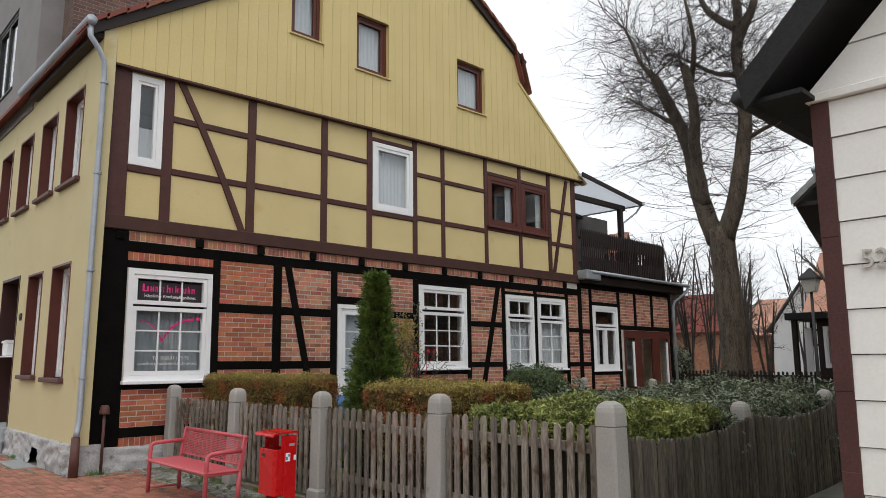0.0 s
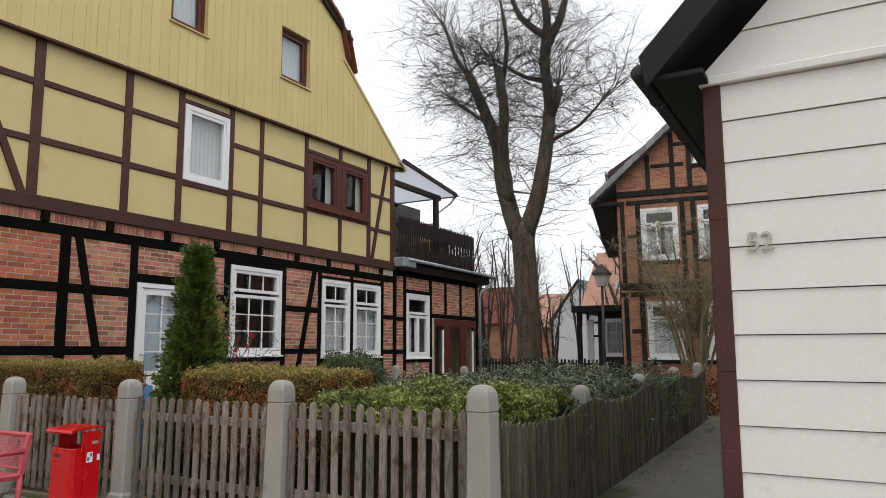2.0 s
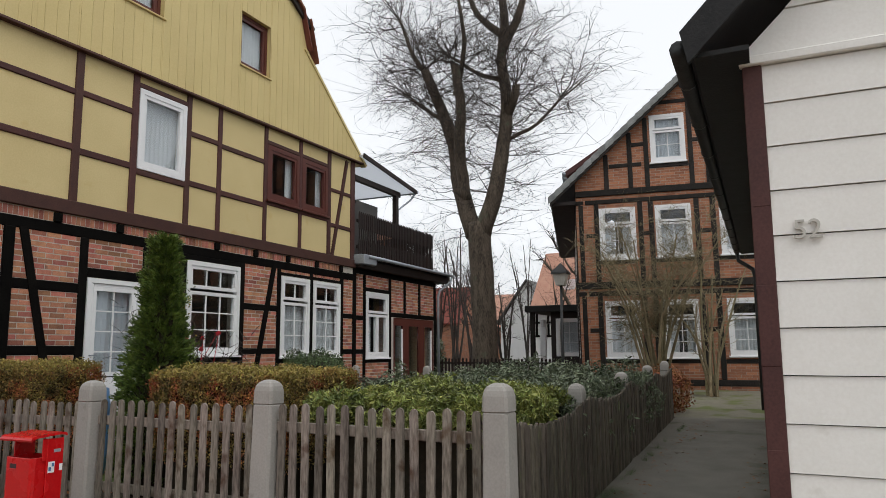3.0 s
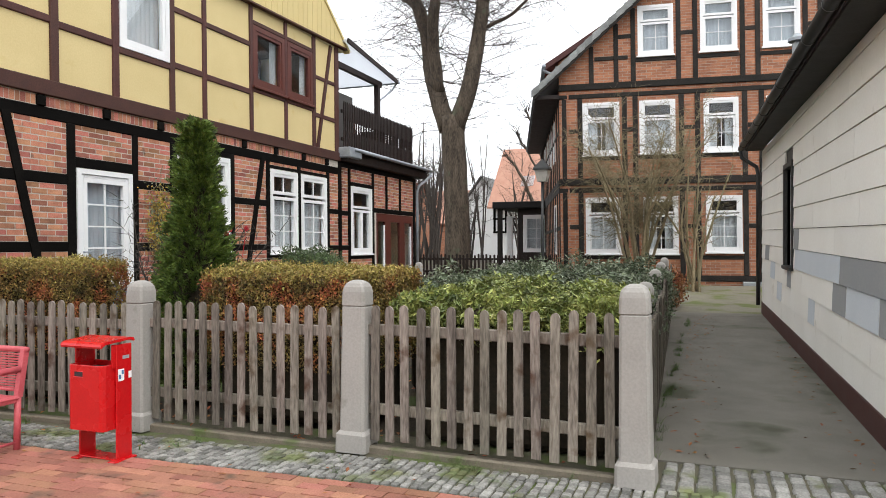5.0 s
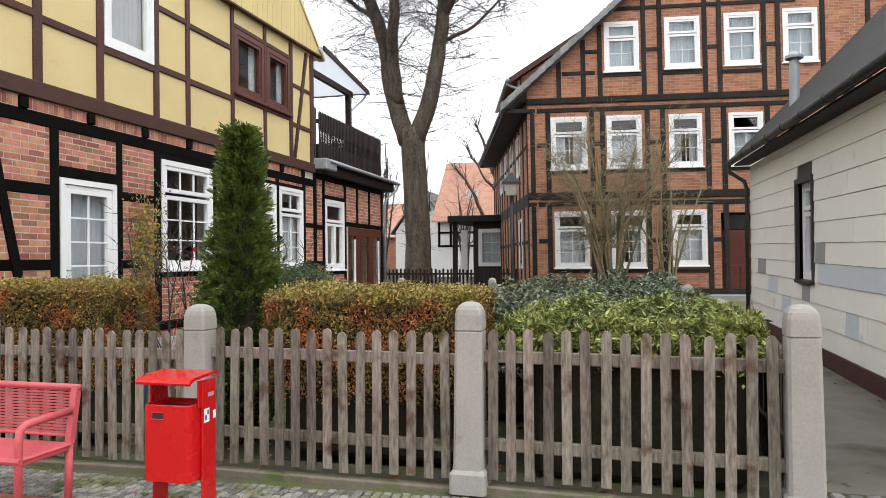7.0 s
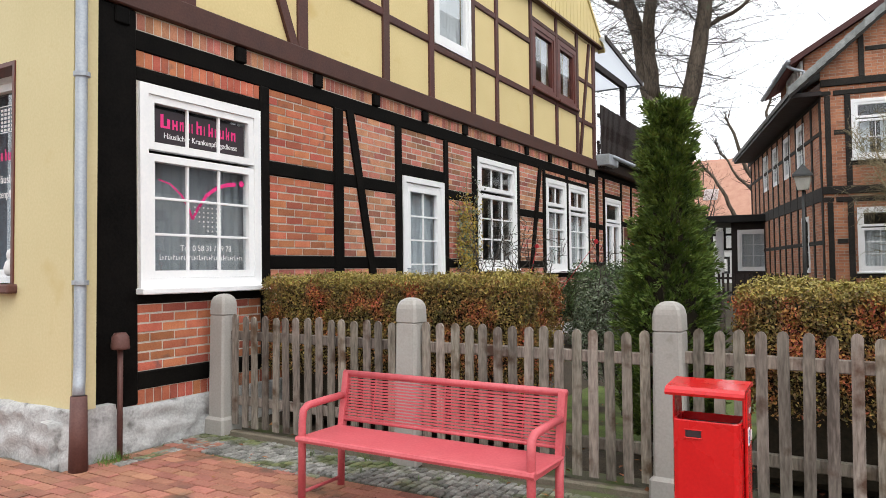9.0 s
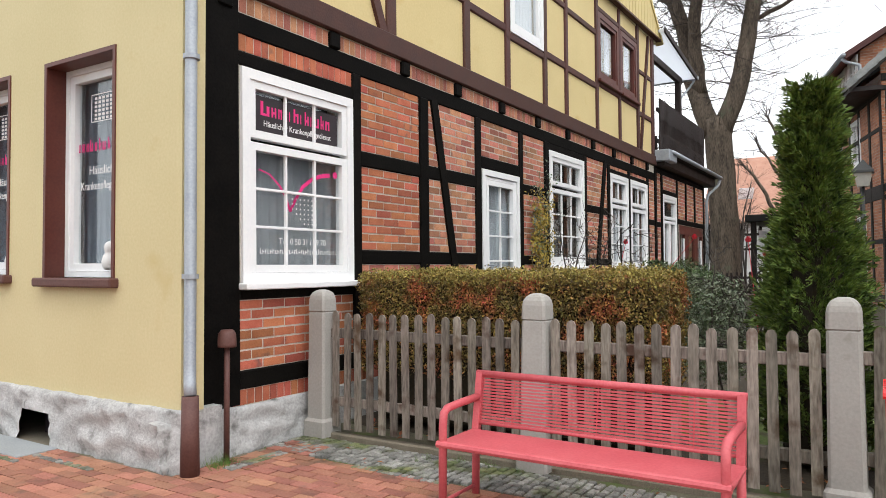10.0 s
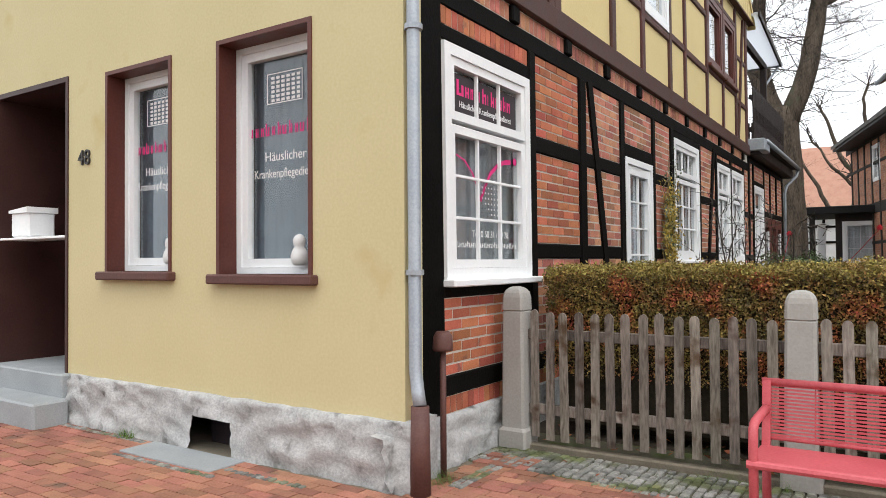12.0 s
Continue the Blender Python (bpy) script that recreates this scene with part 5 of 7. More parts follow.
# low dark fence round the tree yard
f = thing("garden_fence", "low dark picket fence before the yard with the big tree", "fence", at=(24, 10, 0.3))
loc = Matrix.Translation((-24, -10, -0.3))
g = Geo()
for z in (0.55, 1.0):
    g.box(23.9, 23.95, 7.6, 20, z, z + 0.07)
g.make("rail", DARK_FENCE, f).matrix_parent_inverse = loc
master = picket_mesh(0.07, 1.2, 0.02, 0.3)
dark_data = master.data
dark_data.materials[0] = DARK_FENCE
bpy.data.objects.remove(master)
for i in range(88):
    ob = new("picket", dark_data)
    ob.parent, ob.matrix_parent_inverse = f, loc
    ob.matrix_basis = pose(23.88, 7.65 + i * 0.14, random.uniform(-0.04, 0.03), 0, random.uniform(-1, 1), 90)
rail = tagged(Geo().box(15.55, 15.65, 6.6, 11.0, 0.72, 0.82, 0.01).box(15.57, 15.63, 8.5, 8.6, 0, 0.72, 0.01).box(15.57, 15.63, 7.4, 7.5, 0, 0.72, 0.01).make("fence_rail", GREEN_FENCE), "low weathered wooden rail between the back garden posts", "rail")

# ---- bench ----
bench = thing("park_bench", "faded red steel park bench with slatted wire back and mesh seat", "bench", at=(4.05, 8.35, street_z(8.35)))
bl = Matrix.Translation((-4.05, -8.35, 0))


def bpart(g, name, mat=BENCH_RED, label="", smooth=False):
    ob = g.make(name, mat, bench, label, smooth)
    ob.matrix_parent_inverse = bl
    return ob


Y0, Y1 = 7.52, 9.18
for y in (Y0 + 0.03, Y1 - 0.03):
    # legs with arm loop: front leg up, armrest, to the back frame
    g = Geo()
    path = [(3.715, 0.0), (3.72, 0.50), (3.73, 0.575), (3.77, 0.60), (3.9, 0.607), (4.13, 0.612)]
    g.tube([(x, y, z) for x, z in path], 0.025, 10)
    bpart(g, "arm_loop", smooth=True)
    bpart(Geo().tube([(4.11, y, 0.0), (4.12, y, 0.40)], 0.025, 10), "leg", smooth=True)
    bpart(Geo().box(3.73, 4.1, y - 0.02, y + 0.02, 0.36, 0.40, 0.008), "seat_bearer")
    bpart(Geo().tube([(3.73, y, 0.055), (4.09, y, 0.055)], 0.012, 6), "stretcher", smooth=True)
    bpart(Geo().prism([(4.10, 0.40), (4.145, 0.40), (4.205, 0.762), (4.162, 0.768)], y - 0.022, y + 0.022), "back_post")
g = Geo().box(3.70, 4.12, Y0, Y1, 0.385, 0.41, 0.01)
g.tube([(3.705, Y0, 0.395), (3.705, Y1, 0.395)], 0.022, 8)
seat = bpart(g, "seat", label="pinkish red perforated steel seat")
bpart(Geo().tube([(4.185, Y0 + 0.005, 0.757), (4.185, Y1 - 0.005, 0.757)], 0.022, 8), "top_rail", smooth=True)
bpart(Geo().tube([(4.128, Y0 + 0.01, 0.45), (4.128, Y1 - 0.01, 0.45)], 0.012, 6), "bottom_rail", smooth=True)
for i in range(15):
    t = (i + 0.7) / 15.3
    bpart(Geo().box(4.128 + 0.055 * t - 0.004, 4.128 + 0.055 * t + 0.004, Y0 + 0.03, Y1 - 0.03, 0.455 + 0.295 * t - 0.0055, 0.455 + 0.295 * t + 0.0055), "back_wire")
for i in range(3):
    y = Y0 + (Y1 - Y0) * (i + 0.5) / 3
    bpart(Geo().tube([(4.139, y, 0.45), (4.192, y, 0.75)], 0.004, 5), "back_stay")

# ---- litter bin ----
lb = thing("litter_bin", "bright red steel litter bin on two legs with roofed opening", "litter bin", at=(4.06, 6.66, 0))
ll = pose(4.12, 6.72, street_z(6.72))
lb.matrix_world = ll
LOCAL_BUILT.append(lb)


def lpart(g, name, mat=BIN_RED, label="", smooth=False, parent=None):
    return g.make(name, mat, parent or lb, label, smooth)


# local: x depth (street side negative), y width; the body hangs between two flat side posts
BW, BF, BB, BT = 0.163, -0.135, 0.105, 0.70
g = Geo()
ring = [(BF + 0.03, -BW), (BB, -BW), (BB, BW), (BF + 0.03, BW), (BF + 0.009, BW - 0.009), (BF, BW - 0.03), (BF, -BW + 0.03), (BF + 0.009, -BW + 0.009)]
inner = [(x * 0.9, y * 0.93) for x, y in ring]
k = len(ring)
vs = [(x, y, z) for z, q in ((0.245, inner), (0.235, ring), (BT - 0.004, ring), (BT, [(x * 0.985, y * 0.985) for x, y in ring]), (BT, inner), (0.42, inner)) for x, y in q]
vs[:k] = [(x, y, 0.228) for x, y in inner]
fs = [tuple(range(k - 1, -1, -1)), tuple(range(5 * k, 6 * k))]
fs += [(j * k + i, j * k + (i + 1) % k, (j + 1) * k + (i + 1) % k, (j + 1) * k + i) for j in range(5) for i in range(k)]
g.add(vs, fs)
body = lpart(g, "body")
# black block in the bin mouth, standing for the shade inside
liner = [(x * 0.885, y * 0.915) for x, y in ring]
lpart(Geo().prism(liner, 0.43, 0.66, axis=2), "liner", FOIL_AND_SHADE, "dark block standing for the shaded inside of the bin", False, body)
# slot drawn as a black plate, the hole's shade put into its colour
lpart(Geo().box(BF - 0.003, BF + 0.004, 0.02, 0.098, 0.615, 0.652, 0.003), "slot", FOIL_AND_SHADE, "dark plate standing for the shaded hand slot", False, body)
g = Geo().box(BF - 0.008, BF + 0.002, 0.014, 0.104, 0.609, 0.616, 0.003).box(BF - 0.006, BF + 0.002, 0.014, 0.104, 0.651, 0.656, 0.002)
lpart(g, "slot_rim", BIN_RED, "", False, body)
for y in (-0.174, 0.174):
    lpart(Geo().box(-0.025, 0.118, y - 0.0075, y + 0.0075, 0.0, 0.838, 0.004), "side_post")
    lpart(Geo().box(-0.075, 0.135, y - 0.04, y + 0.03, 0.0, 0.012, 0.003), "foot_plate")
    lpart(Geo().box(-0.06, -0.02, y * 0.975 - 0.006, y * 0.975 + 0.006, BT - 0.03, 0.84, 0.003), "roof_bracket")
lpart(Geo().box(-0.03, 0.10, -0.17, 0.17, 0.006, 0.016, 0.003), "base_bar")
g = Geo().prism([(-0.165, 0.826), (-0.172, 0.84), (-0.165, 0.856), (-0.14, 0.868), (0.09, 0.884), (0.128, 0.878), (0.14, 0.858), (0.132, 0.85), (0.10, 0.866), (-0.13, 0.850), (-0.155, 0.838)], -0.19, 0.19)
lid = lpart(g, "roof")
lpart(Geo().box(-0.012, 0.042, -0.1845, -0.1818, 0.575, 0.66), "sticker", WHITE, "white torn sticker", False, body)
lpart(Geo().box(0.085, 0.112, -0.1845, -0.1818, 0.585, 0.635), "sticker", WHITE, "white torn sticker", False, body)
BLUE = material("blue_print", (0.05, 0.13, 0.28), (0.08, 0.2, 0.35), 30, 0.5, 0)
lpart(Geo().box(-0.008, 0.012, -0.1865, -0.1847, 0.59, 0.62).box(0.018, 0.036, -0.1865, -0.1847, 0.622, 0.65), "print", BLUE, "", False, body)
lpart(Geo().box(0.03, 0.09, -0.184, -0.1817, 0.73, 0.755), "plate", ZINC, "small metal plate", False, body)


# ---- leaves and twigs ----
def leaves(rng, centres, normals, size, jitter=1.0, fold=0.25, aspect=0.5):
    """Folded leaves: two triangles pairs each, laid about the given directions."""
    n = len(centres)
    nrm = normals + rng.normal(0, 0.55 * jitter, (n, 3))
    nrm /= np.linalg.norm(nrm, axis=1)[:, None]
    t = rng.normal(0, 1, (n, 3))
    t -= nrm * (t * nrm).sum(1)[:, None]
    t /= np.linalg.norm(t, axis=1)[:, None]
    b = np.cross(nrm, t)
    s = size * rng.uniform(0.6, 1.3, (n, 1))
    tip, tail = centres + t * s * 0.5, centres - t * s * 0.5
    l = centres + b * s * aspect * 0.5 + nrm * s * fold * 0.3
    r = centres - b * s * aspect * 0.5 + nrm * s * fold * 0.3
    vs = np.stack([tail, r, tip, l], 1).reshape(-1, 3)
    fs = [(4 * i, 4 * i + 1, 4 * i + 2, 4 * i + 3) for i in range(n)]
    return vs, fs


def leaf_part(name, vs, fs, mat, parent, label="", loc=None):
    me = bpy.data.meshes.new(name)
    me.from_pydata(vs.tolist(), [], fs)
    me.materials.append(mat)
    ob = new(name, me)
    if parent is not None:
        ob.parent = parent
        ob.matrix_parent_inverse = Matrix.Translation(-parent.location)
    if label:
        ob["label"] = label
    return ob


def hedge(name, label, x0, x1, y0, y1, h, count, mat, size, seed, round_=0.08, core=HEDGE_CORE, lump=0.06, zlo=0.05, top=None):
    rng = np.random.default_rng(seed)
    th = thing(name, label, "hedge", at=((x0 + x1) / 2, (y0 + y1) / 2, 0))
    dx, dy = x1 - x0, y1 - y0
    areas = np.array([dy * h, dy * h, dx * h, dx * h, dx * dy * 1.3])
    k = rng.choice(5, count, p=areas / areas.sum())
    a, b = rng.uniform(0, 1, count), rng.uniform(0, 1, count)
    p, nn = np.zeros((count, 3)), np.zeros((count, 3))
    for f in range(5):
        m = k == f
        b[m] = b[m] ** 0.7 if f < 4 else b[m]
        if f < 2:
            p[m] = np.stack([np.full(m.sum(), (x0, x1)[f]), y0 + dy * a[m], zlo + (h - zlo) * b[m]], 1)
            nn[m] = (-1, 0, 0) if f == 0 else (1, 0, 0)
        elif f < 4:
            p[m] = np.stack([x0 + dx * a[m], np.full(m.sum(), (y0, y1)[f - 2]), zlo + (h - zlo) * b[m]], 1)
            nn[m] = (0, -1, 0) if f == 2 else (0, 1, 0)
        else:
            p[m] = np.stack([x0 + dx * a[m], y0 + dy * b[m], np.full(m.sum(), h)], 1)
            nn[m] = (0, 0, 1)
    # round the upper edges, uneven face
    for ax, lo, hi in ((0, x0, x1), (1, y0, y1)):
        edge = np.minimum(p[:, ax] - lo, hi - p[:, ax])
        p[:, 2] -= np.where(p[:, 2] > h - 0.01, np.clip(round_ - edge, 0, round_) * 0.8, 0)
    wob = np.array([noise.noise(Vector((q[0] * 2.2, q[1] * 2.2, q[2] * 2.2 + seed))) + 0.75 * noise.noise(Vector((q[0] * 9, q[1] * 9, q[2] * 15 + seed))) for q in p])
    p += nn * (wob[:, None] * lump) + rng.normal(0, 0.018, (count, 3)) - nn * rng.exponential(0.025, (count, 1))
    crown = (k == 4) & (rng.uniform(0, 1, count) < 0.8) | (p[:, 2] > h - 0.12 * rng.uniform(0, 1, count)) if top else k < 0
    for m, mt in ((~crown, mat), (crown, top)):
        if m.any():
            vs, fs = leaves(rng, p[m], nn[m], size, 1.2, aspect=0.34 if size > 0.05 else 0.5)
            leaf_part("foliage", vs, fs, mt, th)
    # dark box filling the hedge, its colour standing for the inner shade
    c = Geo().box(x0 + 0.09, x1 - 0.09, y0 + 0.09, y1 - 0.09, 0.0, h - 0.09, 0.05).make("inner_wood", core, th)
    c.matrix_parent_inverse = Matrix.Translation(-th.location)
    return th


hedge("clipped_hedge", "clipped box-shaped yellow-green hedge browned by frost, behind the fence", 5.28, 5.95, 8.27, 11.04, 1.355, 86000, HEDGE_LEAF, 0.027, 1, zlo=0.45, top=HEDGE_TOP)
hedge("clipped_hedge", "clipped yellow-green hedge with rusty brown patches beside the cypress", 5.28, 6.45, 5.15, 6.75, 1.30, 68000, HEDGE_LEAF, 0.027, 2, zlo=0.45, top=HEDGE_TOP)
hedge("laurel_hedge", "broad laurel hedge with light green glossy leaves behind the fence", 5.15, 6.7, 3.15, 4.75, 1.13, 40000, LAUREL_LEAF, 0.055, 3, 0.25, lump=0.18, zlo=0.86)
hedge("laurel_hedge", "dark evergreen shrubs filling the garden", 6.9, 12.5, 3.25, 5.6, 1.12, 36000, DARK_LEAF, 0.075, 4, 0.3, lump=0.28, zlo=0.4)


def blob_shrub(name, label, c, r, count, mat, size, seed, cat="shrub", core=True):
    rng = np.random.default_rng(seed)
    th = thing(name, label, cat, at=(c[0], c[1], 0))
    d = rng.normal(0, 1, (count, 3))
    d /= np.linalg.norm(d, axis=1)[:, None]
    bump_ = np.array([0.82 + 0.22 * noise.noise(Vector((q[0] * 2.1 + seed, q[1] * 2.1, q[2] * 2.1))) for q in d])
    rad = bump_ * rng.uniform(0.72, 1.02, count)
    p = d * rad[:, None] * np.array(r) + np.array(c)
    ok = p[:, 2] > 0.03
    vs, fs = leaves(rng, p[ok], d[ok], size, 1.1)
    leaf_part("foliage", vs, fs, mat, th)
    # dark ball inside the foliage, coloured as the shade within
    if core:
        g = Geo()
        rings = []
        for i in range(7):
            z = -1 + 2 * i / 6
            rr = math.sqrt(max(0.0, 1 - z * z)) * 0.68
            rings += [(c[0] + rr * r[0] * math.cos(2 * math.pi * k / 12), c[1] + rr * r[1] * math.sin(2 * math.pi * k / 12), max(0.0, c[2] + z * 0.68 * r[2])) for k in range(12)]
        g.add(rings, [(i * 12 + k, i * 12 + (k + 1) % 12, i * 12 + 12 + (k + 1) % 12, i * 12 + 12 + k) for i in range(6) for k in range(12)])
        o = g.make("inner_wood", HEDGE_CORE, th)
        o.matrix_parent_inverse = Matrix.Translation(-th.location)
    return th


blob_shrub("round_bush", "round clipped dark green bush before the house windows", (12.25, 9.9, 0.78), (0.98, 0.98, 0.9), 26000, BUSH_LEAF, 0.045, 7)
blob_shrub("golden_shrub", "low golden-yellow evergreen shrub", (16.3, 6.3, 0.55), (0.7, 0.8, 0.5), 9000, GOLD_LEAF, 0.06, 8)
blob_shrub("dry_shrub", "shrub with dry reddish leaves beside the alley", (16.0, 3.6, 0.6), (0.8, 0.7, 0.65), 3500, DRY_LEAF, 0.07, 9, core=False)
blob_shrub("evergreen_shrub", "dark evergreen shrub with glossy leaves", (13.8, 5.6, 0.55), (1.2, 1.5, 0.6), 9000, DARK_LEAF, 0.10, 10)
blob_shrub("evergreen_shrub", "dark evergreen shrub near the annex", (26.5, 15.0, 1.2), (1.6, 1.6, 1.3), 7000, DARK_LEAF, 0.12, 12)
blob_shrub("evergreen_shrub", "grey-green leafless rose shrub mound", (7.2, 8.28, 0.8), (0.5, 0.42, 0.66), 4200, DARK_LEAF, 0.042, 13, core=False)

# cypress: upright sprays round a cone
rng = np.random.default_rng(5)
cy = thing("cypress", "slim conical dark green cypress behind the picket fence", "tree", at=(5.9, 7.4, 0))
CX, CY = 5.9, 7.34
m, per = 1700, 52
n = m * per
cz = rng.uniform(0.04, 1, m) ** 0.9 * 2.68
prof = np.interp(cz, [0, 0.3, 1.0, 1.7, 2.3, 2.6, 2.74], [0.33, 0.385, 0.355, 0.23, 0.09, 0.035, 0.01])
ca = rng.uniform(0, 2 * math.pi, m)
lob = np.array([0.90 + 0.22 * noise.noise(Vector((math.cos(a) * 1.9, math.sin(a) * 1.9, q * 2.0))) + 0.42 * noise.noise(Vector((math.cos(a) * 4.2, math.sin(a) * 4.2, q * 7.5 + 3))) for a, q in zip(ca, cz)])
cr = prof * lob * rng.uniform(0.66, 0.95, m)
leader = rng.choice([-1.0, 1.0], m) * 0.055 * np.clip((cz - 1.7) / 0.6, 0, 1)
base = np.stack([CX + cr * np.cos(ca), CY + leader + cr * np.sin(ca), cz], 1)
lean_dir = np.stack([np.cos(ca) * 1.0, np.sin(ca) * 1.0, np.ones(m) * 0.55], 1) + rng.normal(0, 0.25, (m, 3))
lean_dir /= np.linalg.norm(lean_dir, axis=1)[:, None]
fan = np.cross(lean_dir, rng.normal(0, 1, (m, 3)))
fan /= np.linalg.norm(fan, axis=1)[:, None]
sz = rng.uniform(0.09, 0.16, m)
t = rng.uniform(0, 1, (m, per))
sp = rng.uniform(-1, 1, (m, per)) * 0.42 * np.sin(np.pi * np.clip(t, 0.1, 0.95))
p = (base[:, None] + lean_dir[:, None] * (t * sz[:, None])[..., None] + fan[:, None] * (sp * sz[:, None])[..., None] + rng.normal(0, 0.008, (m, per, 3))).reshape(-1, 3)
up = (lean_dir[:, None] + fan[:, None] * (sp * 1.6)[..., None] + rng.normal(0, 0.12, (m, per, 3))).reshape(-1, 3)
up /= np.linalg.norm(up, axis=1)[:, None]
side = np.cross(up, rng.normal(0, 1, (n, 3)))
side /= np.linalg.norm(side, axis=1)[:, None]
ln = rng.uniform(0.016, 0.045, (n, 1))
vs = np.stack([p - up * ln * 0.5, p + side * ln * 0.17, p + up * ln * 0.8, p - side * ln * 0.17], 1).reshape(-1, 3)
leaf_part("foliage", vs, [(4 * i, 4 * i + 1, 4 * i + 2, 4 * i + 3) for i in range(n)], CYPRESS_LEAF, cy)
# trunk thickened into a dark cone that stands for shade between sprays
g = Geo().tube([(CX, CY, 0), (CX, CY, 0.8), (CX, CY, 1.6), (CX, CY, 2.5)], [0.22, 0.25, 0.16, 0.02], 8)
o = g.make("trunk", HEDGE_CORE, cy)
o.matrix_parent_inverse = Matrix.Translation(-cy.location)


# ---- trees ----
def limb(rnd, g, pts, r0, r1, n=8, rough=0.0):
    """A tapered limb along smoothed points; returns samples (point, direction, radius)."""
    pts = [Vector(q) for q in pts]
    out = []
    for i in range(len(pts) - 1):
        a, b = pts[max(i - 1, 0)], pts[i]
        c, d = pts[i + 1], pts[min(i + 2, len(pts) - 1)]
        for k in range(4):
            t = k / 4
            q = 0.5 * ((2 * b) + (c - a) * t + (2 * a - 5 * b + 4 * c - d) * t * t + (3 * b - a - 3 * c + d) * t ** 3)
            out.append(q + Vector((rnd.uniform(-1, 1), rnd.uniform(-1, 1), rnd.uniform(-1, 1))) * rough)
    out.append(pts[-1])
    m = len(out) - 1
    rr = [r0 + (r1 - r0) * (i / m) for i in range(m + 1)]
    g.tube(out, rr, n)
    return [(out[i], (out[min(i + 1, m)] - out[max(i - 1, 0)]).normalized(), rr[i]) for i in range(m + 1)]


def twig(rnd, tw, p, d, length, r, depth, droop):
    pts, q, v = [p.copy()], p.copy(), d.copy()
    steps = 4 if depth else 3
    for i in range(steps):
        v = (v + Vector((rnd.gauss(0, 0.22), rnd.gauss(0, 0.22), rnd.gauss(0, 0.16) + droop))).normalized()
        q = q + v * (length / steps)
        pts.append(q.copy())
    tw.tube(pts, [r * (1 - 0.75 * i / steps) for i in range(steps + 1)], 4 if r > 0.02 else 3, False)
    if depth:
        for i in range(1, steps + 1):
            for k in range(2 if depth > 1 else 1):
                w = (v + Vector((rnd.gauss(0, 0.75), rnd.gauss(0, 0.75), rnd.gauss(0, 0.55)))).normalized()
                twig(rnd, tw, pts[i], w, length * rnd.uniform(0.4, 0.7), max(0.0055, r * 0.5), depth - 1, droop * 0.6)


rnd = random.Random(42)
tree = thing("bare_tree", "huge bare lime tree with forked trunk and fine drooping twigs", "tree", at=(26, 11.75, 0.3))
TX = 26.0
g = Geo()
trunk_pts = [(TX, 11.7, 0.2), (TX, 11.72, 1.2), (TX, 11.75, 3.0), (TX, 11.85, 5.0), (TX, 11.95, 6.5)]
limb(rnd, g, trunk_pts, 0.50, 0.45, 16, 0.02)
for k in range(7):
    a = k * 0.9
    g.tube([(TX + 0.72 * math.cos(a), 11.7 + 0.72 * math.sin(a), 0.1), (TX + 0.38 * math.cos(a), 11.7 + 0.38 * math.sin(a), 0.8), (TX + 0.32 * math.cos(a), 11.72 + 0.32 * math.sin(a), 2.4), (TX + 0.25 * math.cos(a), 11.8 + 0.25 * math.sin(a), 4.6)], [0.14, 0.17, 0.15, 0.08], 7)
o = g.make("trunk", BARK, tree, smooth=True)
TLOC = Matrix.Translation(-tree.location)
o.matrix_parent_inverse = TLOC
BOUGHS = [
    ([(TX, 12.1, 6.0), (TX + 0.1, 12.75, 8.0), (TX + 0.2, 13.1, 10.0), (TX, 13.6, 11.5), (TX - 0.3, 14.2, 13.2)], 0.38, 0.19),
    ([(TX, 12.5, 7.5), (TX - 0.3, 12.6, 9.5), (TX - 0.6, 12.4, 11.2), (TX - 0.8, 12.6, 13.0)], 0.26, 0.17),
    ([(TX, 11.8, 6.0), (TX - 0.1, 11.2, 7.6), (TX, 10.9, 9.2), (TX, 10.65, 11.2), (TX + 0.1, 10.9, 13.2), (TX + 0.1, 10.75, 15.2), (TX, 11.2, 18.0)], 0.36, 0.13),
    ([(TX, 10.85, 13.5), (TX - 0.3, 9.9, 15.0), (TX - 0.4, 9.5, 17.0)], 0.2, 0.08),
    ([(TX, 10.75, 14.2), (TX + 0.4, 12.0, 15.5), (TX + 0.6, 12.8, 17.5)], 0.18, 0.07),
    ([(TX, 10.7, 10.8), (TX - 0.4, 10.2, 11.3), (TX - 0.5, 10.1, 11.8)], 0.2, 0.16),
    ([(TX, 14.0, 12.9), (TX - 0.5, 14.6, 13.8), (TX - 0.7, 15.2, 15.5)], 0.13, 0.05),
    ([(TX, 13.3, 10.8), (TX + 0.7, 14.3, 11.6), (TX + 0.9, 15.5, 12.6)], 0.13, 0.05),
    ([(TX, 12.9, 12.0), (TX - 0.7, 12.2, 13.8), (TX - 0.9, 12.4, 16.0)], 0.13, 0.05),
    ([(TX + 0.1, 11.0, 12.4), (TX + 0.9, 12.3, 13.2), (TX + 1.3, 13.8, 14.4)], 0.12, 0.05),
    ([(TX, 10.7, 9.8), (TX + 0.5, 9.6, 10.4), (TX + 0.6, 8.6, 11.4)], 0.09, 0.04),
]
tw = Geo()
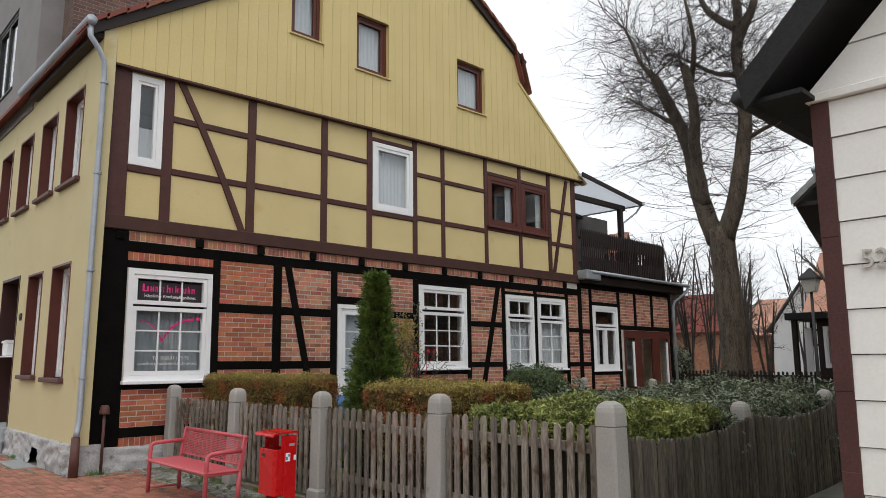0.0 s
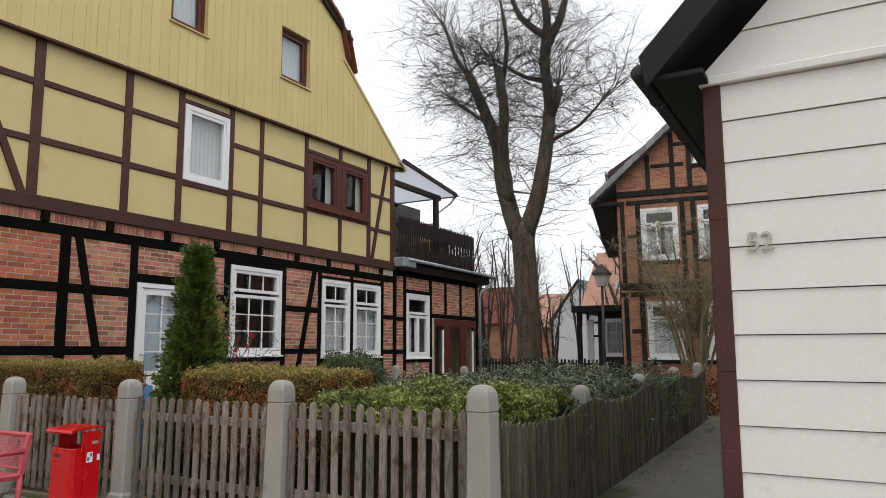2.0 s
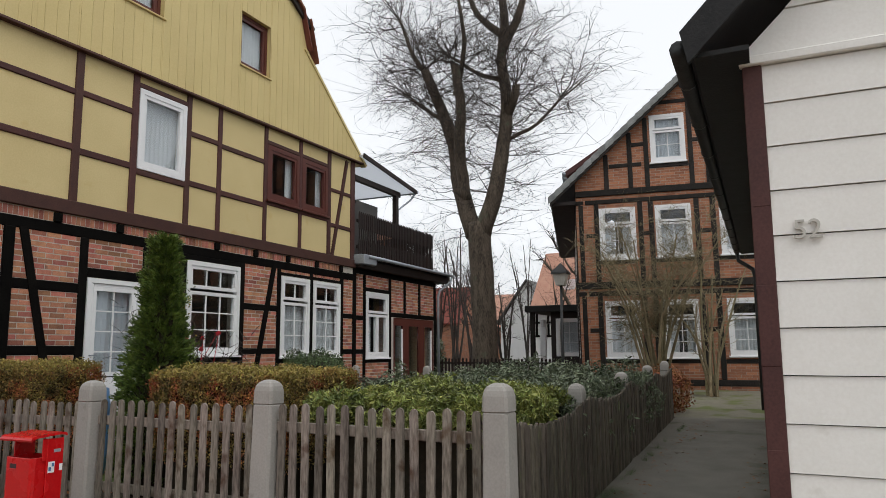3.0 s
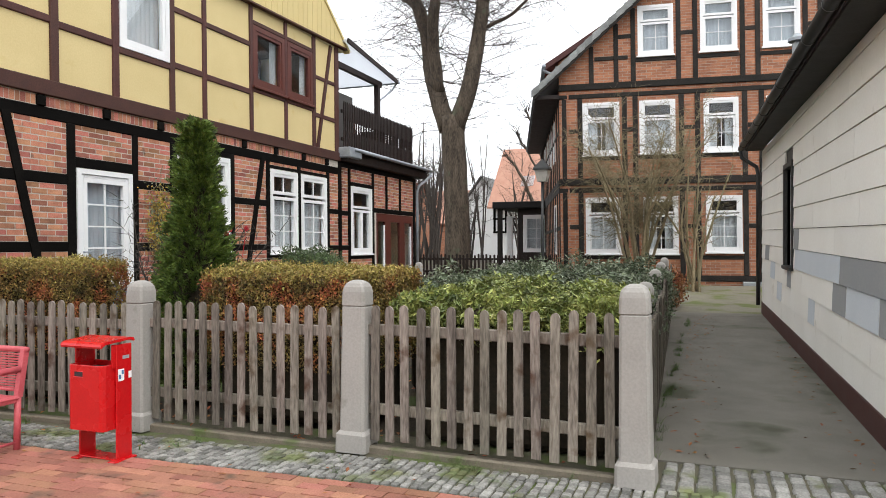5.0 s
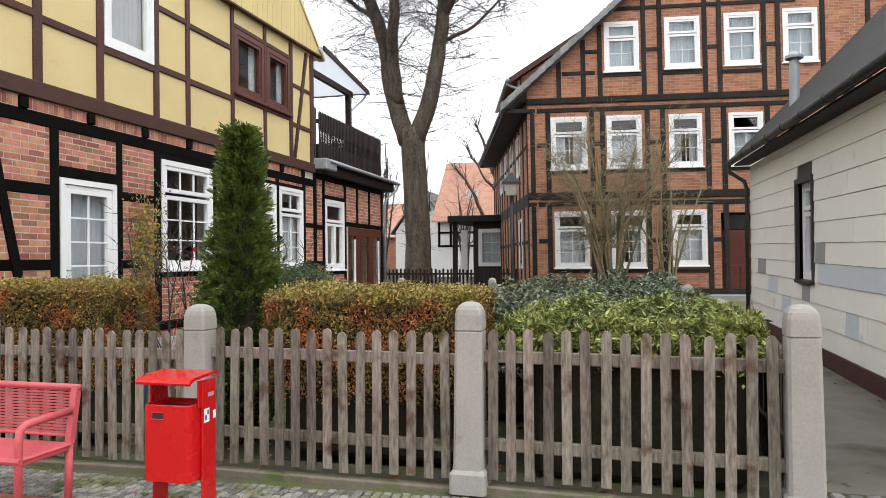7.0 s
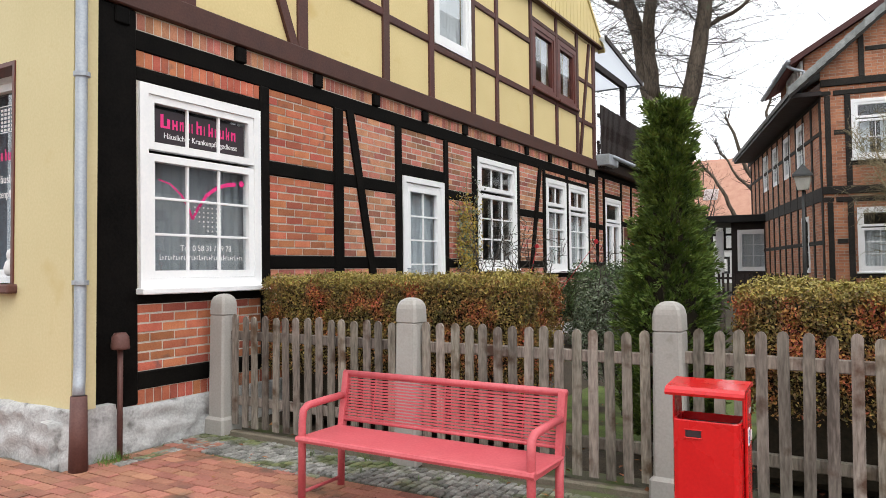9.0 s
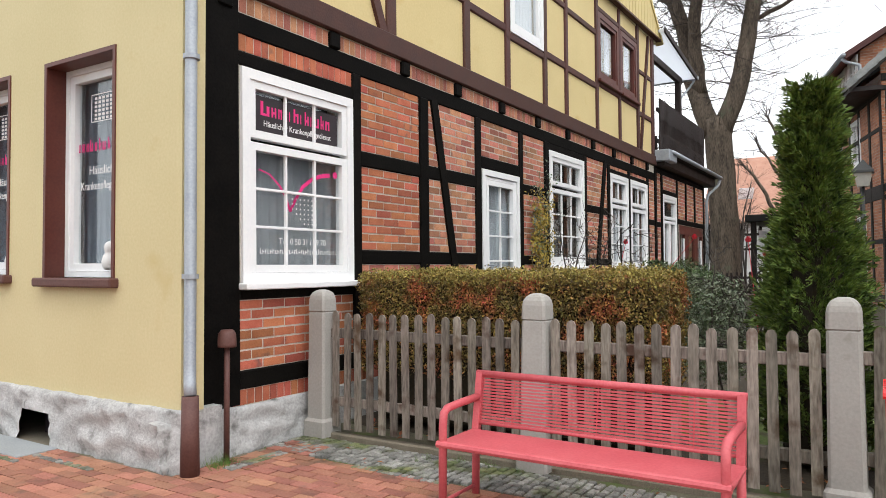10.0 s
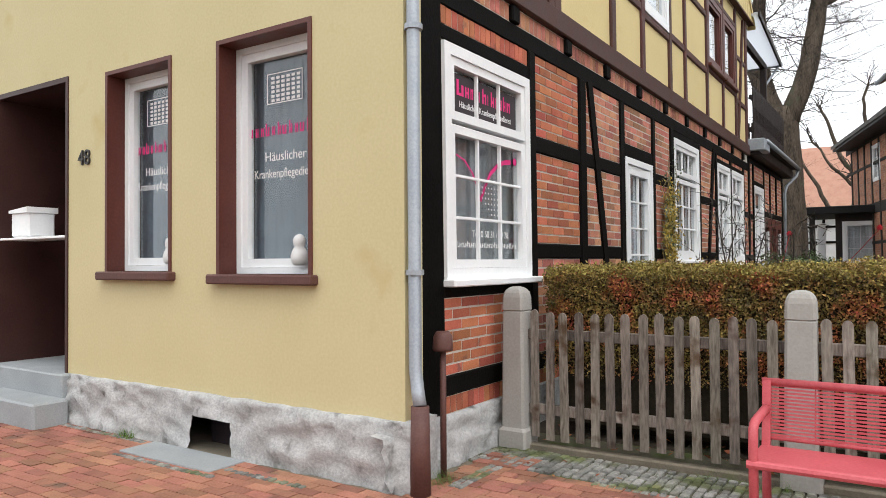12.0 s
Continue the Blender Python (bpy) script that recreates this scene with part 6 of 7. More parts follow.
for pts, r0, r1 in BOUGHS:
    g = Geo()
    smp = limb(rnd, g, pts, r0, r1, 10, 0.025)
    o = g.make("limb", BARK, tree, smooth=True)
    o.matrix_parent_inverse = TLOC
    for i, (q, d, r) in enumerate(smp):
        low_part = q.z < 8.0
        for k in range(1 if low_part else 2):
            a = rnd.uniform(0, 2 * math.pi)
            out = Vector((math.cos(a), math.sin(a), rnd.uniform(-0.1, 0.7))).normalized()
            twig(rnd, tw, q + out * r * 0.8, (out + d * 0.25).normalized(), rnd.uniform(0.9, 1.5) if low_part else rnd.uniform(1.3, 3.0), rnd.uniform(0.012, 0.026), 1 if low_part else 2, -0.04)
    if r0 > 0.3:
        for q, d, r in smp:
            if 7.0 < q.z < 13.0:
                for k in range(2):
                    a = rnd.uniform(0, 2 * math.pi)
                    out = Vector((0.5 * math.cos(a), math.sin(a), rnd.uniform(-0.05, 0.35))).normalized()
                    twig(rnd, tw, q + out * r * 0.8, out, rnd.uniform(2.2, 4.2), 0.018, 1, 0.01)
    if r0 > 0.3:
        out_y = -1 if pts[2][1] < 11.5 else 1
        for q, d, r in smp:
            if 5.8 < q.z < 12.5:
                for k in range(2):
                    out = Vector((rnd.gauss(0, 0.35), out_y, rnd.uniform(-0.05, 0.3))).normalized()
                    twig(rnd, tw, q + out * r * 0.8, out, rnd.uniform(1.8, 3.6), 0.013, 1, 0.02)
    # broom of shoots at the cut end
    q, d, r = smp[-1]
    for k in range(6):
        w = (d + Vector((rnd.gauss(0, 0.6), rnd.gauss(0, 0.6), rnd.gauss(0.1, 0.45)))).normalized()
        twig(rnd, tw, q, w, rnd.uniform(1.6, 3.0), 0.026, 2, 0.0)
o = tw.make("crown", TWIG, tree, "fine bare twigs", fix=False)
o.matrix_parent_inverse = TLOC


def bare_shrub(name, label, c, h, spread, stems, seed, cat="shrub", r=0.03, depth=2, mat=TWIG):
    rn = random.Random(seed)
    th = thing(name, label, cat, at=c)
    main, fine = Geo(), Geo()
    for k in range(stems):
        a = rn.uniform(0, 2 * math.pi)
        s = rn.uniform(0.2, 1.0) * spread
        base = Vector(c) + Vector((rn.gauss(0, 0.12), rn.gauss(0, 0.12), -0.02))
        end = Vector(c) + Vector((math.cos(a) * s, math.sin(a) * s, h * rn.uniform(0.65, 1.0)))
        mid = base.lerp(end, 0.5) + Vector((rn.gauss(0, 0.12), rn.gauss(0, 0.12), h * 0.08))
        smp = limb(rn, main, [base, mid, end], r, r * 0.35, 6, 0.01 * h / 3)
        for q, d, rr in smp[3:]:
            for j in range(2):
                w = (d * 0.6 + Vector((rn.gauss(0, 0.6), rn.gauss(0, 0.6), rn.gauss(0.15, 0.4)))).normalized()
                twig(rn, fine, q, w, h * rn.uniform(0.10, 0.22), rr * 0.45, depth - 1, 0.0)
    for gg, nm in ((main, "branching"), (fine, "crown")):
        o = gg.make(nm, mat, th, fix=False, smooth=False)
        o.matrix_parent_inverse = Matrix.Translation(-th.location)
    return th


bare_shrub("bare_shrub", "tall bare garden shrub against the brick house", (20.3, 4.4, 0.2), 4.7, 2.2, 15, 3, r=0.045, depth=3, mat=SHRUB_TWIG)
bare_shrub("bare_shrub", "bare garden shrub with mossy stems", (19.8, 2.9, 0.2), 3.6, 1.2, 8, 4, r=0.04, depth=2, mat=SHRUB_TWIG)
rose_far = bare_shrub("rose_bush", "leafless rose bush with a red blossom before the muntin window", (8.4, 9.9, 0.0), 1.9, 0.8, 9, 5, r=0.014)
rose_near = bare_shrub("rose_bush", "leafless rose bush with red blossoms beside the cypress", (7.05, 7.85, 0.0), 1.65, 0.45, 8, 6, r=0.012)
ROSE = material("red_petal", (0.45, 0.02, 0.03), (0.6, 0.04, 0.06), 20, 0.6, 0)
for bush, spots_at in ((rose_near, ((7.2, 7.99, 1.62), (7.1, 7.63, 1.68), (7.0, 7.81, 1.48))), (rose_far, ((8.5, 9.57, 1.67), (8.2, 8.7, 1.70)))):
    for x, y, z in spots_at:
        blossom = Geo()
        for k in range(3):
            r = 0.034 - 0.009 * k
            blossom.tube([(x, y, z + 0.012 * k), (x, y, z + 0.012 * k + 0.03)], [r * 0.6, r], 7)
        blossom.tube([(x, y, z + 0.01), bush.location + Vector((0.02, 0.0, 0.3))], 0.004, 4)
        blossom.make("blossom", ROSE, bush, "red rose blossom")
pol = thing("pollard_tree", "bare pollarded tree with knobby limbs before the orange-roofed house", "tree", at=(38, 10.6, 0.3))
for pts, r0, r1 in (([(38, 10.6, 0.2), (38, 10.7, 2.5), (38, 10.5, 4.2), (38, 10.6, 5.6)], 0.22, 0.15), ([(38, 10.6, 3.2), (38, 11.6, 3.9), (38, 12.2, 5.2), (38, 13.0, 6.4)], 0.13, 0.06), ([(38, 10.5, 5.3), (38, 11.2, 6.6), (38, 11.6, 8.0), (38, 12.0, 8.8)], 0.12, 0.05), ([(38, 10.5, 5.4), (38, 9.9, 6.8), (38, 10.1, 8.6), (38, 9.9, 9.6)], 0.12, 0.05), ([(38, 10.5, 4.8), (38, 11.4, 5.8), (38, 12.4, 7.4)], 0.09, 0.04)):
    g = Geo()
    smp = limb(rnd, g, pts, r0, r1, 8, 0.05)
    g.make("limb", BARK, pol, smooth=True)
    g = Geo()
    for k in range(9):
        q, d, r = smp[-1 - (k % 3)]
        twig(rnd, g, q, (d + Vector((rnd.gauss(0, 0.2), rnd.gauss(0, 0.6), rnd.gauss(0.1, 0.5)))).normalized(), rnd.uniform(0.5, 1.3), 0.03, 1, 0.0)
    g.make("crown", TWIG, pol, fix=False)
bare_shrub("bare_tree", "slender bare tree in the distance", (44, 24.5, 0.3), 9, 2.4, 7, 8, "tree", 0.12, 2)
bare_shrub("bare_tree", "slender bare tree in the distance", (55, 24.6, 0.3), 10, 2.6, 7, 9, "tree", 0.12, 2)
bare_shrub("bare_tree", "bare tree in the distance beyond the roofs", (58, 33, 0.3), 12, 4.0, 9, 10, "tree", 0.15, 2)
bare_shrub("bare_tree", "bare tree beside the far houses", (60, 26, 0.3), 9, 2.6, 7, 11, "tree", 0.12, 2)
for i, (x, y, h) in enumerate(((34, 17.6, 7.5), (38, 18.4, 9.0), (43, 19.2, 9.5), (52, 15.6, 8.5), (57, 20.5, 10.5), (47, 14.6, 6.5), (64, 18, 11), (36, 14.6, 5.0))):
    bare_shrub("bare_tree", "slender bare tree among the gardens behind", (x, y, 0.3), h, 1.9, 6, 40 + i, "tree", 0.07, 2)


# ---- bricks of the gable wall ----
def brick_panel(u0, u1, z0, z1, skip=()):
    """Rows of stretchers with offset joints inside one panel: (u, z, width, height)."""
    out = []
    rows = max(1, round((z1 - z0) / 0.083))
    rh = (z1 - z0) / rows
    for j in range(rows):
        u = u0 - (0.125 if j % 2 else 0.0)
        while u < u1 - 0.01:
            a, b = max(u, u0), min(u + 0.25, u1)
            if b - a > 0.03:
                out.append((a + 0.007, z0 + j * rh + 0.008, b - a - 0.014, rh - 0.016))
            u += 0.25
    return out


def headers(u0, u1, z0, z1):
    n = max(1, round((u1 - u0) / 0.083))
    w = (u1 - u0) / n
    return [(u0 + i * w + 0.005, z0 + 0.005, w - 0.01, z1 - z0 - 0.01) for i in range(n)]


near, rest = [], []
near += brick_panel(4.04, 5.46, 0.57, 1.14) + headers(3.62, 8.0, 0.29, 0.42)
near += brick_panel(5.59, 6.62, 1.57, 2.40) + brick_panel(5.59, 6.62, 2.55, 3.30) + headers(4.04, 5.46, 3.155, 3.30)
rest += brick_panel(5.59, 6.62, 0.57, 1.43)
for a, b, zs in ((6.79, 7.87, ((0.57, 1.43), (1.57, 2.40), (2.55, 3.30))), (9.23, 9.97, ((0.57, 1.43), (1.56, 2.44), (2.58, 3.30))), (11.73, 12.79, ((0.57, 1.42), (1.54, 2.34), (2.47, 3.30))), (15.42, 15.86, ((0.57, 1.40), (1.52, 2.30), (2.42, 3.30))), (16.02, 16.37, ((0.30, 1.40), (1.52, 2.28), (2.40, 3.5))), (8.02, 9.11, ((2.82, 3.30),)), (10.12, 11.59, ((0.57, 1.27),)), (12.91, 13.99, ((0.57, 1.22),)), (14.11, 15.28, ((0.57, 1.22),)), (16.49, 17.74, ((0.30, 1.16), (3.17, 3.5))), (17.88, 18.62, ((2.56, 3.5),)), (18.74, 19.56, ((2.56, 3.5),)), (19.68, 20.62, ((2.56, 3.5),))):
    for c, d in zs:
        rest += brick_panel(a, b, c, d)
rest += headers(12.91, 13.99, 3.23, 3.30) + headers(14.11, 15.28, 3.23, 3.30) + headers(9.1, 15.86, 0.30, 0.42)
for a, b in zip((3.97, 5.27, 6.42, 7.52, 8.67, 9.82, 10.97, 12.12, 13.22, 14.32), (5.13, 6.28, 7.38, 8.53, 9.68, 10.83, 11.98, 13.08, 14.18, 15.23)):
    rest += headers(a, b, 3.47, 3.615)
unit = Geo().box(-0.5, 0.5, -0.5, 0.5, -0.5, 0.5, 0.0).make("brick", BRICK)
brick_data = unit.data
bpy.data.objects.remove(unit)
random.seed(77)
masonry = Geo(gable).box(4.05, 5.45, 0.0042, 0.0048, 0.58, 1.13).make("masonry_panel", MORTAR, house, "pale mortar bed of the brick infill")
for u, z, w, h in near[:300]:
    ob = new("brick", brick_data)
    ob.parent = masonry
    c = gable(u + w / 2, 0.0, z + h / 2)
    d = random.uniform(-0.0015, 0.002)
    ob.matrix_basis = Matrix.Translation((c[0], c[1] + 0.0075 + d, c[2])) @ Matrix.Rotation(-LEAN, 4, "Y") @ Matrix.Diagonal((w, 0.034, h, 1))
g = Geo(gable)
for u, z, w, h in near[300:] + rest:
    d = random.uniform(-0.0015, 0.002)
    g.box(u, u + w, -0.005, 0.0068 + d * 0.6, z, z + h)
tagged(g.make("brickwork", BRICK_STUFF, house, "red bricks with pale joints", fix=False), kind="stuff")

# ---- paving ----
random.seed(31)


def course(x0, x1, y0, y1, along_y=True, l=0.2, w=0.1):
    out = []
    rows = int((x1 - x0) / w)
    for i in range(rows):
        y = y0 - (l / 2 if i % 2 else 0)
        while y < y1:
            a, b = max(y, y0), min(y + l, y1)
            if b - a > 0.04:
                out.append((x0 + i * w, a, w, b - a))
            y += l
    return out


pave_near = course(3.2, 4.2, 8.9, 11.05)
pave_rest = course(0.6, 3.2, 3.2, 17.0) + course(3.2, 4.2, 2.0, 8.9) + course(3.2, 3.35, 11.0, 17) + course(3.3, 4.6, 10.72, 11.15)
unit = Geo().box(-0.5, 0.5, -0.5, 0.5, -0.5, 0.5, 0.06).make("paving_brick", PAVER)
paver_data = unit.data
bpy.data.objects.remove(unit)
pv = bpy.data.objects["pavement"]
for x, y, w, l in pave_near[:210]:
    ob = new("paving_brick", paver_data)
    ob.parent = pv
    ob.matrix_basis = Matrix.Translation((x + w / 2, y + l / 2, street_z(y) - 0.024 + random.uniform(-0.003, 0.003))) @ Matrix.Diagonal((w - 0.006, l - 0.006, 0.05, 1))
g = Geo()
for x, y, w, l in pave_near[210:] + pave_rest:
    dz = random.uniform(-0.003, 0.003) + street_z(y)
    g.box(x + 0.003, x + w - 0.003, y + 0.003, y + l - 0.003, dz - 0.04, 0.001 + dz)
ps = g.make("paving_bricks", PAVER_STUFF, pv, "red paving bricks", fix=False)
tagged(ps, kind="stuff")
# rough sett strip along the fence, sett joints and alley mouth
g = Geo()
bed = structure(street_slab(4.22, 5.38, 1.2, 11.34, -0.014).make("sett_bed", MOSS_BED), "mossy bed of the sett strip", "pavement")


def setts(x0, x1, y0, y1, s):
    y = y0
    while y < y1:
        x = x0
        while x < x1 - 0.02:
            w, l = s * random.uniform(0.8, 1.15), s * random.uniform(0.82, 1.0)
            dz = random.uniform(-0.006, 0.005) + street_z(y) + (0.006 if x < 4.22 else 0.0)
            g.box(x, min(x + w, x1) - 0.1 * s, y, y + l - 0.1 * s, dz - 0.06, 0.003 + dz, 0.1 * s)
            x += w
        y += s


setts(4.24, 4.74, 1.5, 11.2, 0.066)
setts(4.74, 5.36, 1.45, 2.85, 0.11)
# short rows of small setts round the cellar slab and at the house corner
setts(3.07, 3.14, 11.75, 12.5, 0.055)
setts(2.90, 2.96, 12.45, 13.6, 0.055)
setts(3.22, 3.29, 13.7, 15.0, 0.06)
setts(3.62, 4.2, 10.88, 10.95, 0.06)
setts(4.14, 4.21, 9.4, 10.2, 0.055)
tagged(g.make("setts", SETT, bed, "small grey granite setts with moss", fix=False), kind="stuff")
plate = tagged(Geo().box(2.98, 3.30, 12.55, 13.62, -0.07, -0.043, 0.004).make("cover_plate", STEP_STONE), "flat blue-grey slab before the cellar vent", "slab")

# ---- small things ----
hyd = thing("vent_pipe", "rusty brown iron vent pipe with round cap", "vent pipe", at=(3.72, 11.0, 0))
o = Geo().tube([(3.78, 11.12, -0.1), (3.78, 11.12, 0.82)], 0.022, 8).make("pole", RUST_PIPE, hyd, smooth=True)
o.matrix_parent_inverse = Matrix.Translation(-hyd.location)
o = Geo().tube([(3.78, 11.12, 0.80), (3.78, 11.12, 0.82), (3.78, 11.12, 0.90), (3.78, 11.12, 0.93)], [0.07, 0.072, 0.066, 0.045], 12).make("cap", RUST_PIPE, hyd, smooth=True)
o.matrix_parent_inverse = Matrix.Translation(-hyd.location)
mb = thing("letter_box", "white metal letter box in the entrance recess", "letter box", at=(3.5, 16.0, 1.6))
o = Geo().box(3.44, 3.72, 15.95, 16.30, 1.69, 1.95, 0.02).make("box", WHITE, mb)
o.matrix_parent_inverse = Matrix.Translation(-mb.location)
o = Geo().prism([(15.94, 1.94), (16.31, 1.94), (16.31, 1.97), (15.94, 2.0)], 3.42, 3.74, axis=0).make("lid", WHITE, mb)
o.matrix_parent_inverse = Matrix.Translation(-mb.location)
o = Geo().box(3.38, 3.74, 15.17, 16.4, 1.66, 1.684, 0.004).make("shelf", WHITE, mb)
o.matrix_parent_inverse = Matrix.Translation(-mb.location)
lamp = thing("street_lamp", "dark iron street lamp with four-sided lantern beside the back house", "street lamp", at=(22.0, 7.48, 0.3))
LL = Matrix.Translation(-lamp.location)
o = Geo().tube([(22.0, 7.48, 0.3), (22.0, 7.48, 1.2), (22.0, 7.48, 3.52)], [0.07, 0.05, 0.04], 10).make("pole", IRON_AND_SHADE, lamp, smooth=True)
o.matrix_parent_inverse = LL
LGLASS = material("lantern_glass", (0.45, 0.44, 0.40), (0.55, 0.53, 0.48), 3, 0.3, 0)
o = Geo().tube([(22.0, 7.48, 3.50), (22.0, 7.48, 3.86)], [0.19, 0.30], 4).make("lantern", LGLASS, lamp)
o.matrix_parent_inverse = LL
o = Geo().tube([(22.0, 7.48, 3.86), (22.0, 7.48, 3.92), (22.0, 7.48, 4.11), (22.0, 7.48, 4.21)], [0.36, 0.35, 0.13, 0.03], 4).make("roof", IRON_AND_SHADE, lamp)
o.matrix_parent_inverse = LL


def lettering(text, size, m, mat, parent, name="lettering", depth=0.001, align="CENTER", squeeze=1.0):
    cu = bpy.data.curves.new(name, "FONT")
    cu.body, cu.size, cu.align_x, cu.extrude = text, size, align, depth
    cu.materials.append(mat)
    ob = new(name, cu)
    ob.matrix_world = m @ Matrix.Diagonal((squeeze, 1, 1, 1))
    if parent is not None:
        ob.parent = parent
        if parent is house:
            ob.matrix_parent_inverse = Matrix.Translation(-house.location)
    return ob


NUM = material("dark_numerals", (0.02, 0.02, 0.02), (0.04, 0.035, 0.03), 5, 0.5, 0)
PALE_NUM = material("pale_numerals", (0.45, 0.43, 0.39), (0.55, 0.53, 0.48), 5, 0.6, 0.1)
FACE_S = Matrix(((0, 0, -1, 0), (-1, 0, 0, 0), (0, 1, 0, 0), (0, 0, 0, 1)))
FACE_G = Matrix(((1, 0, 0, 0), (0, 0, -1, 0), (0, 1, 0, 0), (0, 0, 0, 1)))
n48 = thing("house_number", "dark metal house number on the yellow wall", "house number", at=(3.39, 14.84, 2.33))
lettering("48", 0.2, Matrix.Translation((0, 0, 0)) @ FACE_S, NUM, n48, "numeral", 0.008)
n52 = thing("house_number", "pale numerals on the cream fibre boards", "house number", at=(HX - 0.03, 1.09, 2.10))
lettering("52", 0.155, Matrix.Identity(4) @ FACE_S, PALE_NUM, n52, "numeral", 0.01)


def gpos(u, w, z):
    return Matrix.Translation(gable(u, w, z)) @ FACE_G


# foils and writing on the big window (pane plane)
pw = -0.02
Geo(gable).box(4.24, 5.27, pw, pw + 0.002, 2.55, 2.84).make("foil", FOIL_AND_SHADE, big, "dark foil strip with pink and white print")
random.seed(9)
g = Geo(gable)
u = 4.30
for i in range(12):
    w = (0.10, 0.055, 0.04, 0.04, 0.03, 0.06, 0.03, 0.05, 0.03, 0.055, 0.04, 0.055)[i]
    tall = i in (0, 3, 5, 7, 10)
    hi = 2.80 if tall else 2.765
    g.box(u, u + w * 0.32, pw + 0.003, pw + 0.005, 2.68, hi)
    if w > 0.035:
        g.box(u + w * 0.7, u + w, pw + 0.003, pw + 0.005, 2.68, 2.765)
        g.box(u + w * 0.32, u + w * 0.7, pw + 0.003, pw + 0.005, 2.68 + 0.03 * (i % 3), 2.70 + 0.03 * (i % 3))
    u += w + 0.025
g.make("name_print", PINK, big)
WHITE_FOIL = material("white_foil", (0.8, 0.8, 0.8), (0.84, 0.84, 0.84), 5, 0.5, 0)
lettering("Häuslicher Krankenpflegedienst", 0.072, gpos(4.755, pw + 0.004, 2.59), WHITE_FOIL, big, "lettering", 0.0008, squeeze=0.92)
lettering("Tel. 0 58 31 / 79 78", 0.075, gpos(4.80, pw + 0.004, 1.60), WHITE_FOIL, big, "lettering", 0.0008)
g = Geo(gable)
for i in range(34):
    e = 4.285 + i * 0.0285
    g.box(e, e + 0.007, pw + 0.003, pw + 0.005, 1.515, 1.55 + 0.014 * (i % 5 == 0))
    g.box(e + 0.007, e + 0.019, pw + 0.003, pw + 0.005, 1.515 + 0.014 * (i % 3), 1.523 + 0.014 * (i % 3))
g.make("address_print", WHITE_FOIL, big)
# swoosh of the sign: two curves and a dot
g = Geo(gable)
arc = [(4.28, 2.22), (4.40, 2.19), (4.52, 2.10), (4.60, 1.98), (4.64, 1.89), (4.70, 1.99), (4.80, 2.12), (4.92, 2.20), (5.05, 2.245), (5.16, 2.26)]
for i, (a, b) in enumerate(zip(arc, arc[1:])):
    g.bar(a, b, 0.012 + 0.0035 * i, (pw + 0.003, pw + 0.005))
k = len(g.v)
g.prism([(5.235 + 0.032 * math.cos(t * math.pi / 6), 2.27 + 0.032 * math.sin(t * math.pi / 6)) for t in range(12)], pw + 0.003, pw + 0.005)
g.make("sign_swoosh", PINK, big)
g = Geo(gable)
for i in range(7):
    for j in range(7):
        if i + j > 2:
            g.box(4.66 + i * 0.05, 4.675 + i * 0.05, pw + 0.003, pw + 0.005, 1.78 + j * 0.043, 1.795 + j * 0.043)
g.make("sign_dots", WHITE_FOIL, big)
# street window signs
for (a, b, c, d), wob in zip(S_OPEN[:2], [o for o in house.children if o.name.startswith("window")][-8:-6]):
    mid = (a + b) / 2 - 0.02
    sw = -0.215
    g = Geo(street)
    for i in range(6):
        for j in range(6):
            g.box(mid - 0.16 + i * 0.055, mid - 0.125 + i * 0.055, sw, sw + 0.002, 2.66 + j * 0.035, 2.682 + j * 0.035)
    for e in (mid - 0.185, mid + 0.19):
        g.box(e, e + 0.008, sw, sw + 0.002, 2.645, 2.885)
    for e in (2.645, 2.877):
        g.box(mid - 0.185, mid + 0.198, sw, sw + 0.002, e, e + 0.008)
    g.make("sign_dots", WHITE_FOIL, house)
    g = Geo(street)
    for i in range(12):
        w = 0.03 + 0.012 * (i % 3 == 0)
        e = mid + 0.36 - i * 0.062
        g.box(e + w * 0.65, e + w, sw, sw + 0.002, 2.40, 2.47 + 0.03 * (i in (0, 3, 5, 7, 10)))
        g.box(e, e + w * 0.3, sw, sw + 0.002, 2.40, 2.47)
        g.box(e + w * 0.3, e + w * 0.65, sw, sw + 0.002, 2.40 + 0.02 * (i % 3), 2.415 + 0.02 * (i % 3))
    g.make("name_print", PINK, house)
    base = Matrix.Translation(street(mid, sw + 0.001, 2.20)) @ FACE_S
    lettering("Häuslicher", 0.105, base, WHITE_FOIL, house, "lettering", 0.0008)
    base = Matrix.Translation(street(mid, sw + 0.001, 2.07)) @ FACE_S
    lettering("Krankenpflegedienst", 0.098, base, WHITE_FOIL, house, "lettering", 0.0008, squeeze=0.86)

# snowman figure on the sill, vine, tufts and fallen leaves
fig = Geo()
prof = [(0.0, 0.05), (0.03, 0.075), (0.09, 0.085), (0.15, 0.07), (0.185, 0.045), (0.20, 0.055), (0.25, 0.062), (0.29, 0.045), (0.31, 0.01)]
fig.tube([(3.51, 12.2, 1.385 + z * 0.75) for z, r in prof], [r * 0.75 for z, r in prof], 12)
snow = tagged(fig.make("snowman_figure", PLASTER, smooth=True), "small white snowman figure standing on the window sill", "figurine", "snowman figures")
copy_thing(snow, pose(0, 1.52, 0.015))
vine = thing("climbing_plant", "climbing plant with sparse yellow and green leaves on the brick wall", "climber", at=(9.6, 11.2, 0.5))
rnd2 = random.Random(8)
g = Geo()
spots_ = []
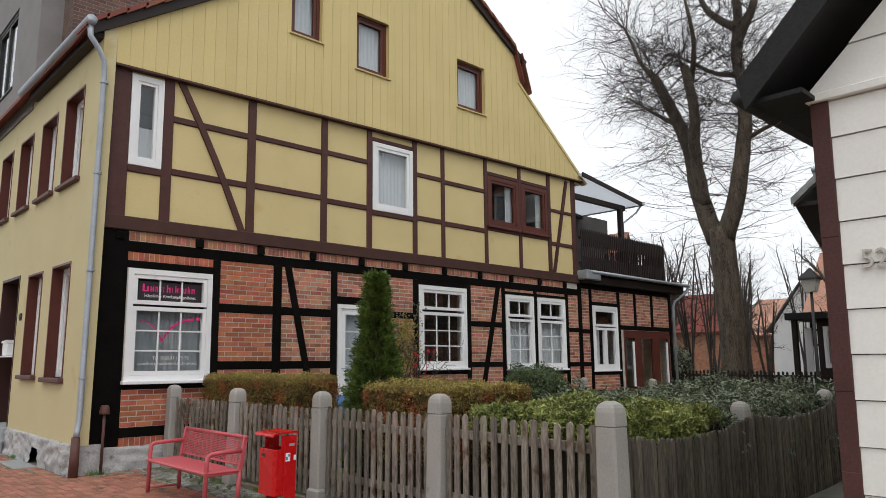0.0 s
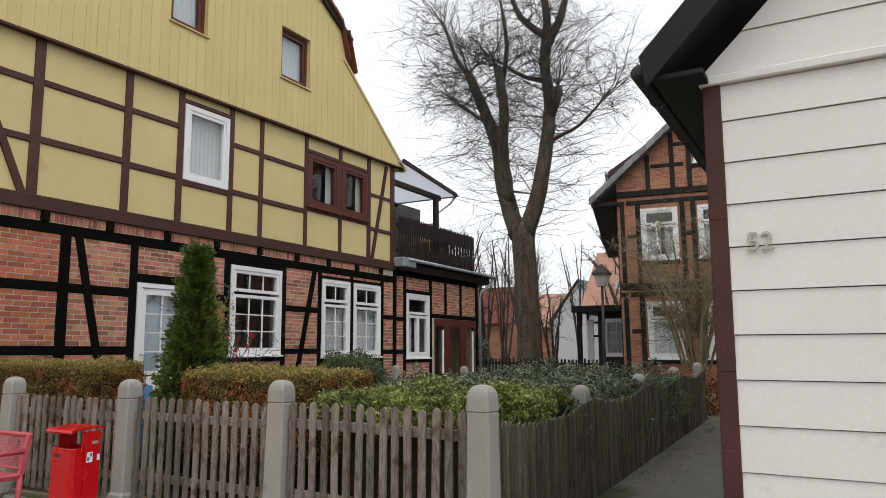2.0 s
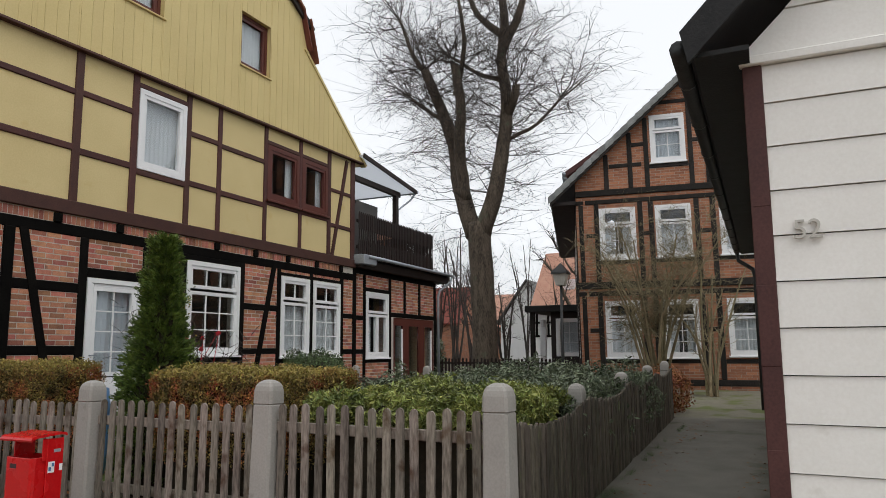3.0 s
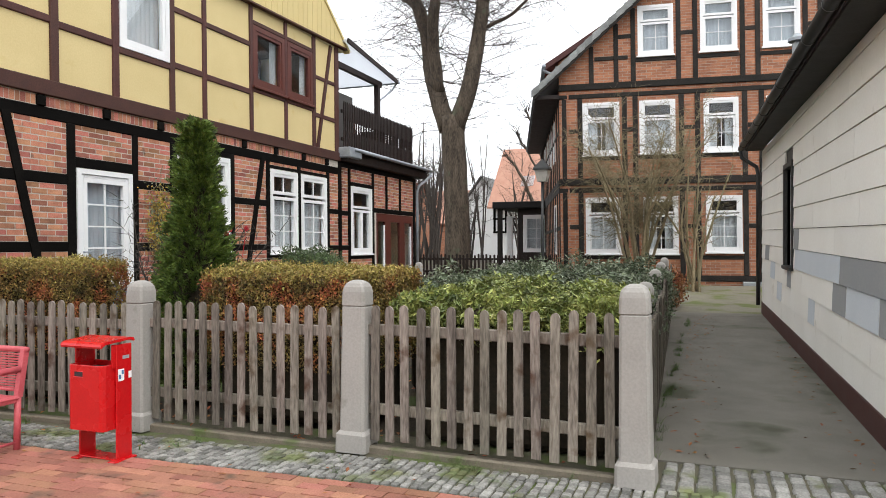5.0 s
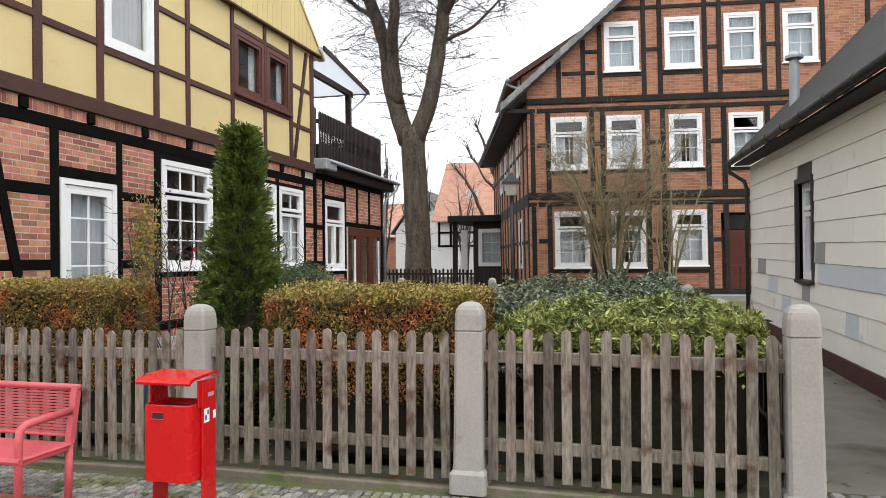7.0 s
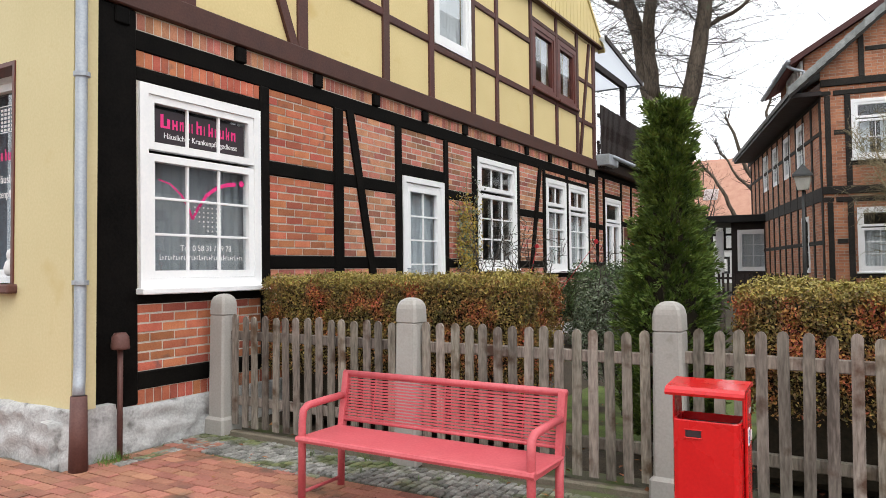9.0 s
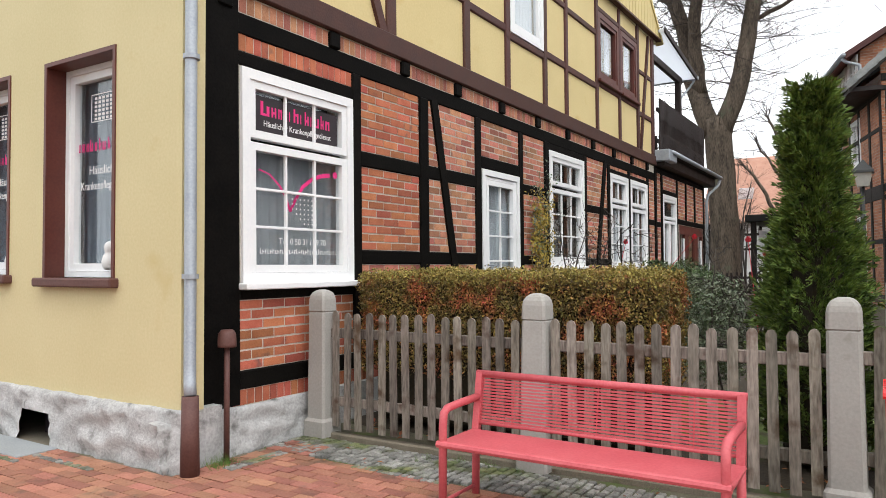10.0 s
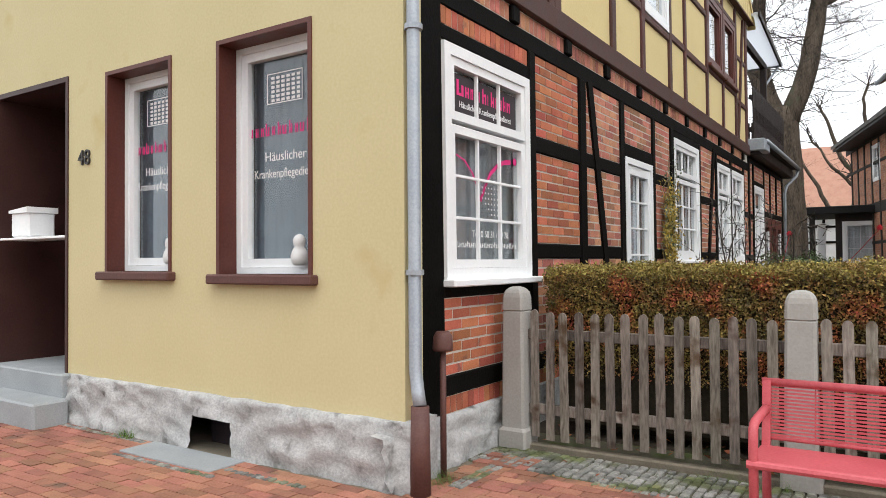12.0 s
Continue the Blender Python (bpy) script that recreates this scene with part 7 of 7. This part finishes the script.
for k in range(9):
    u, z = 9.45 + rnd2.uniform(-0.18, 0.45), 0.6
    pts = []
    while z < 2.9 - 0.12 * k and u > 9.15:
        pts.append(gable(u, 0.06 + rnd2.uniform(-0.015, 0.03), z))
        spots_.append((u, z))
        u += rnd2.gauss(0.0, 0.06)
        z += 0.12
    if len(pts) > 2:
        g.tube(pts, 0.006, 4, False)
g.make("stem", SHRUB_TWIG, vine, fix=False)
rng = np.random.default_rng(14)
for nm, mat_, zlo, zhi, cnt in (("yellow_foliage", GOLD_LEAF, 1.35, 2.45, 2600), ("green_foliage", DARK_LEAF, 1.5, 3.0, 900)):
    c = []
    for k in range(cnt):
        u, z = spots_[rng.integers(len(spots_))]
        if zlo < z < zhi:
            c.append(gable(u + rng.normal(0, 0.12), 0.07 + abs(rng.normal(0, 0.035)), z + rng.normal(0, 0.08)))
    c = np.array(c)
    vs, fs = leaves(rng, c, np.tile((0, -1.0, 0.3), (len(c), 1)), 0.05, 1.0)
    leaf_part(nm, vs, fs, mat_, vine)


def tufts(name, label, places, seed, h=0.09):
    rg = random.Random(seed)
    g = Geo()
    for x, y, s in places:
        for k in range(int(60 * s)):
            a, r = rg.uniform(0, 6.28), rg.uniform(0, 0.09) * s
            bx, by = x + r * math.cos(a), y + r * math.sin(a)
            lx, ly, hh = rg.gauss(0, 0.03), rg.gauss(0, 0.03), rg.uniform(0.4, 1.1) * h
            gz = street_z(by) if x < 4.8 else alley_z(bx)
            g.add([(bx - 0.003, by, gz), (bx + 0.003, by + 0.002, gz), (bx + lx, by + ly, gz + hh)], [(0, 1, 2)])
    return tagged(g.make(name, GRASS, fix=False), label, "grass", kind="stuff")


GRASS = material("grass_blade", (0.06, 0.13, 0.02), (0.14, 0.24, 0.05), 6, 0.6, 0, 20, "island", 0.35)
rp = random.Random(4)
tufts("grass_tufts", "green grass tufts at the foot of fence and wall", [(4.72, 4.2, 1.3), (4.70, 4.05, 1.0), (4.71, 3.4, 0.5), (3.62, 11.05, 1.2), (3.72, 11.02, 1.0), (3.27, 14.0, 0.8), (3.26, 13.9, 0.5), (4.68, 6.3, 0.5), (4.69, 8.2, 0.6), (4.66, 9.6, 0.6)] + [(rp.uniform(4.3, 4.7), rp.uniform(3.2, 10.6), rp.uniform(0.15, 0.4)) for k in range(26)] + [(rp.uniform(5.3, 14), rp.choice((2.84, 2.88)) + 0.1, rp.uniform(0.3, 0.7)) for k in range(30)], 6)
rng = np.random.default_rng(33)
c = np.concatenate([np.stack([rng.uniform(5.4, 15, 170), 2.9 - np.abs(rng.normal(0, 0.25, 170)), np.full(170, 0.008)], 1), np.stack([rng.uniform(5.4, 12, 60), 1.45 + np.abs(rng.normal(0, 0.16, 60)) + 0.025 * 2, np.full(60, 0.008)], 1), np.stack([rng.uniform(3.4, 4.7, 60), rng.uniform(3, 10.8, 60), np.full(60, 0.012)], 1)])
c[:, 2] += np.where(c[:, 0] < 4.8, [street_z(q) for q in c[:, 1]], [alley_z(q) for q in c[:, 0]])
vs, fs = leaves(rng, c, np.tile((0, 0, 1.0), (len(c), 1)), 0.045, 0.35)
me_ob = leaf_part("fallen_leaves", vs, fs, DRY_LEAF, None)
tagged(me_ob, "scattered dry fallen leaves on alley and pavement", "leaves", kind="stuff")
rng = np.random.default_rng(34)
k = 2600
c = np.stack([rng.uniform(4.9, 15.2, k), rng.uniform(3.1, 11.0, k), np.full(k, -0.015)], 1)
vs, fs = leaves(rng, c, np.tile((0, 0, 1.0), (k, 1)), 0.07, 0.6)
tagged(leaf_part("leaf_litter", vs, fs, DRY_LEAF, None), "dry leaf litter under the garden shrubs", "leaves", kind="stuff")
bag = Geo().tube([(6.42, 9.0, 0.0), (6.42, 9.0, 0.25), (6.42, 9.0, 0.78), (6.42, 9.0, 1.03), (6.42, 9.0, 1.06)], [0.2, 0.24, 0.23, 0.2, 0.06], 10)
tagged(bag.make("rain_barrel", BLUE, smooth=True), "blue plastic barrel half hidden behind the hedge", "barrel")
